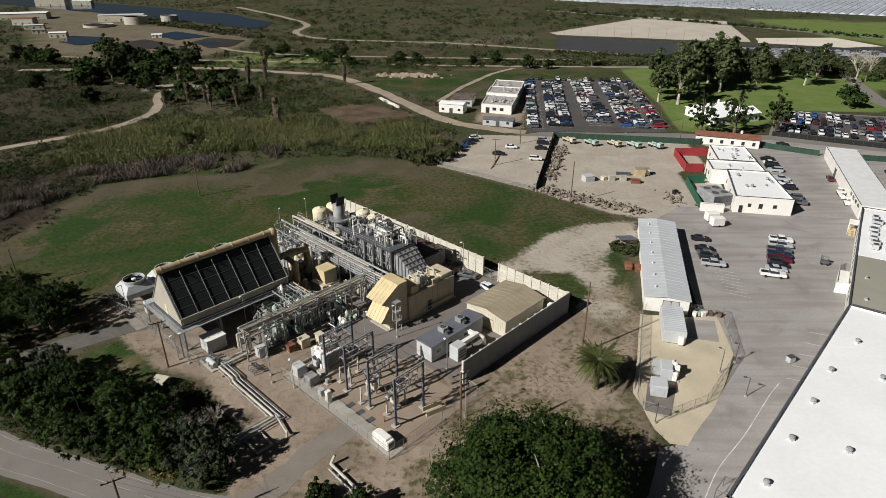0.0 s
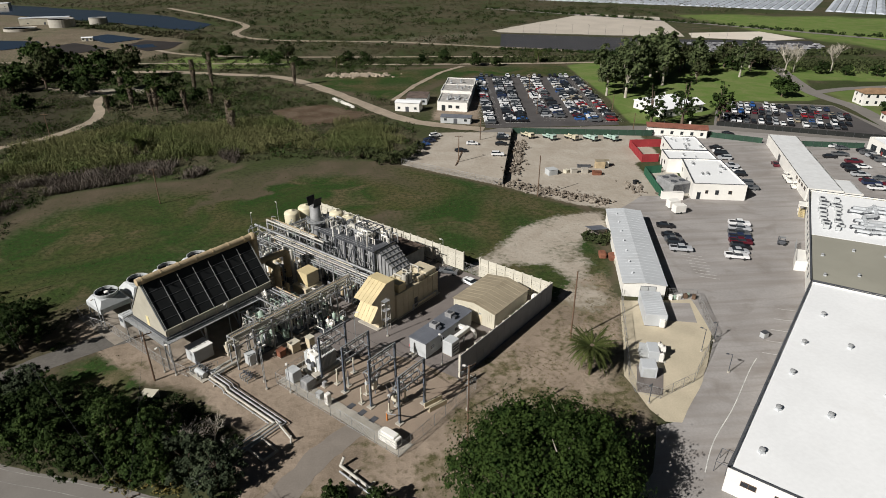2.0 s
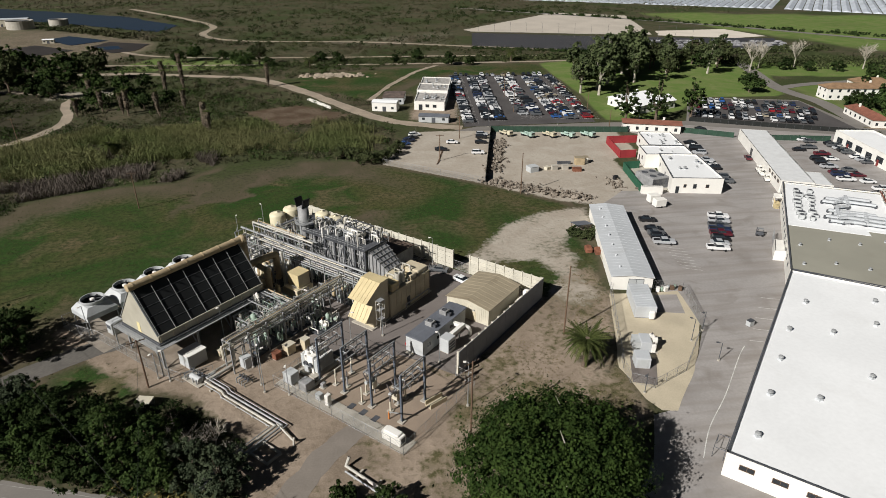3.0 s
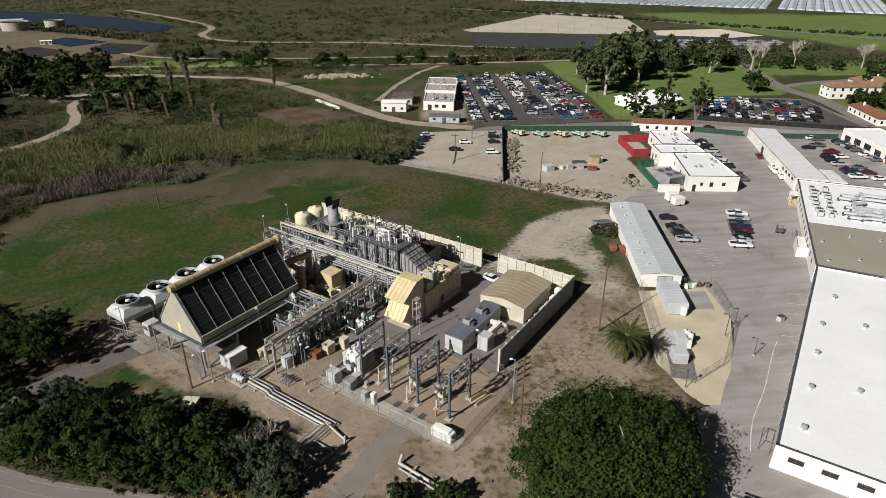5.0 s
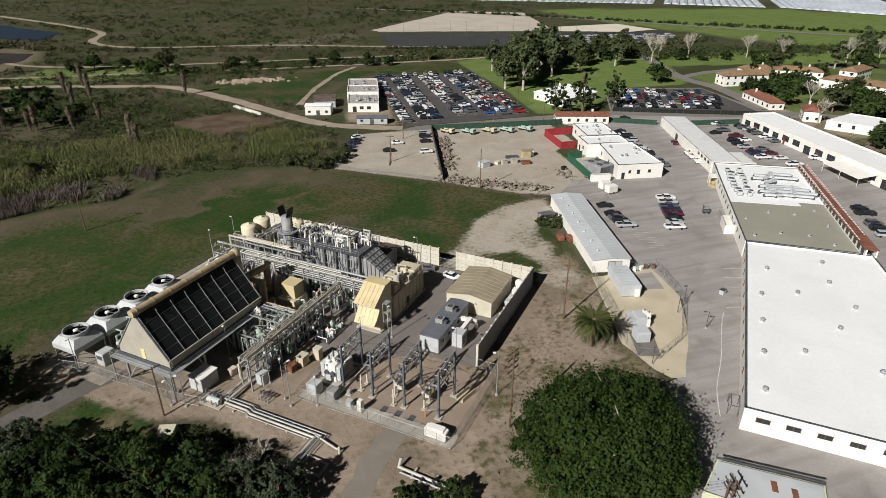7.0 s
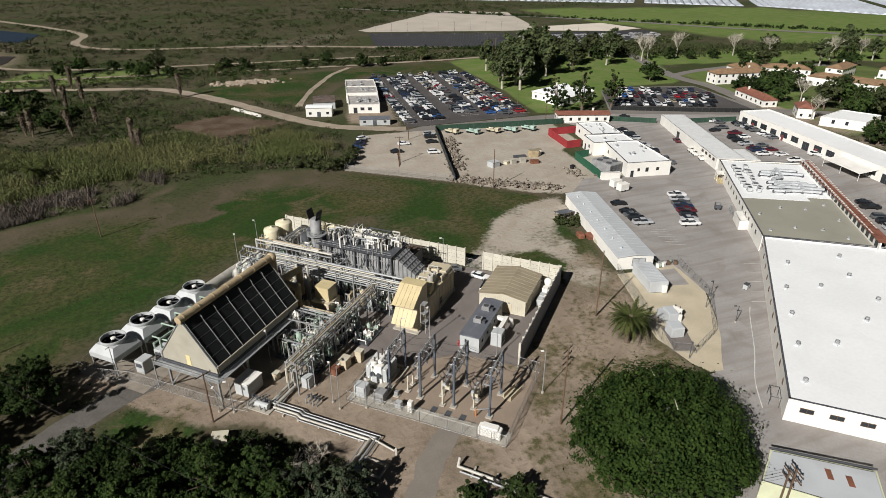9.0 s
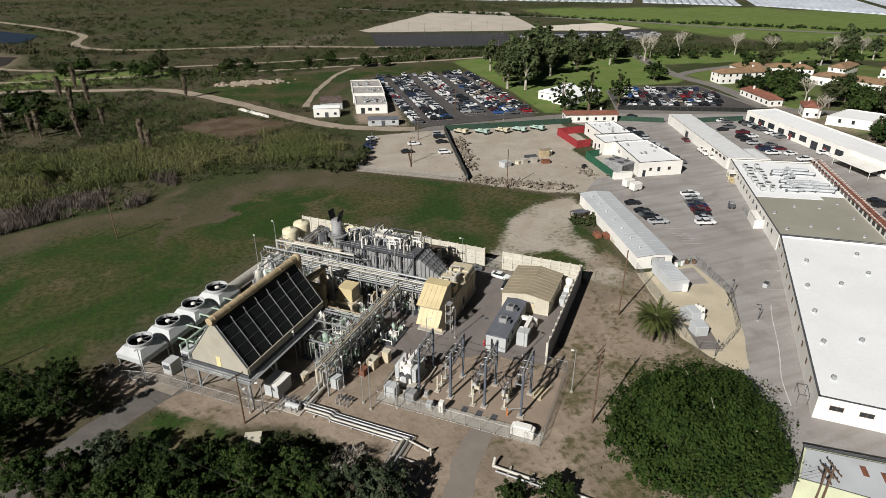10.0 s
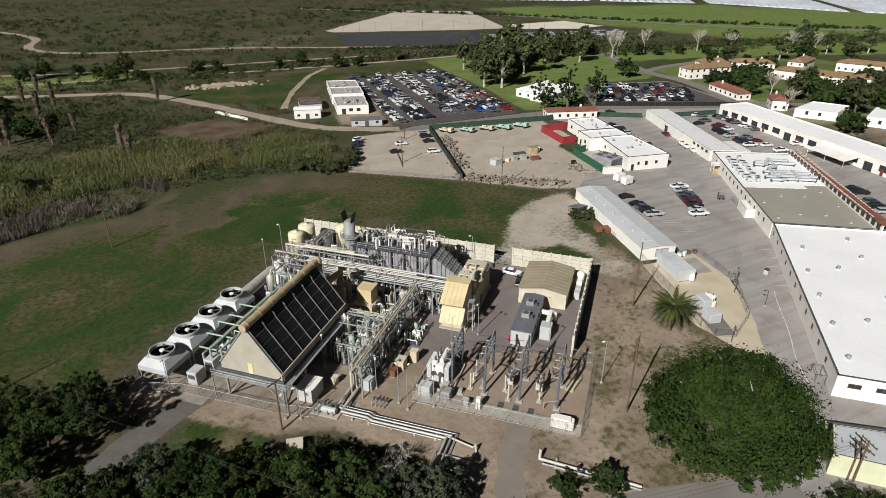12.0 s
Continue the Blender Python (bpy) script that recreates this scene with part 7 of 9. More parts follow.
for u, v in ((6.4, 45.2), (1.2, 45.2)):
    t = thing("circuit_breaker", in_plant(u + 2.6, v), "pale circuit breaker with three bushings", "breaker", "circuit breakers")
    part("cabinet", Mesh().cham(-0.6, 0.6, -0.5, 0.5, 1.2, 2.6, 0.06), cream_paint, t)
    for x in (-0.5, 0.5):
        part("leg", Mesh().bar((x, 0, 0.03), (x, 0, 1.2), 0.14), steel, t)
    part("tank", Mesh().rod((0, -1.6, 3.0), (0, 1.6, 3.0), 0.32, 12), wall_grey, t)
    part("tank_stand", Mesh().box(-0.3, 0.3, -0.4, 0.4, 2.6, 2.8), steel, t)
    for y in (-1.2, 0, 1.2):
        for s in (-1, 1):
            m = Mesh()
            prof = []
            m.rod((0, y, 3.1), (s * 0.9, y, 4.5), 0.16, 8, 0.09)
            part("bushing", m, insul, t)
mt_ = thing("main_transformer", in_plant(21.6, 45.8), "large white power transformer with radiators and bushings", "transformer")
part("tank", Mesh().cham(-1.1, 1.1, -2.1, 2.1, 0.5, 3.9, 0.1), white_paint, mt_)
part("plinth", Mesh().box(-2.2, 2.2, -3.0, 3.0, 0.03, 0.5), concrete, mt_)
for s in (-1, 1):
    for i in range(14):
        y = -2.0 + i * 0.29 + (0.14 if i > 6 else 0)
        part("radiator_fin", Mesh().box(min(s * 1.25, s * 2.05), max(s * 1.25, s * 2.05), y, y + 0.07, 0.9, 3.7), wall_grey, mt_)
    for y in (-1.05, 1.1):
        for z in (1.0, 3.55):
            part("header_pipe", Mesh().rod((s * 1.65, y - 1.0, z), (s * 1.65, y + 0.95, z), 0.13, 8), white_paint, mt_)
    for x in (-0.6, 0.6):
        part("fan_cowl", Mesh().rod((x, s * 2.1, 2.2), (x, s * 2.45, 2.2), 0.48, 14), steel_dark, mt_)
part("turret", Mesh().lathe([(0.5, 3.9), (0.5, 4.4), (0.3, 4.5)], 12, (0.6, 1.5, 0)), white_paint, mt_)
part("conservator", Mesh().rod((-0.7, -1.8, 4.9), (-0.7, 1.8, 4.9), 0.4, 12), white_paint, mt_)
part("conservator_stand", Mesh().box(-0.9, -0.5, -0.3, 0.3, 3.9, 4.6), white_paint, mt_)
part("control_box", Mesh().cham(-0.5, 0.5, 2.46, 2.8, 0.9, 2.1, 0.04), wall_grey, mt_)
for y in (-1.4, 0, 1.4):
    m = Mesh()
    insulator(m, 0.5, y, 3.9, 1.5, 0.18)
    part("bushing", m, insul, mt_)
bw = thing("containment_wall", in_plant(21.6, 45.8), "low concrete containment kerb round the transformer", "kerb")
for a in ((-3.4, 3.4, -4.2, -4.0), (-3.4, 3.4, 4.0, 4.2), (-3.4, -3.2, -3.997, 3.997), (3.2, 3.4, -3.997, 3.997)):
    part("kerb", Mesh().box(*a, 0.03, 0.55), concrete, bw)
for u, v, L, W, h, mt, lb in ((22.6, 51.3, 2.1, 1.9, 2.3, wall_grey, "pale grey switchgear cabinet"), (19.0, 51.2, 1.9, 1.8, 1.9, hrsg_grey, "grey pad-mounted transformer with fins"), (15.2, 51.8, 1.1, 1.0, 1.3, wall_grey, "small pale cabinet"), (12.9, 52.0, 0.8, 0.9, 2.3, white_paint, "upright white meter cabinet"), (16.9, 49.2, 0.7, 0.7, 1.0, hrsg_grey, "small grey junction box")):
    t = thing("switchgear_cabinet", in_plant(u, v), lb + " on a concrete pad", "cabinet")
    part("body", Mesh().cham(-L / 2, L / 2, -W / 2, W / 2, 0.2, h, 0.05), mt, t)
    part("pad", Mesh().box(-L / 2 - 0.2, L / 2 + 0.2, -W / 2 - 0.2, W / 2 + 0.2, 0.03, 0.2), concrete, t)
    part("door", Mesh().box(-L / 2 + 0.1, -0.03, W / 2, W / 2 + 0.03, 0.3, h - 0.2), mt, t)
    part("door", Mesh().box(0.03, L / 2 - 0.1, W / 2, W / 2 + 0.03, 0.3, h - 0.2), mt, t)
    if "fins" in lb:
        for i in range(7):
            part("fin", Mesh().box(-L / 2 + 0.1 + i * 0.26, -L / 2 + 0.18 + i * 0.26, -W / 2 - 0.35, -W / 2, 0.4, h - 0.3), mt, t)
wg = thing("white_generator_box", in_plant(-1.2, 52.0), "long white generator box with rounded lid", "generator")
part("body", Mesh().cham(-1.9, 1.9, -0.75, 0.75, 0.15, 1.7, 0.12), white_paint, wg)
part("lid", Mesh().cham(-1.4, 1.4, -0.7, 0.7, 1.7, 2.0, 0.12), white_paint, wg)
part("skid", Mesh().box(-1.9, 1.9, -0.7, 0.7, 0.05, 0.15), steel_dark, wg)
part("grille", Mesh().box(-1.94, -1.9, -0.5, 0.5, 0.5, 1.4), steel_dark, wg)
for k, (u, v, tn) in enumerate(((-1.6, 41.2, 75),)):
    t = thing("cable_trough", in_plant(u, v, 0, tn), "open tan cable trough lying on gravel", "trough", "cable troughs")
    for s in (-0.7, 0.7):
        part("side", Mesh().box(-1.8, 1.8, s - 0.07, s + 0.07, 0.05, 1.0), tan_paint, t)
    part("floor", Mesh().box(-1.8, 1.8, -0.63, 0.63, 0.05, 0.12), tan_paint, t)
sg = thing("orange_hydrant", in_plant(2.4, 48.8), "orange-tan disconnect handle on a stand", "handle")
part("stand", Mesh().bar((0, 0, 0.03), (0, 0, 1.6), 0.18), orange_paint, sg)
part("arm", Mesh().bar((0, 0, 1.5), (-2.4, 0.4, 2.8), 0.14), steel, sg)
rp = thing("red_hose_reel", in_plant(12.2, 31.4), "red fire hose reel on the cabin corner", "hose reel")
part("reel", Mesh().rod((0, 0, 0.9), (0.25, 0, 0.9), 0.42, 12), red_paint, rp)
part("stand", Mesh().box(-0.05, 0.3, -0.1, 0.1, 0, 0.9), red_paint, rp)
for k in range(3):
    solo("duct_lid", Mesh().cham(-0.5, 0.5, -0.7, 0.7, 0.05, 0.11, 0.02), steel_dark, in_plant(9.5 - 2.6 * k, 50.0), "dark steel duct cover in the gravel", "cover", "duct covers")
for u, v in ((17, 34), (15, 22), (14.6, 9.5)):
    solo("manhole_cover", Mesh().lathe([(0.42, 0.032), (0.42, 0.045), (0.01, 0.05)], 14), steel_dark, in_plant(u, v), "dark manhole cover in the asphalt", "cover", "manhole covers")

# ---- plants ----
def cards(name, C, N, S, material, seed=0, stretch=1.0):
    """A mesh of small leaf clumps: centres, facing directions and sizes."""
    rg = np.random.default_rng(seed)
    n = len(C)
    N = N + rg.normal(0, 0.45, (n, 3))
    N /= np.linalg.norm(N, axis=1, keepdims=True) + 1e-9
    R = rg.normal(0, 1, (n, 3))
    A = np.cross(N, R)
    A /= np.linalg.norm(A, axis=1, keepdims=True) + 1e-9
    B = np.cross(N, A)
    S = S[:, None]
    j = rg.uniform(0.6, 1.25, (n, 4, 1))
    V = np.stack([C - A * S * j[:, 0], C - B * S * stretch * j[:, 1] + N * S * 0.25, C + A * S * j[:, 2], C + B * S * stretch * j[:, 3] + N * S * 0.25], 1)
    me = bpy.data.meshes.new(name)
    me.vertices.add(n * 4)
    me.vertices.foreach_set("co", V.ravel())
    me.loops.add(n * 4)
    me.loops.foreach_set("vertex_index", np.arange(n * 4))
    me.polygons.add(n)
    me.polygons.foreach_set("loop_start", np.arange(0, n * 4, 4))
    me.update(calc_edges=True)
    me.materials.append(material)
    return me


def crown(lobes, count, size, seed, inner=0.25, tuft=0.2, per=70):
    """Leaf centres in ragged tufts over a set of ellipsoid lobes (x, y, z, rx, ry, rz)."""
    rg = np.random.default_rng(seed)
    L = np.array(lobes)
    wts = L[:, 3] * L[:, 4] + L[:, 4] * L[:, 5] + L[:, 3] * L[:, 5]
    nt = max(40, count // per)
    k = rg.choice(len(L), nt * 2, p=wts / wts.sum())
    d = rg.normal(0, 1, (len(k), 3))
    d /= np.linalg.norm(d, axis=1, keepdims=True)
    keep = d[:, 2] > -0.55
    k, d = k[keep][:nt], d[keep][:nt]
    rad = np.where(rg.random(len(k)) < inner, rg.uniform(0.5, 0.9, len(k)), rg.uniform(0.86, 1.1, len(k)))
    T = L[k, :3] + d * L[k, 3:] * rad[:, None]
    R = L[k, 3:].mean(1) * rg.uniform(0.5, 1.4, len(k)) * tuft
    j = rg.integers(0, len(k), count)
    off = rg.normal(0, 0.6, (count, 3)) * np.array((1, 1, 0.75))
    C = T[j] + off * R[j, None]
    N = d[j] * 0.6 + off * 0.45 + np.array((0, 0, 0.35))
    N /= np.linalg.norm(N, axis=1, keepdims=True) + 1e-9
    C[:, 2] = np.maximum(C[:, 2], 0.1)
    return C, N, rg.uniform(0.6, 1.3, count) * size


def tree_meshes(h, r, seed, count, size, leaf, lobes_n=9, lift=0.35, flat=0.8, tuft=0.2, per=70):
    rg = random.Random(seed)
    lobes = [(0, 0, h * (lift + 0.34), r * 0.62, r * 0.62, h * 0.30)]
    for i in range(lobes_n):
        a, q = 2 * math.pi * i / lobes_n + rg.uniform(-0.4, 0.4), rg.uniform(0.4, 0.72)
        rr = r * rg.uniform(0.32, 0.5)
        lobes.append((math.cos(a) * r * q, math.sin(a) * r * q, h * rg.uniform(lift + 0.08, lift + 0.5), rr, rr, rr * flat))
    for i in range(4):
        a, q, rr = rg.uniform(0, 6.28), rg.uniform(0.05, 0.45), r * rg.uniform(0.2, 0.32)
        lobes.append((math.cos(a) * r * q, math.sin(a) * r * q, h * rg.uniform(0.78, 0.98) - rr * 0.5, rr, rr, rr * 1.1))
    C, D, S = crown(lobes, count, size, seed, 0.25, tuft, per)
    tr = Mesh()
    top = Vector((rg.uniform(-0.3, 0.3), rg.uniform(-0.3, 0.3), h * (lift + 0.15)))
    tr.rod((0, 0, -0.2), top, max(0.12, h * 0.035), 8, h * 0.02)
    for x, y, z, *_ in lobes[1:]:
        mid = top.lerp(Vector((x, y, z)), 0.5) + Vector((0, 0, -0.3))
        tr.rod(top - Vector((0, 0, h * 0.08)), mid, h * 0.014, 5, h * 0.009)
        tr.rod(mid, (x, y, z), h * 0.009, 4, h * 0.004)
    return tr, cards("crown", C, D, S, leaf, seed)


def tree(x, y, h, r, seed, count, size, leaf, label, bark_mat=None, group="", lobes_n=9, lift=0.35, flat=0.8, z=0.0):
    t = thing("tree", place(x, y, 0, z), label, "tree", group)
    tr, me = tree_meshes(h, r, seed, count, size, leaf, lobes_n, lift, flat)
    part("trunk", tr, bark_mat or bark, t)
    part("crown", me, None, t)
    return t


# the great round tree
lobes = [(0, 0, 7.5, 11.5, 10.8, 6.3)]
rnd = random.Random(2)
for i in range(34):
    a, q = 2 * math.pi * i / 17 + rnd.uniform(-0.15, 0.15), (0.84 if i < 17 else 0.5)
    rr = rnd.uniform(2.3, 3.7)
    lobes.append((math.cos(a) * 11.6 * q, math.sin(a) * 11.2 * q, (5.2 if i < 17 else 10.2) + rnd.uniform(-1.3, 1.3), rr, rr, rr * 0.75))
ft = thing("tree", place(11.2, 57.4), "great round broadleaf tree with dense dark green crown", "tree")
C, D, S = crown(lobes, 85000, 0.19, 5, 0.15, 0.17, 55)
part("crown", cards("crown", C, D, S, leaf_ficus, 5), None, ft)
tr = Mesh().rod((0, 0, -0.2), (0.2, 0.1, 3.6), 1.0, 12, 0.75)
for i in range(9):
    a = 2 * math.pi * i / 9
    tr.rod((0.2, 0.1, 3.2), (math.cos(a) * 4, math.sin(a) * 4, 6.5), 0.42, 7, 0.24).rod((math.cos(a) * 4, math.sin(a) * 4, 6.5), (math.cos(a) * 8.5, math.sin(a) * 8.5, 9.0), 0.24, 6, 0.08)
part("trunk", tr, bark_pale, ft)
for i in range(3):
    a, q = rnd.uniform(0, 6.28), rnd.uniform(0.5, 8.5)
    zt = 7.5 + 6.4 * math.sqrt(max(0.05, 1 - (q / 11.8) ** 2))
    part("bare_branch", Mesh().rod((math.cos(a) * q, math.sin(a) * q, zt - 2.0), (math.cos(a) * q + rnd.uniform(-1, 1), math.sin(a) * q + rnd.uniform(-1, 1), zt - 0.2), 0.1, 5, 0.04), bark_pale, ft)

near_trees = [(-78.0, 102.5, 9.6, 5.0), (-84, 103.5, 8.5, 4.6), (-33.8, 65.8, 7.6, 4.0), (-42.5, 67.5, 7.0, 3.8), (-53, 69.8, 7.4, 3.9), (-63, 75.5, 8.2, 4.4), (-79, 109, 9.0, 4.6), (-89, 111, 9, 5.5), (-95, 103, 10, 6), (-87, 97, 8.5, 4.6), (-60.5, 79.5, 8.6, 5.0), (-51.5, 75, 9.6, 5.2), (-47.5, 78.5, 6.0, 3.6), (-44.5, 72.5, 9.0, 5.0), (-38.5, 68.5, 7.6, 4.2), (-58, 73, 8.4, 4.8), (-66.5, 80, 7.4, 4.4), (-48, 70, 6.4, 4.2), (-99, 112, 9, 5.5), (-104, 120, 8, 5), (-75, 86.0, 7.8, 4.2), (-69.5, 88.0, 7.4, 4.0), (-55.5, 81.5, 6.6, 4.0), (-70, 77.5, 7.6, 4.2), (-64.5, 84.0, 6.8, 3.8), (-80.5, 88.0, 7.4, 3.6)]
kinds = ((leaf_dark, "dark green ragged broadleaf tree beside the lane"), (leaf_lane, "fresh green feathery broadleaf tree beside the lane"), (leaf_grey, "grey-green feathery tree beside the lane"))
for i, (x, y, h, r) in enumerate(near_trees):
    leaf, lb = kinds[2 if i in (2, 14, 21) else i % 2]
    tree(x, y, h, r, 200 + i, 10500, 0.15, leaf, lb, group="lane trees", lobes_n=11, lift=0.2)
for i, (x, y, h, r) in enumerate(((-17, 60.5, 3.6, 2.2), (-11.5, 58.8, 4.2, 2.8), (15, 40.5, 4.2, 4.0), (10, 39, 3.6, 3.4), (-21, 56.5, 3.0, 2.2), (20, 38, 3.4, 3), (50, 139, 2.4, 2.4), (46.5, 137.5, 2.2, 2.2), (44, 140, 2.0, 2.0), (-6, 207, 4.6, 4.4), (-11, 211, 4.4, 4.2), (-1, 210, 4.2, 3.6), (3, 215, 4.0, 3.4), (-16, 214, 4.4, 4), (5, 222, 3.6, 3))):
    t = thing("shrub", place(x, y), "dense green shrub standing on dry ground", "shrub", "shrubs")
    tr, me = tree_meshes(h, r, 300 + i, 3000, 0.18, leaf_dark if i < 6 else leaf_olive, 7, 0.12, 0.8, 0.28, 40)
    part("stem", tr, bark, t)
    part("crown", me, None, t)


def bare_tree(x, y, h, r, seed, label, mt=None):
    t = thing("bare_tree", place(x, y), label, "tree", "bare trees")
    rg = random.Random(seed)
    tr = Mesh().rod((0, 0, -0.2), (0.3, 0.2, h * 0.35), h * 0.03, 7, h * 0.02)
    part("trunk", tr, mt or bark_pale, t)
    tw = Mesh()
    for i in range(9):
        a = rg.uniform(0, 6.28)
        b = Vector((math.cos(a) * r * 0.4, math.sin(a) * r * 0.4, h * rg.uniform(0.5, 0.7)))
        tw.rod((0.3, 0.2, h * 0.32), b, h * 0.012, 5, h * 0.008)
        for j in range(5):
            c = b + Vector((rg.uniform(-1, 1) * r * 0.5, rg.uniform(-1, 1) * r * 0.5, rg.uniform(0.1, 0.32) * h))
            tw.rod(b, c, h * 0.007, 4, h * 0.003)
            for k in range(5):
                tw.rod(b.lerp(c, 0.6), c + Vector((rg.uniform(-1, 1), rg.uniform(-1, 1), rg.uniform(-0.2, 1))) * r * 0.22, h * 0.0035, 3, h * 0.0015)
    part("branchwork", tw, mt or bark_pale, t)


bare_tree(-41.5, 71.0, 5.0, 3.4, 1, "bare grey shrub among the lane trees")
bare_tree(-44.5, 76.0, 4.6, 3.0, 2, "bare grey shrub among the lane trees")
bare_tree(-36.5, 74.5, 4.0, 2.6, 3, "bare grey shrub among the lane trees")
bare_tree(-39.5, 72.5, 5.0, 3.0, 4, "bare grey shrub among the lane trees")
bare_tree(-33.5, 70.5, 3.6, 2.4, 5, "bare grey shrub among the lane trees")
for i, (x, y, h) in enumerate(((312, 322, 15), (342, 300, 16), (228, 345, 18), (262, 352, 16), (370, 300, 14), (205, 196, 11), (228, 222, 12), (300, 340, 15), (238, 352, 15))):
    bare_tree(x, y, h, h * 0.4, 20 + i, "pale bare tree on the lawn")

# park and street trees: a few forms, repeated
forms = []
for i, (h, r, n, s, leaf, lift) in enumerate(((18, 5.2, 2900, 0.46, leaf_euc, 0.22), (14, 3.8, 2600, 0.40, leaf_dark, 0.12), (11, 5.2, 2600, 0.44, leaf_lane, 0.16), (16, 5.8, 2900, 0.46, leaf_olive, 0.18), (8, 4.2, 1700, 0.40, leaf_dark, 0.12))):
    forms.append((tree_meshes(h, r, 400 + i, n, s, leaf, 11, lift, 1.15, 0.34, 28), h))
names = ("tall open-crowned eucalyptus", "tall eucalyptus with narrow crown", "round green broadleaf tree", "spreading olive green tree", "low dense dark green tree")
proto = {}
spots = [(106, 303, 0), (194, 291, 2), (159, 351, 0), (142, 359, 0), (150, 340, 3), (175, 345, 0), (187, 356, 3), (120, 335, 3), (132, 345, 0), (213, 359, 3), (165, 330, 3), (146, 325, 0), (112, 318, 3), (198, 340, 0), (206, 372, 3), (220, 368, 0), (180, 372, 3), (168, 368, 0), (118, 352, 0), (155, 368, 0), (338, 285, 2), (250, 345, 4), (262, 340, 4), (280, 335, 4), (296, 330, 4), (320, 330, 3), (240, 250, 2), (236, 244, 2), (218, 228, 2), (226, 206, 3), (238, 202, 2), (248, 205, 2), (256, 196, 2), (233, 190, 2), (228, 176, 3), (203, 164, 2), (197, 158, 4), (236, 168, 2), (246, 160, 3), (272, 190, 2), (280, 200, 3), (300, 220, 2), (318, 205, 2), (355, 300, 0), (372, 292, 0), (384, 285, 4), (400, 280, 0), (420, 265, 3), (330, 190, 2), (298, 188, 2), (284, 176, 2), (258, 150, 2), (360, 240, 2), (345, 258, 3), (219, 248, 4), (214, 240, 4), (223, 254, 4), (114, 297, 0), (117, 311, 0), (128, 322, 0), (137, 335, 0), (149, 349, 0), (158, 362, 0), (172, 360, 3), (184, 366, 0), (194, 372, 4), (206, 362, 4), (124, 328, 3), (270, 285, 3), (258, 290, 4), (276, 306, 2), (283, 302, 2), (312, 266, 1), (315, 270, 1), (246, 248, 2), (231, 246, 2), (243, 240, 2), (251, 222, 3), (256, 212, 2), (246, 214, 2), (262, 204, 2), (228, 196, 2), (236, 190, 3), (256, 184, 2), (250, 176, 2), (290, 292, 4), (228, 252, 4), (288, 272, 2), (320, 288, 0),
         (-243, 452, 4), (-232, 444, 2), (-222, 432, 4), (-213, 424, 4), (-205, 410, 2), (-196, 408, 4), (-187, 404, 4), (-178, 402, 2), (-169, 404, 4), (-160, 405, 4), (-214, 412, 4), (-222, 420, 2), (-258, 410, 4), (-268, 414, 4), (-250, 404, 2), (-280, 420, 4), (-210, 378, 4), (-205, 366, 2), (-197, 362, 4), (-190, 372, 4), (-204, 346, 4), (-196, 340, 2), (-165, 335, 4), (-158, 330, 4), (-176, 352, 4), (-150, 372, 3), (-160, 360, 2), (-150, 352, 4), (-172, 365, 2), (-182, 345, 3), (-140, 345, 2), (-120, 352, 4), (-128, 340, 2), (-196, 380, 3), (-205, 355, 2), (-72, 405, 2), (-66, 410, 3), (-80, 412, 2), (-215, 330, 4), (-135, 300, 4), (-128, 308, 2), (-170, 300, 4), (-105, 302, 4), (-98, 310, 4), (-118, 318, 2), (-60, 400, 4), (52, 392, 4), (64, 391, 4), (20, 408, 4), (34, 410, 4), (-16, 408, 4), (-30, 412, 4), (-118, 430, 4), (-108, 434, 2), (-92, 436, 4)]
rnd = random.Random(9)
for x, y, f in spots:
    x, y = x + rnd.uniform(-1.5, 1.5), y + rnd.uniform(-1.5, 1.5)
    s = rnd.uniform(0.82, 1.15) * (1.25 if f == 0 and x < 240 or x < -150 else 1.0)
    if f not in proto:
        (tr, me), h = forms[f]
        t = thing("tree", Matrix(), names[f] + " on grass", "tree", "park trees")
        part("trunk", tr, bark_pale if f == 0 else bark, t)
        part("crown", me, None, t)
        proto[f] = t
        t.matrix_basis = pose(x, y, 0, 0, 0, rnd.uniform(0, 360)) @ Matrix.Diagonal((s, s, s, 1))
    else:
        t = copy_thing(proto[f], pose(x, y, 0, 0, 0, rnd.uniform(0, 360)))
        t.scale = (s, s, s * rnd.uniform(0.9, 1.1))

for i, ((x, y), h) in enumerate(zip([(105.2, 245.6), (119.5, 246.5), (135.7, 246.5)], [19, 20, 19])):
    tree(x, y, h, h * 0.27, 460 + i, 5200, 0.3, leaf_dark if i < 2 else leaf_lane, "tall dark conifer-like tree beside the white hall", group="hall trees", lobes_n=14, lift=0.12, flat=1.3)

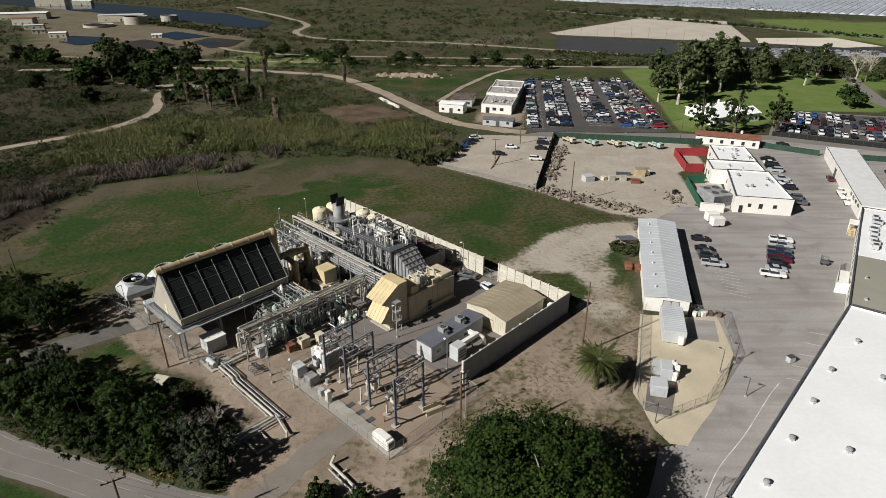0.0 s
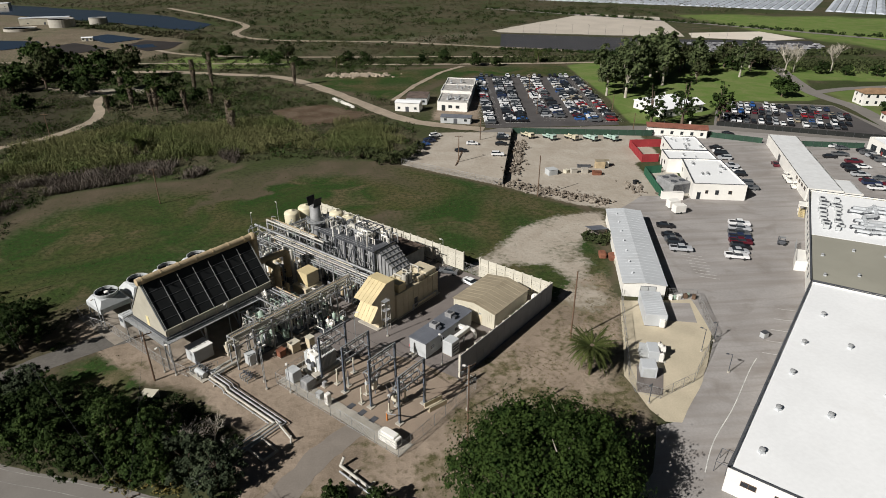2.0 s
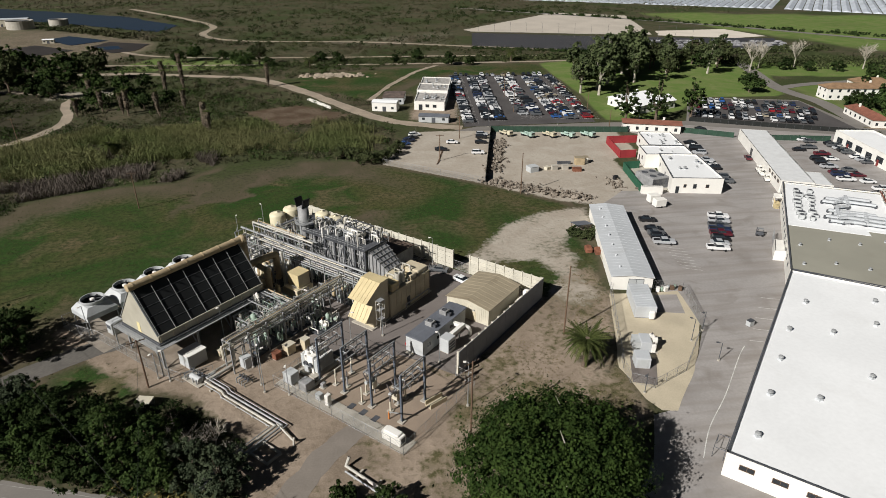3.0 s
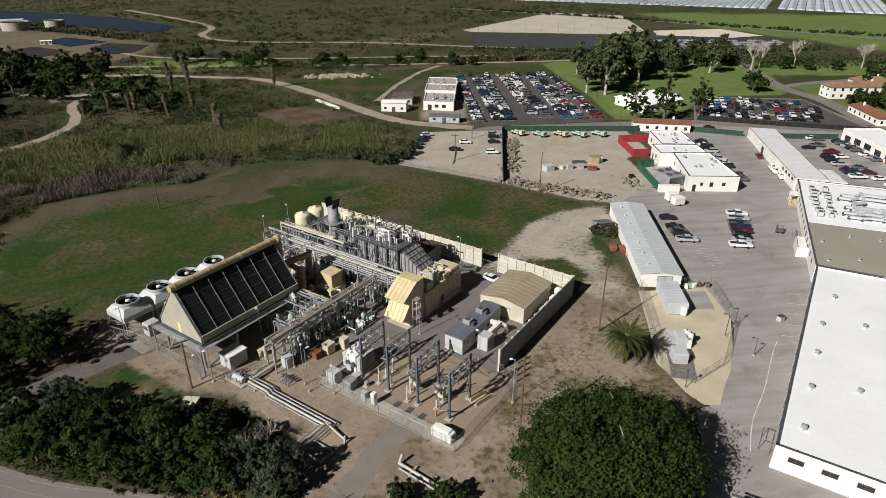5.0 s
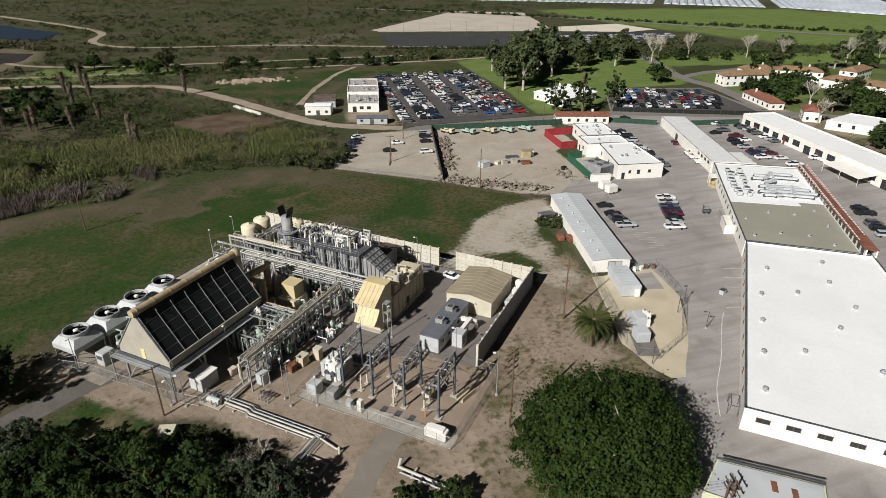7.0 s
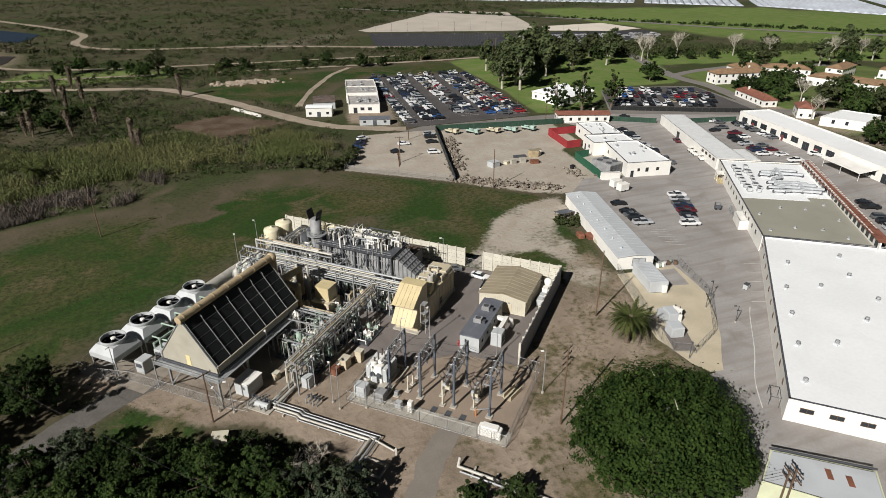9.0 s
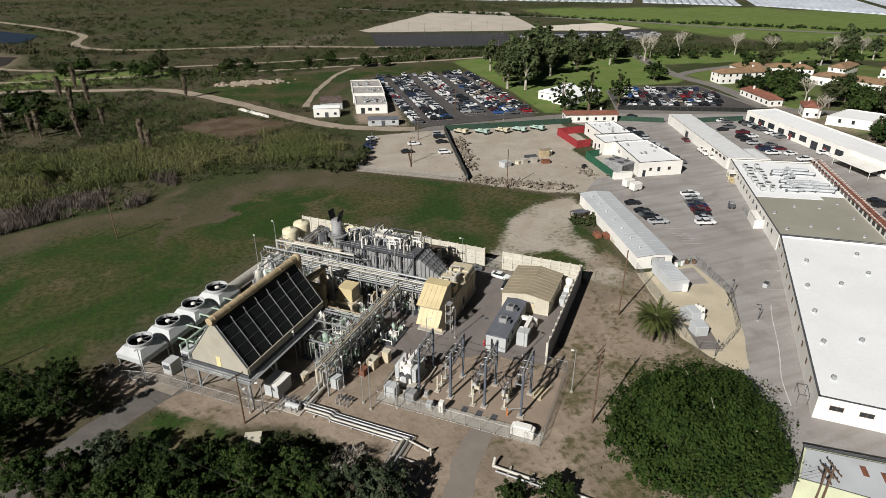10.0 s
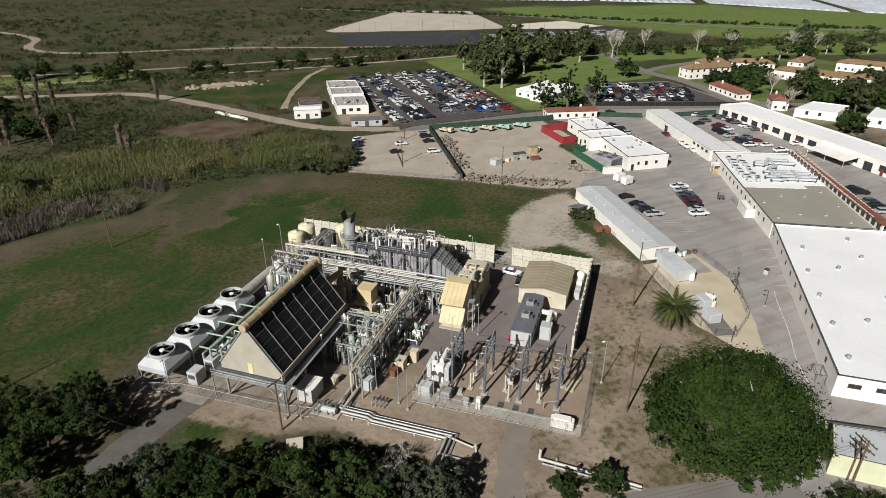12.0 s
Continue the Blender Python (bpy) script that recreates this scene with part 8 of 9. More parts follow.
# palms
def frond(m, base, a, length, droop, width, rg):
    n = 6
    pts = []
    for i in range(n + 1):
        f = i / n
        pts.append(base + Vector((math.cos(a) * length * f * (1 - 0.15 * droop * f), math.sin(a) * length * f * (1 - 0.15 * droop * f), length * (0.55 - 0.5 * droop) * f - length * 0.75 * droop * f * f)))
    side = Vector((-math.sin(a), math.cos(a), 0))
    for i in range(n):
        w0, w1 = width * math.sin(math.pi * min(0.97, (i + 0.4) / n)), width * math.sin(math.pi * min(0.97, (i + 1.2) / n))
        for s in (-1, 1):
            for k in range(3):
                f = k / 3
                p0, p1 = pts[i].lerp(pts[i + 1], f), pts[i].lerp(pts[i + 1], f + 0.34)
                tip = p0 + side * s * w0 + (pts[i + 1] - pts[i]) * 0.8 + Vector((0, 0, -0.25 * w0))
                m.add([p0, p1, tip], [(0, 1, 2)])
        m.rod(pts[i], pts[i + 1], 0.035, 3, cap=False)


def date_palm(x, y, trunk_h, length, count, seed, label):
    t = thing("date_palm", place(x, y), label, "palm", "date palms")
    rg = random.Random(seed)
    part("trunk", Mesh().lathe([(0.65, -0.1), (0.5, 0.6), (0.45, trunk_h * 0.7), (0.7, trunk_h), (0.4, trunk_h + 0.4)], 12), bark, t)
    for lv, (nf, dr) in enumerate(((count // 4, 0.15), (count // 4, 0.4), (count // 4, 0.75), (count // 4, 1.05))):
        m = Mesh()
        for i in range(nf):
            frond(m, Vector((0, 0, trunk_h + 0.2)), 2 * math.pi * i / nf + rg.uniform(-0.2, 0.2) + lv, length * rg.uniform(0.85, 1.1), dr + rg.uniform(-0.1, 0.1), length * 0.14, rg)
        part("frond_tier", m, leaf_palm, t)


date_palm(26.8, 85.4, 5.8, 4.4, 84, 1, "large date palm with dense arching fronds")
date_palm(-99, 230.5, 4.5, 4.2, 72, 2, "date palm rising out of the scrub")
date_palm(94, 399, 6, 4.2, 56, 3, "date palm beside the bank path")
date_palm(-34, 394, 5, 4.4, 56, 4, "date palm beside the bank path")
date_palm(352, 305, 6, 4.4, 48, 5, "date palm in the park")
dead_skirt = mat("dead_frond_skirt", (0.17, 0.135, 0.095), 0.95, vary=0.4, fine=4)
fan_palm = None
for i, (x, y, h) in enumerate(((-54, 343, 13), (-95, 284, 12), (-71, 257, 13), (-68.5, 252, 10), (-110, 290, 12), (-113, 293, 10), (-103, 329, 13), (-108, 385, 13), (-136, 322, 11), (-124, 300, 10), (-132, 292, 8), (-98, 345, 14), (-112, 362, 12), (-88, 300, 9))):
    if fan_palm is None:
        t = thing("fan_palm", place(x, y), "tall fan palm with shaggy dead frond skirt and small crown", "palm", "fan palms")
        part("trunk", Mesh().lathe([(0.35, -0.1), (0.28, 4), (0.25, 12)], 8), bark, t)
        rg = np.random.default_rng(6)
        n = 900
        zz, aa = rg.uniform(2.5, 12.2, n), rg.uniform(0, 6.28, n)
        rr = (0.35 + 0.07 * zz) * rg.uniform(0.5, 1.0, n)
        part("dead_skirt", cards("dead_skirt", np.stack([np.cos(aa) * rr, np.sin(aa) * rr, zz], 1), np.stack([np.cos(aa), np.sin(aa), 0.1 + 0 * aa], 1), rg.uniform(0.2, 0.5, n), dead_skirt, 6, 1.8), None, t, "shaggy brown dead fronds")
        m = Mesh()
        r2 = random.Random(4)
        for k in range(34):
            frond(m, Vector((0, 0, 12.2)), r2.uniform(0, 6.28), r2.uniform(1.2, 1.9), r2.uniform(0.0, 0.8), 0.5, r2)
        part("crown", m, leaf_palm, t)
        fan_palm = t
    else:
        t = copy_thing(fan_palm, pose(x, y, 0, random.Random(i).uniform(-4, 4), 0, i * 77))
        t.scale = (1, 1, h / 13)
fan_palm.scale = (1, 1, 1)

# scrub: countless shrubs, reeds, dead twigs and grass tufts
rg = np.random.default_rng(11)


def near_road(X, Y, pad):
    out = np.zeros(X.shape, bool)
    for line, w in ROADS:
        P = np.array(line)
        for i in range(len(P) - 1):
            a, b = P[i], P[i + 1]
            e = b - a
            t = np.clip(((X - a[0]) * e[0] + (Y - a[1]) * e[1]) / (e @ e + 1e-9), 0, 1)
            out |= np.hypot(X - a[0] - t * e[0], Y - a[1] - t * e[1]) < w / 2 + pad
    return out


CLEAR = [SAND_YARD, SAND_LOT, BARE_1, BARE_2, LAWN_WEST, TREAT, [(46, 362), (108, 353), (94, 246), (34, 246)], [(-6, 275), (40, 250), (46, 345), (0, 310)], [(80, 560), (217, 700), (290, 655), (345, 480), (305, 400), (70, 450)], [(-700, 1010), (-463, 875), (-335, 797), (-239, 731), (-155, 635), (-168, 580), (-279, 658), (-400, 730), (-600, 850)], [(-30, 320), (-60, 345), (-20, 380), (20, 330)], FARM]


def scrub_points(n, x0, x1, y0, y1, pad=1.5, seed=0, keep_field=2.0):
    g = np.random.default_rng(seed)
    X, Y = g.uniform(x0, x1, n), g.uniform(y0, y1, n)
    ok = ~near_road(X, Y, pad) & (inside(X, Y, FIELD) < -keep_field)
    for poly in CLEAR:
        ok &= inside(X, Y, poly) < 1.5
    dens = waves(X, Y, 22, 71)
    ok &= g.random(n) < np.clip((dens - 0.28) * 3.2, 0.12, 1)
    right = X > 6
    ok &= ~((right & (Y < 395)) | (X > 120) & (Y < 405))
    return X[ok], Y[ok]


def scrub(name, X, Y, rmin, rmax, per, size, leaf, label, seed, tall=0.8, zs=1.0):
    g = np.random.default_rng(seed)
    n = len(X)
    R = g.uniform(rmin, rmax, n) ** 1.0
    k = np.repeat(np.arange(n), per)
    d = g.normal(0, 1, (len(k), 3))
    d[:, 2] = np.abs(d[:, 2])
    d /= np.linalg.norm(d, axis=1, keepdims=True)
    rad = R[k] * g.uniform(0.45, 1.05, len(k))
    C = np.stack([X[k] + d[:, 0] * rad, Y[k] + d[:, 1] * rad, d[:, 2] * rad * tall + 0.05], 1)
    ob = part(name, cards(name, C, d, g.uniform(0.6, 1.3, len(k)) * size * (0.6 + 0.4 * R[k] / rmax), leaf, seed, zs), None)
    return tagged(ob, label, "scrub", "", "stuff")


X, Y = scrub_points(17000, -260, 30, 150, 330, 1.2, 1)
scrub("scrub", X, Y, 0.5, 2.0, 17, 0.27, brush_leaf, "dense olive and brown scrub bushes", 1)
X, Y = scrub_points(9000, -330, 130, 320, 520, 1.5, 2)
scrub("scrub", X, Y, 0.8, 2.4, 18, 0.36, brush_leaf, "dense olive and brown scrub bushes", 2)
X, Y = scrub_points(14000, -520, 420, 500, 1000, 2.0, 3)
scrub("scrub", X, Y, 1.2, 3.4, 9, 0.62, brush_leaf, "distant olive and brown scrub bushes", 3)
X, Y = scrub_points(2600, -300, 40, 200, 420, 2.5, 4)
scrub("scrub", X, Y, 1.4, 3.4, 34, 0.36, leaf_lane, "darker green tall bushes in the scrub", 4, 0.95)
X, Y = scrub_points(1500, -420, 300, 400, 760, 3, 5)
scrub("scrub", X, Y, 2.0, 4.6, 30, 0.6, leaf_dark, "dark green thickets far off", 5, 0.9)
# hedge of dark brush along the bank beyond the car park
g = np.random.default_rng(21)
n = 900
X = g.uniform(-60, 330, n)
Y = 408 + g.normal(0, 4, n) + np.maximum(0, X - 150) * 0.02
scrub("scrub", X, Y, 1.6, 3.4, 26, 0.7, leaf_olive, "line of olive brush on the bank", 21, 1.0)
n = 620
f = g.random(n)
X, Y = 205 + f * 320, 385 - f * 80 + g.normal(0, 9, n)
scrub("scrub", X, Y, 2.0, 4.6, 30, 0.6, leaf_olive, "dark tree belt beyond the lawn", 22, 1.2)
n = 240
f = g.random(n)
X, Y = 120 + f * 420, 770 - f * 420 + g.normal(0, 5, n)
scrub("scrub", X, Y, 1.2, 3.2, 24, 0.9, leaf_dark, "roadside bushes by the fields", 23, 1.0)
X, Y = scrub_points(7000, -330, -135, 190, 420, 2.0, 14)
scrub("scrub", X, Y, 0.6, 1.8, 12, 0.28, leafy("slope_leaf", (0.014, 0.027, 0.008), (0.046, 0.062, 0.020), 0.06), "low dark green bushes on the slope", 14, 0.6)
nn = 1500
X, Y = g.uniform(-175, -108, nn), g.uniform(138, 206, nn)
ok = (inside(X, Y, PEAT) > -2) & (waves(X, Y, 9, 98) > 0.45)
scrub("scrub", X[ok], Y[ok], 0.5, 1.6, 22, 0.22, leaf_dark, "dark low brush on blackened ground", 62, 0.8)
# reeds
X, Y = scrub_points(60000, -150, 0, 178, 268, 1.2, 6, 10.0)
reed_zone = (waves(X, Y, 16, 95) > 0.36) & (inside(X, Y, [(-140, 205), (-100, 212), (-66, 222), (-40, 226), (-6, 222), (2, 238), (-30, 262), (-62, 268), (-110, 262), (-145, 240)]) + (waves(X, Y, 12, 96) - 0.5) * 26 > 0)
X, Y = X[reed_zone], Y[reed_zone]


def blades(name, X, Y, hmin, hmax, w, leaf, label, seed, lean=0.25):
    g = np.random.default_rng(seed)
    n = len(X)
    h = g.uniform(hmin, hmax, n)
    a = g.uniform(0, 6.28, n)
    lx, ly = g.normal(0, lean, n) * h, g.normal(0, lean, n) * h
    c, s = np.cos(a) * w, np.sin(a) * w
    z = np.zeros(n)
    V = np.stack([np.stack([X - c, Y - s, z], 1), np.stack([X + c, Y + s, z], 1), np.stack([X + lx + c * 0.6, Y + ly + s * 0.6, h], 1), np.stack([X + lx - c * 0.6, Y + ly - s * 0.6, h * 0.93], 1)], 1)
    me = bpy.data.meshes.new(name)
    me.vertices.add(n * 4)
    me.vertices.foreach_set("co", V.ravel())
    me.loops.add(n * 4)
    me.loops.foreach_set("vertex_index", np.arange(n * 4))
    me.polygons.add(n)
    me.polygons.foreach_set("loop_start", np.arange(0, n * 4, 4))
    me.update(calc_edges=True)
    me.materials.append(leaf)
    return tagged(part(name, me, None), label, "plants", "", "stuff")


scrub("reeds", X[::4], Y[::4], 0.9, 2.4, 22, 0.19, reed_leaf, "feathery pale green reed heads", 61, 1.9, 2.0)
rep = 3
blades("reeds", np.repeat(X, rep) + g.normal(0, 0.7, len(X) * rep), np.repeat(Y, rep) + g.normal(0, 0.7, len(X) * rep), 1.2, 3.4, 0.07, reed_leaf, "tall dry reed bed", 7, 0.2)
# dead twigs along the field's edge
nn = 90000
X, Y = g.uniform(-135, -52, nn), g.uniform(150, 225, nn)
dd = inside(X, Y, FIELD)
ok = (dd < -1.5) & (dd > -17) & (X < -54) & (waves(X, Y, 10, 91) > 0.47) & (X < -60)
blades("dead_twigs", X[ok], Y[ok], 0.8, 2.8, 0.06, dead_twig, "tangle of grey leafless brush", 8, 0.35)
# weeds over the field, the dirt strip and banks
nn = 60000
X, Y = g.uniform(-125, 60, nn), g.uniform(60, 212, nn)
dd = np.maximum.reduce([inside(X, Y, FIELD), inside(X, Y, GREEN_STRIP)])
ok = (dd > 0) & (waves(X, Y, 12, 81) > 0.46) & (inside(X, Y, uvw((-1, -1), (76, -1), (76, 68), (-1, 60))) < 0) & ~near_road(X, Y, 0.3) & (inside(X, Y, DIRT_PATH) < 1)
weed = leafy("weed_leaf", (0.036, 0.054, 0.014), (0.092, 0.090, 0.034), 0.06)
scrub("weeds", X[ok][:2500], Y[ok][:2500], 0.12, 0.35, 4, 0.1, weed, "low weeds and grass tufts over the field", 9, 0.5)
nn = 9000
X, Y = g.uniform(-4, 46, nn), g.uniform(60, 130, nn)
ok = (inside(X, Y, DIRT_RIGHT) > 0.5) & (waves(X, Y, 9, 83) > 0.52) & (inside(X, Y, uvw((-1, -1), (30, -1), (30, 54), (-5, 54))) < 0)
scrub("weeds", X[ok], Y[ok], 0.1, 0.32, 6, 0.07, leafy("dry_weed", (0.085, 0.085, 0.035), (0.23, 0.18, 0.10), 0.15), "dry weeds on the dirt strip", 10, 0.25)
nn = 9000
X, Y = g.uniform(-105, -28, nn), g.uniform(50, 112, nn)
ok = ~near_road(X, Y, 0.6) & (inside(X, Y, DIRT_FRONT) < 0.5) & (inside(X, Y, BANK_NEAR) < 0.5) & (inside(X, Y, GREEN_STRIP) < 0) & (waves(X, Y, 10, 85) > 0.44) & (inside(X, Y, uvw((-1, -1), (76, -1), (76, 66), (-1, 66))) < 0)
scrub("undergrowth", X[ok], Y[ok], 0.4, 1.2, 18, 0.15, leaf_dark, "dark undergrowth beneath the lane trees", 12, 0.6)
nn = 70
X, Y = -50 + g.uniform(0, 11, nn), 68.4 + g.normal(0, 0.8, nn)
Y = Y - (X + 50) * 0.33
scrub("aloe_bed", X, Y, 0.3, 0.6, 9, 0.16, leafy("aloe_leaf", (0.06, 0.065, 0.02), (0.24, 0.18, 0.06), 0.6), "bed of yellow-orange aloes by the lane", 13, 0.9)
# shrubs on the bare strip behind the workshops
n = 150
f = g.random(n)
X, Y = 190 - f * 14 + g.uniform(0, 10, n), 214 - f * 110 + g.normal(0, 1.5, n)
scrub("shrubs", X, Y, 0.5, 1.5, 26, 0.24, leaf_lane, "low green shrubs on the earth strip behind the workshops", 33, 0.9)
# shrubs along the edges of the far car parks
n = 150
f = g.random(n)
X, Y = 80 + f * 100 + g.normal(0, 0.8, n), 455 - f * 35 + g.normal(0, 1.2, n)
scrub("scrub", X, Y, 1.0, 2.4, 24, 0.6, leaf_dark, "row of dark shrubs along the far car park", 31, 1.0)
n = 320
f = g.random(n)
X, Y = -268 + f * 118, 622 - f * 92 + g.normal(0, 4, n)
scrub("scrub", X, Y, 1.6, 4.0, 22, 0.8, brush_leaf, "green brush along the river dike", 32, 1.0)

# ---- vehicles ----
def car_paint(name, col):
    return mat("car_paint_" + name, col, 0.28, vary=0.04, spec=0.7)


PAINTS = [("white", (0.72, 0.72, 0.71), 10), ("black", (0.012, 0.012, 0.014), 11), ("silver", (0.40, 0.41, 0.42), 5), ("grey", (0.10, 0.105, 0.11), 6), ("dark blue", (0.02, 0.03, 0.07), 2), ("blue", (0.03, 0.10, 0.30), 1), ("red", (0.28, 0.02, 0.025), 1), ("tan", (0.30, 0.26, 0.19), 1), ("dark red", (0.10, 0.012, 0.02), 1)]
SHAPES = {
    "sedan": (4.7, 1.82, [(-2.35, 0.35), (2.3, 0.35), (2.35, 0.62), (2.2, 0.78), (1.2, 0.92), (-1.75, 0.96), (-2.3, 0.9)], [(1.15, 0.9), (0.35, 1.42), (-0.95, 1.42), (-1.8, 0.95)]),
    "sport utility": (4.75, 1.9, [(-2.35, 0.42), (2.3, 0.42), (2.38, 0.75), (2.2, 0.98), (1.3, 1.06), (-2.3, 1.08)], [(1.25, 1.04), (0.55, 1.68), (-2.0, 1.68), (-2.3, 1.06)]),
    "pickup": (5.6, 1.95, [(-2.8, 0.5), (2.7, 0.5), (2.8, 0.85), (2.65, 1.08), (1.4, 1.12), (-2.8, 1.12)], [(1.35, 1.1), (0.75, 1.78), (-0.75, 1.78), (-0.95, 1.1)]),
    "van": (5.2, 1.95, [(-2.6, 0.45), (2.5, 0.45), (2.6, 0.8), (2.3, 1.1), (-2.6, 1.15)], [(2.1, 1.1), (1.4, 2.05), (-2.5, 2.05), (-2.6, 1.12)]),
}
CARS = {}


def car_proto(shape, colour, simple=False):
    L, W, body, cab = SHAPES[shape]
    pm = car_paint(colour, dict((n, c) for n, c, _ in PAINTS)[colour])
    t = thing("car" if shape != "pickup" else "pickup_truck", Matrix(), f"{colour} {shape} {'car' if shape != 'pickup' else 'truck'} parked in the open", "car" if shape != "pickup" else "pickup", "parked cars")
    m = Mesh()
    n = len(body)
    ys = ((-W / 2, 0.0), (-W / 2 + 0.06, 0.06), (W / 2 - 0.06, 0.06), (W / 2, 0.0))
    vs = [(x, y, z + (dz if z > 0.7 else 0)) for y, dz in ys for x, z in body]
    fs = [tuple(range(n)), tuple(range(4 * n - 1, 3 * n - 1, -1))]
    for k in range(3):
        fs += [(k * n + i, (k + 1) * n + i, (k + 1) * n + (i + 1) % n, k * n + (i + 1) % n) for i in range(n)]
    m.add(vs, fs)
    if shape == "pickup":
        m.box(-2.78, -2.70, -W / 2 + 0.05, W / 2 - 0.05, 1.1, 1.3)
        for s in (-1, 1):
            m.box(-2.75, -0.95, s * (W / 2 - 0.06) - 0.05, s * (W / 2 - 0.06) + 0.05, 1.1, 1.32)
    if simple:
        for x in (L * 0.29, -L * 0.29):
            m.box(x - 0.3, x + 0.3, -W / 2 + 0.05, W / 2 - 0.05, 0.0, 0.5)
    part("body", m, pm, t)
    if shape == "pickup" and not simple:
        part("bed_floor", Mesh().box(-2.68, -0.98, -W / 2 + 0.14, W / 2 - 0.14, 1.16, 1.19), black_paint, t)
    inset = 0.12
    g = Mesh()
    (x0, z0), (x1, z1), (x2, z2), (x3, z3) = cab
    a, b = W / 2 - 0.04, W / 2 - 0.04 - inset * 1.6
    vs = [(x0, -a, z0), (x0, a, z0), (x3, a, z3), (x3, -a, z3), (x1, -b, z1), (x1, b, z1), (x2, b, z2), (x2, -b, z2)]
    g.add(vs, [(0, 1, 5, 4), (1, 2, 6, 5), (2, 3, 7, 6), (3, 0, 4, 7)])
    part("windows", g, glass_dark, t, "dark car glass").name = "glasshouse"
    part("roof", Mesh().add([(x1 + .03, -b, z1), (x1 + .03, b, z1), (x2 - .03, b, z2), (x2 - .03, -b, z2), (x1 - .12, -b + .12, z1 + .06), (x1 - .12, b - .12, z1 + .06), (x2 + .12, b - .12, z2 + .06), (x2 + .12, -b + .12, z2 + .06)], [(0, 1, 5, 4), (1, 2, 6, 5), (2, 3, 7, 6), (3, 0, 4, 7), (4, 5, 6, 7)]), pm, t)
    if simple:
        return t
    wh = CARS.setdefault("wheel", Mesh().lathe([(0.2, -0.1), (0.33, -0.1), (0.33, 0.1), (0.2, 0.1), (0.16, 0.06), (0.02, 0.06)], 12).data("wheel", rubber))
    for x in (L * 0.29, -L * 0.29):
        for s in (-1, 1):
            part("wheel", wh, None, t, "", pose(x, s * (W / 2 - 0.08), 0.33, -90 * s, 0, 0))
    return t


def car(x, y, turn, shape, colour, z=0.05, simple=False):
    key = (shape, colour, simple)
    m = pose(x, y, z, 0, 0, turn)
    if key not in CARS:
        CARS[key] = car_proto(shape, colour, simple)
        CARS[key].matrix_basis = m
        return CARS[key]
    return copy_thing(CARS[key], m)


crnd = random.Random(1)
POOL = [n for n, _, k in PAINTS for _ in range(k)]


def any_car(x, y, turn, z=0.05, fill=1.0, pickups=0.15):
    if crnd.random() > fill:
        return
    f = crnd.random()
    shape = "pickup" if f < pickups else ("sedan" if f < 0.58 else ("sport utility" if f < 0.95 else "van"))
    car(x + crnd.uniform(-0.2, 0.2), y + crnd.uniform(-0.2, 0.2), turn + crnd.uniform(-2, 2) + crnd.choice((0, 180)), shape, crnd.choice(POOL), z, True)


# car park rows: (start, end, share filled)
for a, b, fill in (((37.9, 254), (48.2, 352), 0.95), ((46.8, 256), (57.4, 349), 0.9), ((52.3, 255.5), (62.9, 349), 0.94), ((64.6, 263), (73.2, 348), 0.84), ((70.0, 258), (78.6, 348), 0.7), ((78.0, 256), (88.6, 346), 0.9), ((83.5, 252.5), (94.0, 346), 0.86), ((91.4, 253), (102.8, 348), 0.96)):
    A, B = Vector(a), Vector(b)
    n = int((B - A).length / 2.75)
    for i in range(n):
        p = A.lerp(B, (i + 0.5) / n)
        any_car(p.x, p.y, -6.5, 0.08, fill, 0.1)
for i in range(17):
    any_car(50.5 + i * 3.0, 357.6 - i * 0.42, 83.5, 0.08, 0.85, 0.1)
for r, (a, b) in enumerate((((139.5, 250.5), (184, 231)), ((143, 256.5), (190, 236)), ((148.5, 265.5), (196, 245)), ((151.5, 271), (199, 250)), ((158, 277.5), (202, 258.5)))):
    A, B = Vector(a), Vector(b)
    n = int((B - A).length / 2.8)
    for i in range(n):
        p = A.lerp(B, (i + 0.5) / n)
        any_car(p.x, p.y, 66, 0.1, 0.9, 0.12)
for x, y, tn, sh, co in ((88.0, 144.0, -16, "pickup", "white"), (86.4, 140.9, -16, "pickup", "silver"), (84.6, 138.0, -16, "pickup", "grey"), (83.4, 135.4, -18, "pickup", "dark blue"), (82.2, 133.0, -16, "pickup", "dark red"), (80.6, 130.4, -18, "sport utility", "black"), (79.2, 128.2, -16, "sedan", "silver"), (77.0, 125.4, -16, "pickup", "white"),
                         (67.4, 145.0, -14, "sedan", "black"), (66.2, 139.0, -14, "sedan", "black"), (65.8, 136.4, -14, "sedan", "grey"), (65.4, 133.8, -14, "sport utility", "black"), (65.2, 130.8, -14, "pickup", "silver"),
                         (7.5, 226.5, 20, "sedan", "blue"), (9.8, 230.6, 20, "sport utility", "dark blue"), (11.4, 234.2, 20, "sedan", "black"), (12.8, 238.0, 20, "sport utility", "white"), (20.5, 217.6, -8, "sedan", "black"), (26.0, 226.0, -10, "sedan", "white"), (33.2, 211.6, -8, "sport utility", "white"), (37.0, 224.4, -8, "sedan", "black"), (38.6, 231, -8, "sport utility", "black"), (39.6, 234.8, -8, "sport utility", "silver"),
                         (127.4, 190.8, 70, "sedan", "dark red"), (130.5, 228.8, -25, "sedan", "black")):
    car(x, y, tn, sh, co)
for u, v, tn, sh, co in ((25.0, 3.2, 18, "sedan", "grey"), (17.6, 4.4, 172, "sedan", "white"), (14.9, 8.0, 95, "sedan", "black")):
    w = in_plant(u, v).translation
    car(w.x, w.y, 136 + tn, sh, co)
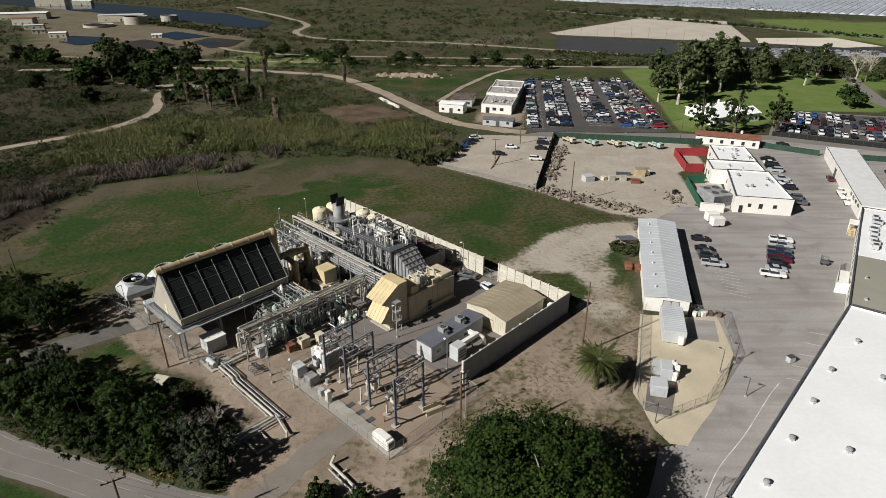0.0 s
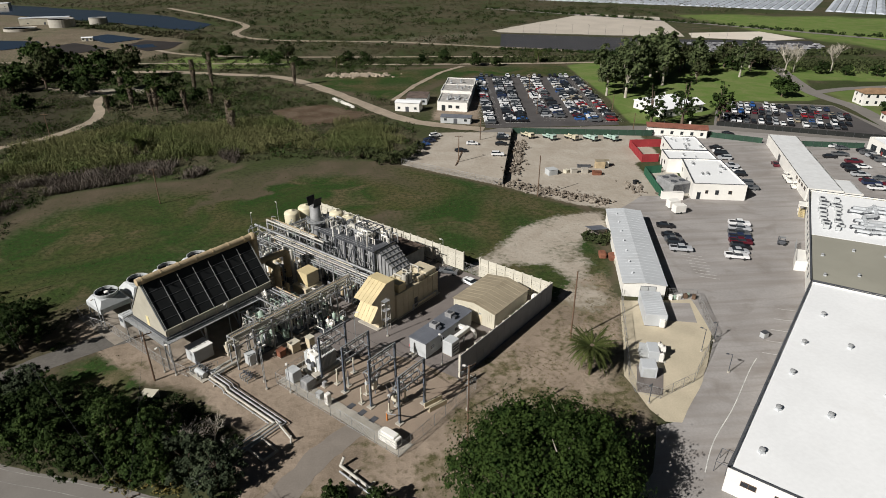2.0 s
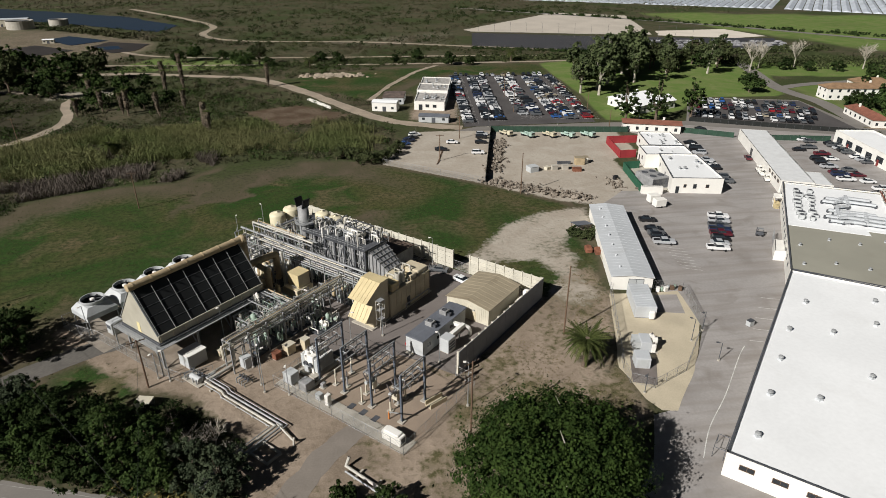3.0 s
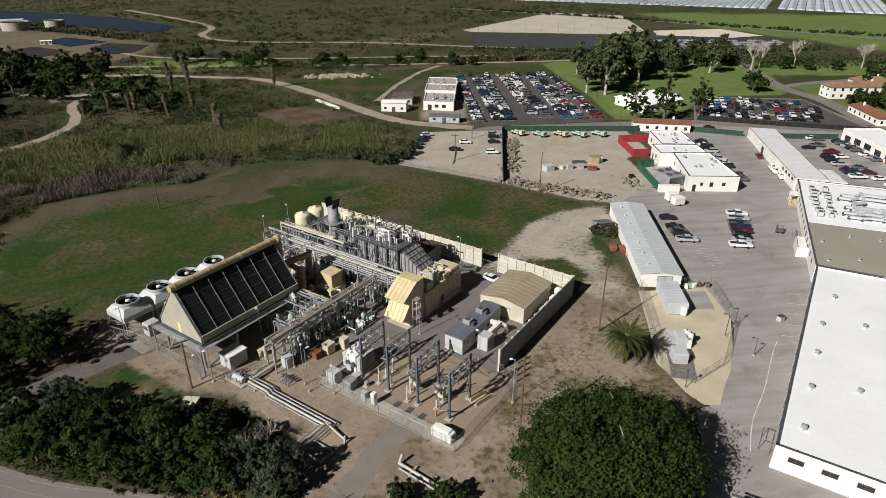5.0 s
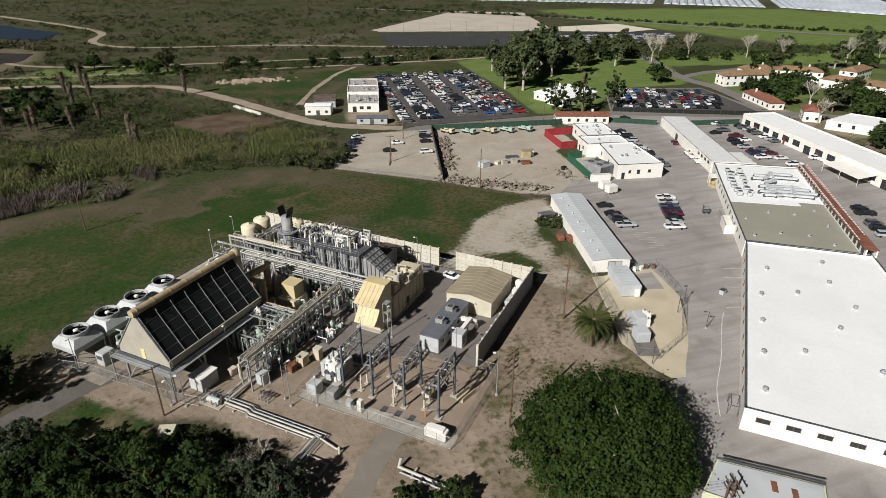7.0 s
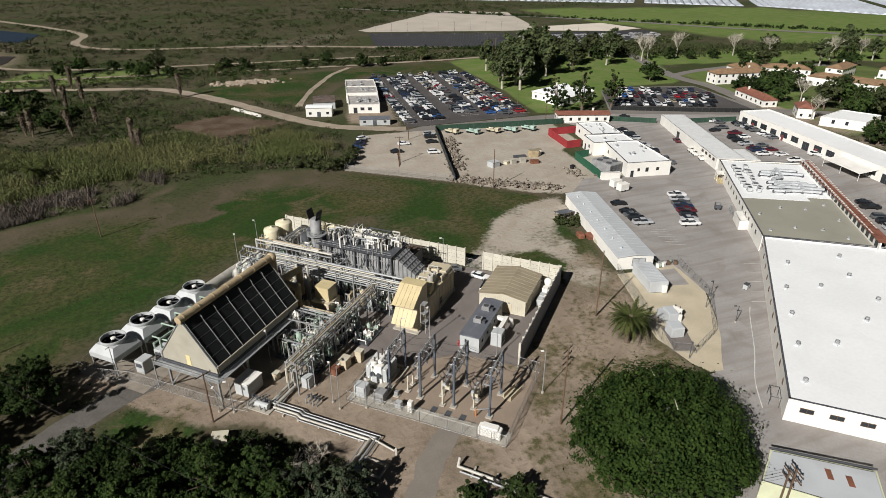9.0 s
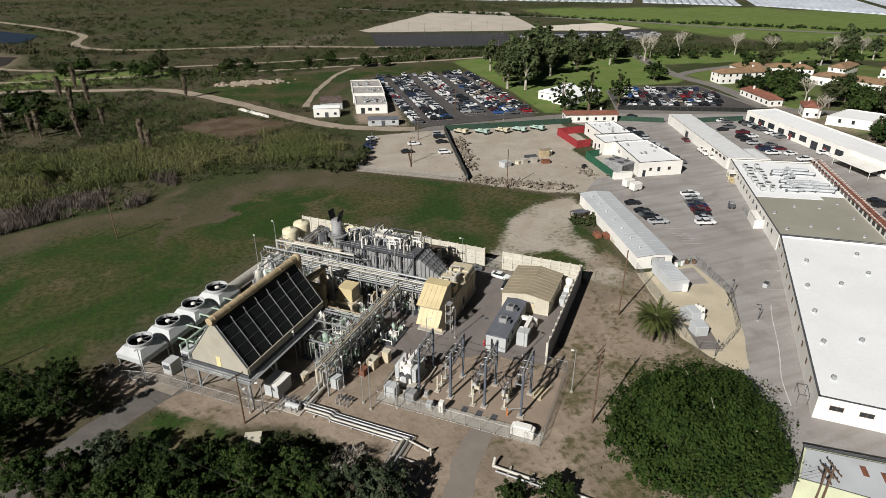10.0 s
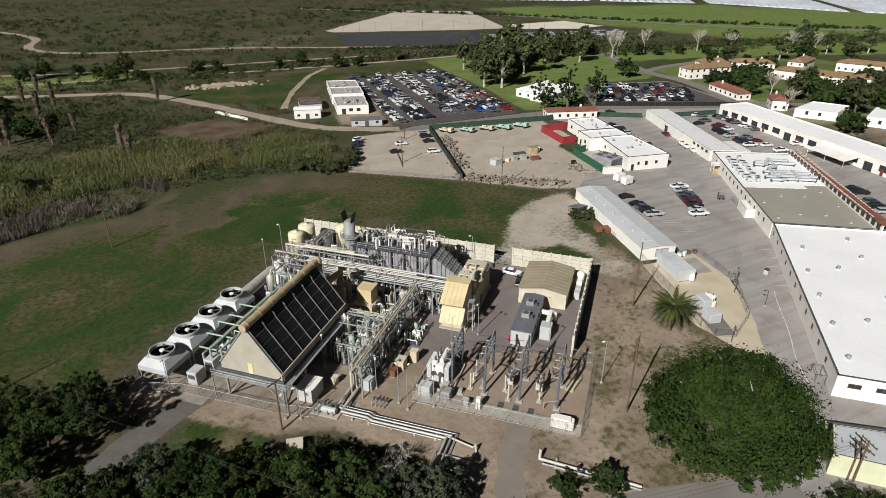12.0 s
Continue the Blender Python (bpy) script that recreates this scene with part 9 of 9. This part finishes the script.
for x, y, co in ((161.9, 208.1, "white"), (163.0, 205.7, "grey"), (151.9, 196.8, "black"), (157.0, 198.5, "grey"), (156.2, 190.3, "dark red"), (150.8, 185.7, "black"), (155.8, 184.9, "white"), (149.5, 181.7, "black"), (148.9, 177.4, "silver"), (147.4, 172.2, "dark red"), (153.5, 173.6, "grey"), (146.9, 169.6, "dark blue"), (152.4, 168.3, "dark red"), (145.5, 165.2, "white"), (151.2, 162.5, "white"), (163.3, 158.8, "white"), (164.8, 156.1, "white"), (162.1, 144.8, "white"), (161.4, 140.2, "grey"), (160.7, 137.6, "white"), (160.9, 134.5, "silver"), (168.8, 202.0, "black"), (168.3, 199.0, "grey"), (168.0, 196.2, "silver"), (167.6, 193.3, "black"), (167.2, 190.6, "grey"), (166.4, 185.6, "white"), (166.2, 182.6, "silver"), (166.0, 179.6, "grey"), (136.4, 118.8, "black"), (134.6, 115.5, "black"), (130.2, 109.2, "grey"), (128.6, 106.4, "black"), (126.4, 102.9, "silver")):
    w = math.hypot(x - 168, y - 190) < 16
    car(x, y, (-12 if y > 130 else -28) + (0 if not w else 0), crnd.choice(("sedan", "sport utility", "pickup", "sedan")), co)
car(150.1, 155.5, -14, "pickup", "white")
for i in range(11):
    f = i / 10
    any_car(116.3 + -10.7 * f, 211.3 + -41.5 * f, -14.5, 0.05, 0.9, 0.2)
# distant cars in the far car park
m = Mesh()
fr = random.Random(15)
for i in range(150):
    a, b = fr.random(), fr.randrange(5)
    x, y = 190 + a * 120 + b * 3.0, 432 + b * 10 - a * 22 + 0.0
    m.box(x - 2.2, x + 2.2, y - 0.9, y + 0.9, 0.4, 0.95).box(x - 1.3, x + 0.9, y - 0.8, y + 0.8, 0.95, 1.5)
farcar = mat("distant_car_paint", (0.45, 0.45, 0.46), 0.4, vary=0.6, scale=0.25, fine=0.3)
tagged(part("distant_cars", m, farcar), "many parked cars far off", "car", "", "stuff")
m = Mesh()
for r in range(7):
    for i in range(44):
        f = i / 44
        x, y = 92 + f * 100 + r * 2.4 - 6, 466 + r * 11 - f * 36
        m.box(x, x + 0.08, y, y + 9, 0.13, 0.16)
tagged(part("stall_lines", m, asphalt_road), "faint stall lines on the far car park", "marking", "", "stuff")
m = Mesh()
A = [((37.9, 254), (48.2, 352)), ((49.6, 255.8), (60.2, 349)), ((67.3, 258), (75.9, 348)), ((80.8, 254.8), (91.3, 346)), ((91.4, 253), (102.8, 348))]
for a, b in A:
    a, b = Vector(a), Vector(b)
    n = int((b - a).length / 2.75)
    for i in range(n + 1):
        p = a.lerp(b, i / n)
        m.box(-4.8, 4.8, -0.05, 0.05, 0.085, 0.09, pose(p.x, p.y, 0, 0, 0, -6.5))
tagged(part("stall_lines", m, line_white), "white stall lines on the car park", "marking", "", "stuff")


def flat_truck(x, y, turn, col, label):
    t = thing("utility_truck", place(x, y, turn, 0.05), label, "truck", "utility trucks")
    part("chassis", Mesh().box(-3.2, 3.2, -0.5, 0.5, 0.55, 0.8), steel_dark, t)
    part("cab", Mesh().cham(1.3, 3.1, -1.05, 1.05, 0.8, 2.3, 0.15), col, t)
    part("windscreen", Mesh().box(3.08, 3.13, -0.9, 0.9, 1.5, 2.1), glass_dark, t)
    part("bed", Mesh().box(-3.3, 1.1, -1.1, 1.1, 0.8, 0.95), col, t)
    for s in (-1, 1):
        part("bed_side", Mesh().box(-3.3, 1.1, s * 1.05 - 0.05, s * 1.05 + 0.05, 0.95, 1.4), col, t)
    part("hoist", Mesh().bar((-2.4, 0, 0.95), (-0.4, 0, 1.9), 0.25), col, t)
    for xx in (2.2, -1.6, -2.6):
        for s in (-1, 1):
            part("wheel", Mesh().rod((xx, s * 0.8, 0.42), (xx, s * 1.1, 0.42), 0.42, 12), rubber, t)


for i, (x, y) in enumerate(((49.5, 233.8), (57.5, 230.5), (66, 229.2), (73.2, 227.6), (81.2, 226.8))):
    flat_truck(x, y, -65, hull_tan if i in (0, 2) else hull_green, "pale tan utility truck with flat bed" if i in (0, 2) else "pale green utility truck with flat bed")
for i, (x, y, tn) in enumerate(((123.2, 178.2, 70), (121.9, 174.6, 70), (120.4, 169.6, 65))):
    t = thing("service_cart", place(x, y, tn, 0.05), "small white service cart with roof", "cart", "service carts")
    part("body", Mesh().cham(-1.6, 1.6, -0.7, 0.7, 0.35, 0.85, 0.08), white_paint, t)
    part("canopy", Mesh().box(-0.2, 1.4, -0.7, 0.7, 1.75, 1.82), white_paint, t)
    for xx in (-0.1, 1.3):
        for s in (-0.62, 0.62):
            part("canopy_post", Mesh().rod((xx, s, 0.8), (xx, s, 1.75), 0.03, 4), steel_dark, t)
    for xx in (-1.0, 1.0):
        for s in (-1, 1):
            part("wheel", Mesh().rod((xx, s * 0.55, 0.3), (xx, s * 0.75, 0.3), 0.3, 10), rubber, t)
fk = thing("forklift", place(92.4, 131.5, 150, 0.05), "small dark forklift on the yard", "forklift")
part("body", Mesh().cham(-1.0, 0.7, -0.55, 0.55, 0.3, 1.1, 0.1), steel_dark, fk)
part("mast", Mesh().box(0.75, 0.9, -0.4, 0.4, 0.1, 2.2), steel_dark, fk)
part("guard", Mesh().box(-0.7, 0.6, -0.5, 0.5, 2.0, 2.08), steel, fk)
for xx in (-0.7, 0.5):
    for s in (-0.45, 0.45):
        part("guard_post", Mesh().rod((xx, s, 1.1), (xx, s, 2.0), 0.04, 4), steel_dark, fk)
        part("wheel", Mesh().rod((xx, s, 0.28), (xx, s * 1.3, 0.28), 0.28, 10), rubber, fk)
bin_ = thing("waste_bin", place(64.6, 92.8, 20, 0.05), "pale waste bin with dark lid by the kerb", "bin")
part("body", Mesh().cham(-0.7, 0.7, -0.5, 0.5, 0.1, 1.2, 0.06), wall_grey, bin_)
part("lid", Mesh().box(-0.72, 0.72, -0.52, 0.52, 1.2, 1.27), steel_dark, bin_)
part("foot", Mesh().box(-0.6, 0.6, -0.4, 0.4, 0, 0.1), rubber, bin_)

# ---- poles and wires ----
def pole(x, y, h, arms, turn, label, mt=None, group="utility poles"):
    t = thing("utility_pole", place(x, y, turn), label, "pole", group)
    part("shaft", Mesh().rod((0, 0, -0.2), (0, 0, h), 0.17, 8, 0.12), mt or wood, t)
    for k in range(arms):
        z = h - 0.4 - k * 1.1
        part("crossarm", Mesh().bar((-1.4, 0.14, z), (1.4, 0.14, z), 0.12, 0.14), mt or wood, t)
        for xx in (-1.3, -0.6, 0.6, 1.3):
            part("insulator", Mesh().lathe([(0.05, z + 0.07), (0.09, z + 0.18), (0.04, z + 0.3)], 6, (xx, 0.14, 0)), insul, t)
    return t


POLES = [(26.4, 95.6, 15.4, 0), (2.6, 70.1, 15.2, 4), (38.2, 170.8, 13.0, 0), (-50.5, 91.2, 10.0, 1), (-96, 121, 9.5, 0), (-75, 176.5, 11, 1), (22.1, 44.6, 7.0, 2), (22.3, 43.9, 8.0, 2), (-39.5, 53.3, 12.4, 1), (18.2, 206, 9.5, 1), (30, 232, 9, 1), (65, 300, 12, 1), (-137, 247, 11, 1), (146, 395, 12, 1), (62, 270, 10, 0), (94, 262, 10, 0), (92, 232, 9, 0), (-30, 88.2, 0, 0)]
for x, y, h, a in POLES:
    if h:
        pole(x, y, h, a, -108 if y < 50 else 30 if y < 120 else -10, "tall weathered wooden utility pole" + (" with crossarms" if a else ""))


def hang(p, q, sag, r=0.018, n=12):
    p, q = Vector(p), Vector(q)
    pts = [p.lerp(q, i / n) - Vector((0, 0, sag * 4 * (i / n) * (1 - i / n))) for i in range(n + 1)]
    m = Mesh()
    for a, b in zip(pts[:-1], pts[1:]):
        m.rod(a, b, r, 4, cap=False)
    solo("overhead_wire", m, cable_dark, Matrix(), "thin dark overhead wire between poles", "wire", "overhead wires")


for dx in (-1.0, 0.0, 1.0):
    hang((22.1 + dx * 0.6, 44.6 + dx * 0.4, 6.6), (-39.5 + dx * 0.6, 53.3 + dx * 0.6, 12.1), 1.6)
hang((-39.5, 53.3, 12.0), (-96, 121, 9.2), 1.5)
hang((-50.5, 91.2, 9.6), (-39.5, 53.3, 12.2), 0.8)


def lamp_post(x, y, h, turn, label, mt=steel, head=0.5):
    t = thing("lamp_post", place(x, y, turn), label, "lamp", "lamp posts")
    part("shaft", Mesh().rod((0, 0, 0), (0, 0, h), 0.08, 7, 0.06), mt, t)
    part("arm", Mesh().rod((0, 0, h - 0.05), (head, 0, h + 0.05), 0.045, 5), mt, t)
    part("head", Mesh().box(head - 0.1, head + 0.4, -0.16, 0.16, h - 0.02, h + 0.12), white_paint if mt is steel else mt, t)
    part("base", Mesh().lathe([(0.25, 0), (0.25, 0.3)], 8), concrete, t)


for u, v, h in ((-6.3, 38.7, 9), (26.2, 55.0, 8.0), (24.2, 56.0, 9.0), (20.2, 54.0, 6.5), (40.2, 63.6, 6.5), (42.6, 64.4, 5.6), (65.6, 64.6, 7), (18.6, 31.2, 7.5), (4.4, 31.8, 6.5), (28.3, 1.2, 7.0), (72.6, 22.6, 9), (73.4, 14, 9), (31.4, 52.6, 7), (43.0, 50.0, 7.6), (22.6, 36.0, 6.5)):
    w = in_plant(u, v).translation
    lamp_post(w.x, w.y, h, u * 31 % 360, "slim grey lamp post inside the works")
for x, y, h in ((50.2, 89.6, 5.0), (54.2, 92.6, 4.5), (52.0, 83, 4), (34.4, 76.5, 4.2), (60, 240, 8), (110, 243, 8), (75, 246, 9), (45, 247, 9)):
    lamp_post(x, y, h, x * 17 % 360, "dark lamp post beside the yard", steel_dark, 0.7)
for i in range(14):
    x, y = 100 + i * 12.5, 530 - i * 4.2
    lamp_post(x, y, 10, i * 40, "tall dark lamp post on the far car park", steel_dark, 0.8)

# ---- equipment beside the sandy strip ----
ct = thing("equipment_container", place(46.0, 103.2, -14.0, 0.06), "pale grey steel equipment container", "container")
part("body", Mesh().cham(-2.15, 2.15, -4.8, 4.8, 0.15, 2.75, 0.05), roof_grey_white, ct)
for i in range(14):
    part("roof_rib", Mesh().box(-2.1, 2.1, -4.6 + i * 0.7, -4.52 + i * 0.7, 2.75, 2.8), roof_grey_white, ct)
part("air_unit", Mesh().cham(0.7, 1.7, -5.5, -4.8, 0.3, 1.9, 0.05), white_paint, ct)
part("skid", Mesh().box(-2.0, 2.0, -4.7, 4.7, 0, 0.15), steel_dark, ct)
tr_ = thing("pad_transformer", place(40.0, 89.0, -14, 0.06), "pale transformer with louvred radiators and switch boxes", "transformer")
part("tank", Mesh().cham(-0.9, 1.1, -1.6, 1.6, 0.1, 2.2, 0.06), roof_grey_white, tr_)
for i in range(8):
    part("radiator_fin", Mesh().box(-2.2, -0.9, -1.5 + i * 0.4, -1.38 + i * 0.4, 0.4, 2.0), wall_grey, tr_)
part("base", Mesh().box(-2.3, 2.4, -1.8, 1.8, 0, 0.1), concrete, tr_)
for k, (x, y, h) in enumerate(((1.5, 1.0, 2.4), (1.9, -0.2, 2.6), (1.5, -1.2, 1.8))):
    part("switch_box", Mesh().cham(x - 0.4, x + 0.4, y - 0.45, y + 0.45, 0.1, h, 0.05), white_paint, tr_)
    part("bushing", Mesh().lathe([(0.08, h), (0.14, h + 0.2), (0.08, h + 0.4)], 8, (x, y, 0)), insul, tr_)
cb = thing("pale_cabinet", place(37.3, 84.2, -14, 0.07), "pale grey switch cabinet on the pad", "cabinet")
part("body", Mesh().cham(-1.35, 1.35, -1.4, 1.4, 0.1, 2.2, 0.05), roof_grey_white, cb)
part("plinth", Mesh().box(-1.3, 1.3, -1.35, 1.35, 0, 0.1), concrete, cb)
part("door", Mesh().box(-1.0, 1.0, -1.44, -1.4, 0.25, 2.0), wall_grey, cb)
net_fence([(42.2, 110.4), (33.6, 83.5), (33.2, 79.5), (36.8, 77.4), (44.5, 81.0), (54.6, 93.4), (58.4, 108.4), (52.0, 109.6)], 2.2, "chain-link fence round the sandy strip", 2.8)
rnd = random.Random(71)
for k in range(7):
    t = thing("stored_barrel" if k % 2 else "stored_crate", place(52.6 + k * 0.85, 108.8 + rnd.uniform(-0.6, 0.6), rnd.uniform(0, 90), 0.05), "weathered item stored behind the shed", "storage", "stored items")
    if k % 2:
        part("shell", Mesh().lathe([(0.3, 0), (0.32, 0.3), (0.3, 0.32), (0.32, 0.6), (0.3, 0.9)], 12), rnd.choice((pipe_green, rust, wall_grey)), t)
    else:
        part("box", Mesh().cham(-0.5, 0.5, -0.4, 0.4, 0, 0.9, 0.04), rnd.choice((white_paint, wood, wall_grey)), t)
ss = thing("wrecked_shed", place(47.6, 143.2, 12), "dark collapsed lean-to roof by the shed", "shed")
part("roof", Mesh().add([(-2.4, -1.6, 1.9), (2.4, -1.6, 1.6), (2.2, 1.8, 1.2), (-2.6, 1.8, 1.5), (-2.4, -1.6, 2.0), (2.4, -1.6, 1.7), (2.2, 1.8, 1.3), (-2.6, 1.8, 1.6)], [(3, 2, 1, 0), (4, 5, 6, 7), (0, 1, 5, 4), (1, 2, 6, 5), (2, 3, 7, 6), (3, 0, 4, 7)]), roof_slate, ss)
for x in (-2.2, 2.0):
    for y in (-1.4, 1.5):
        part("post", Mesh().bar((x, y, 0), (x, y, 1.4), 0.12), wood, ss)
for x, y, mt, lb in ((46.6, 128.6, rust, "rust red scrap container"), (47.0, 125.2, cream_paint, "pale tarpaulin-covered boat"), (44.6, 130.0, rust, "rust red scrap box")):
    t = thing("scrap_item", place(x, y, -10), lb + " beside the shed wall", "scrap")
    part("body", Mesh().cham(-0.9, 0.9, -1.4, 1.4, 0.05, 1.2, 0.3), mt, t)
    part("foot", Mesh().box(-0.8, 0.8, -1.3, 1.3, 0, 0.05), wood, t)

# ---- fences, rubble and stores in the sandy yards ----
def screen_fence(pts, h, mt, label):
    t = thing("screened_fence", Matrix(), label, "fence", "screened fences")
    for a, b in zip(pts[:-1], pts[1:]):
        A, B = Vector((*a, 0)), Vector((*b, 0))
        n = max(1, round((B - A).length / 3.2))
        for i in range(n):
            p, q = A.lerp(B, i / n), A.lerp(B, (i + 1) / n)
            part("panel", Mesh().bar(p + Vector((0, 0, h / 2)), q + Vector((0, 0, h / 2)), 0.04, h - 0.1), mt, t)
            part("post", Mesh().rod(p, p + Vector((0, 0, h + 0.1)), 0.05, 5), steel_dark, t)


screen_fence([(29.3, 181.2), (44.2, 239.4)], 2.4, fence_dark, "dark screened fence between the two yards")
screen_fence([(44.4, 239.6), (70, 235.2), (99.5, 230.4)], 2.4, fence_green, "dark green screened fence along the road")
screen_fence([(121, 226.6), (137.6, 216.2)], 2.2, fence_green, "dark green screened fence along the road")
screen_fence([(148.4, 211.4), (172, 206)], 2.2, fence_green, "dark green screened fence along the road")
screen_fence([(133, 242.6), (164, 227), (196, 212)], 2.0, fence_dark, "dark screened fence in front of the car park")
net_fence([(-2, 205.4), (29.2, 181.2)], 2.0, "thin chain-link fence along the gravel lot", 3.2)
net_fence([(-2, 205.4), (8, 224), (14, 243)], 2.0, "thin chain-link fence beside the scrub", 3.2)
rub = Mesh()
rr = random.Random(44)
for i in range(900):
    f = rr.random()
    if f < 0.55:
        g_ = rr.random()
        c = Vector((30.8, 182.5)).lerp(Vector((57.5, 163.2)), g_) + Vector((rr.gauss(0, 1.4), rr.gauss(0, 1.5)))
        hh = 0.8
    elif f < 0.95:
        g_ = rr.random()
        c = Vector((34.6, 190)).lerp(Vector((45.6, 228)), g_) + Vector((rr.gauss(0, 1.4), rr.gauss(0, 1.2)))
        hh = 0.9
    else:
        c = Vector((70.8, 174)) + Vector((rr.gauss(0, 1.6), rr.gauss(0, 3)))
        hh = 0.5
    s = rr.uniform(0.12, 0.6)
    m4 = pose(c.x, c.y, max(0, rr.gauss(0.25, 0.3)) * hh, rr.uniform(-40, 40), rr.uniform(-40, 40), rr.uniform(0, 360))
    rub.cham(-s, s, -s * rr.uniform(0.4, 1), s * rr.uniform(0.4, 1), -0.3 * s, s * rr.uniform(0.3, 0.9), s * 0.15, m4)
rubble = leafy("mixed_rubble", (0.06, 0.045, 0.033), (0.31, 0.27, 0.22), 0.5)
tagged(part("rubble", rub, rubble), "heaps of broken concrete, scrap and brush along the fence", "rubble", "", "stuff")
pl2 = Mesh()
for i in range(260):
    a, q = rr.uniform(0, 6.28), abs(rr.gauss(0, 1))
    c = Vector((-20, 368)) + Vector((math.cos(a) * q * 9, math.sin(a) * q * 3))
    s = rr.uniform(0.5, 1.4)
    pl2.cham(-s, s, -s, s, -0.2, s * 0.7, s * 0.3, pose(c.x, c.y, 0, rr.uniform(-20, 20), rr.uniform(-20, 20), rr.uniform(0, 360)))
tagged(part("earth_heaps", pl2, dirt_road), "low heaps of brown earth and branches", "heap", "", "stuff")
bl = Mesh()
for i in range(46):
    f = i / 46
    c = Vector((-26, 308)).lerp(Vector((-15, 289)), f) + Vector((-5.5 + rr.uniform(-0.4, 0.4), rr.uniform(-0.4, 0.4)))
    bl.cham(-0.5, 0.5, -0.35, 0.35, 0, rr.uniform(0.6, 1.2), 0.08, pose(c.x, c.y, 0, 0, 0, rr.uniform(0, 90)))
tagged(part("white_sacks", bl, white_paint), "row of white sacks beside the dirt road", "sacks", "", "stuff")
for x, y, L, W, h, mt, lb, tn in ((66.0, 195.2, 3.4, 2.4, 2.4, pipe_tan, "small tan storage hut", -10), (47.6, 190.4, 3.4, 3.0, 1.8, wall_grey, "grey tarpaulin-covered stack", 15), (55.4, 190.6, 2.2, 1.4, 1.5, concrete, "pale concrete block bay", 5), (59.2, 190.6, 2.2, 1.6, 1.5, concrete, "pale concrete block bay", -5), (62.6, 188.2, 3.0, 1.8, 1.1, rust, "rust orange steel tray", -8), (60.6, 195.8, 4.6, 1.0, 0.8, steel_dark, "dark stack of steel", -8), (72.2, 178.4, 1.6, 1.2, 1.1, black_paint, "black scrap bin", 20), (53.0, 191.2, 1.6, 1.6, 1.0, cream_paint, "pale heap of sacks", 30), (68.6, 196.0, 1.4, 2.2, 2.2, white_paint, "small pale storage hut", -10)):
    t = thing("yard_store", place(x, y, tn), lb + " standing on sand", "storage")
    part("body", Mesh().cham(-L / 2, L / 2, -W / 2, W / 2, 0, h, 0.12), mt, t)
    part("lid", Mesh().box(-L / 2 - 0.06, L / 2 + 0.06, -W / 2 - 0.06, W / 2 + 0.06, h, h + 0.08), mt if h < 2 else roof_tan, t)
for i in range(9):
    solo("timber_post", Mesh().bar((-1.6, 0, 0.14), (1.6, 0, 0.14), 0.26, 0.24), wood, pose(17.2 + i * 0.55, 203.5 + i * 2.1, 0, 0, 0, 66 + i * 3), "weathered timber lying on gravel", "timber", "loose timbers")
sc = thing("hillside_hut", place(-118, 330, 20), "small pale green hut in the scrub", "hut")
part("body", Mesh().box(-2, 2, -1.6, 1.6, 0, 2.2), pipe_green, sc)
part("roof", Mesh().add([(-2.2, -1.8, 2.2), (2.2, -1.8, 2.2), (2.2, 1.8, 2.2), (-2.2, 1.8, 2.2), (-2.2, 0, 3.0), (2.2, 0, 3.0)], [(0, 1, 5, 4), (2, 3, 4, 5), (1, 2, 5), (3, 0, 4), (3, 2, 1, 0)]), pipe_green, sc)
dm = thing("dumped_shelter", in_plant(37.5, 70.0, 0, 30), "tilted open wooden shelter under the trees", "shelter")
for a in ((-1.2, 1.2, -0.9, -0.8), (-1.2, 1.2, 0.8, 0.9)):
    part("side", Mesh().box(*a, 0, 1.5), cream_paint, dm)
part("roof", Mesh().box(-1.3, 1.3, -1.0, 1.0, 1.5, 1.6), cream_paint, dm)
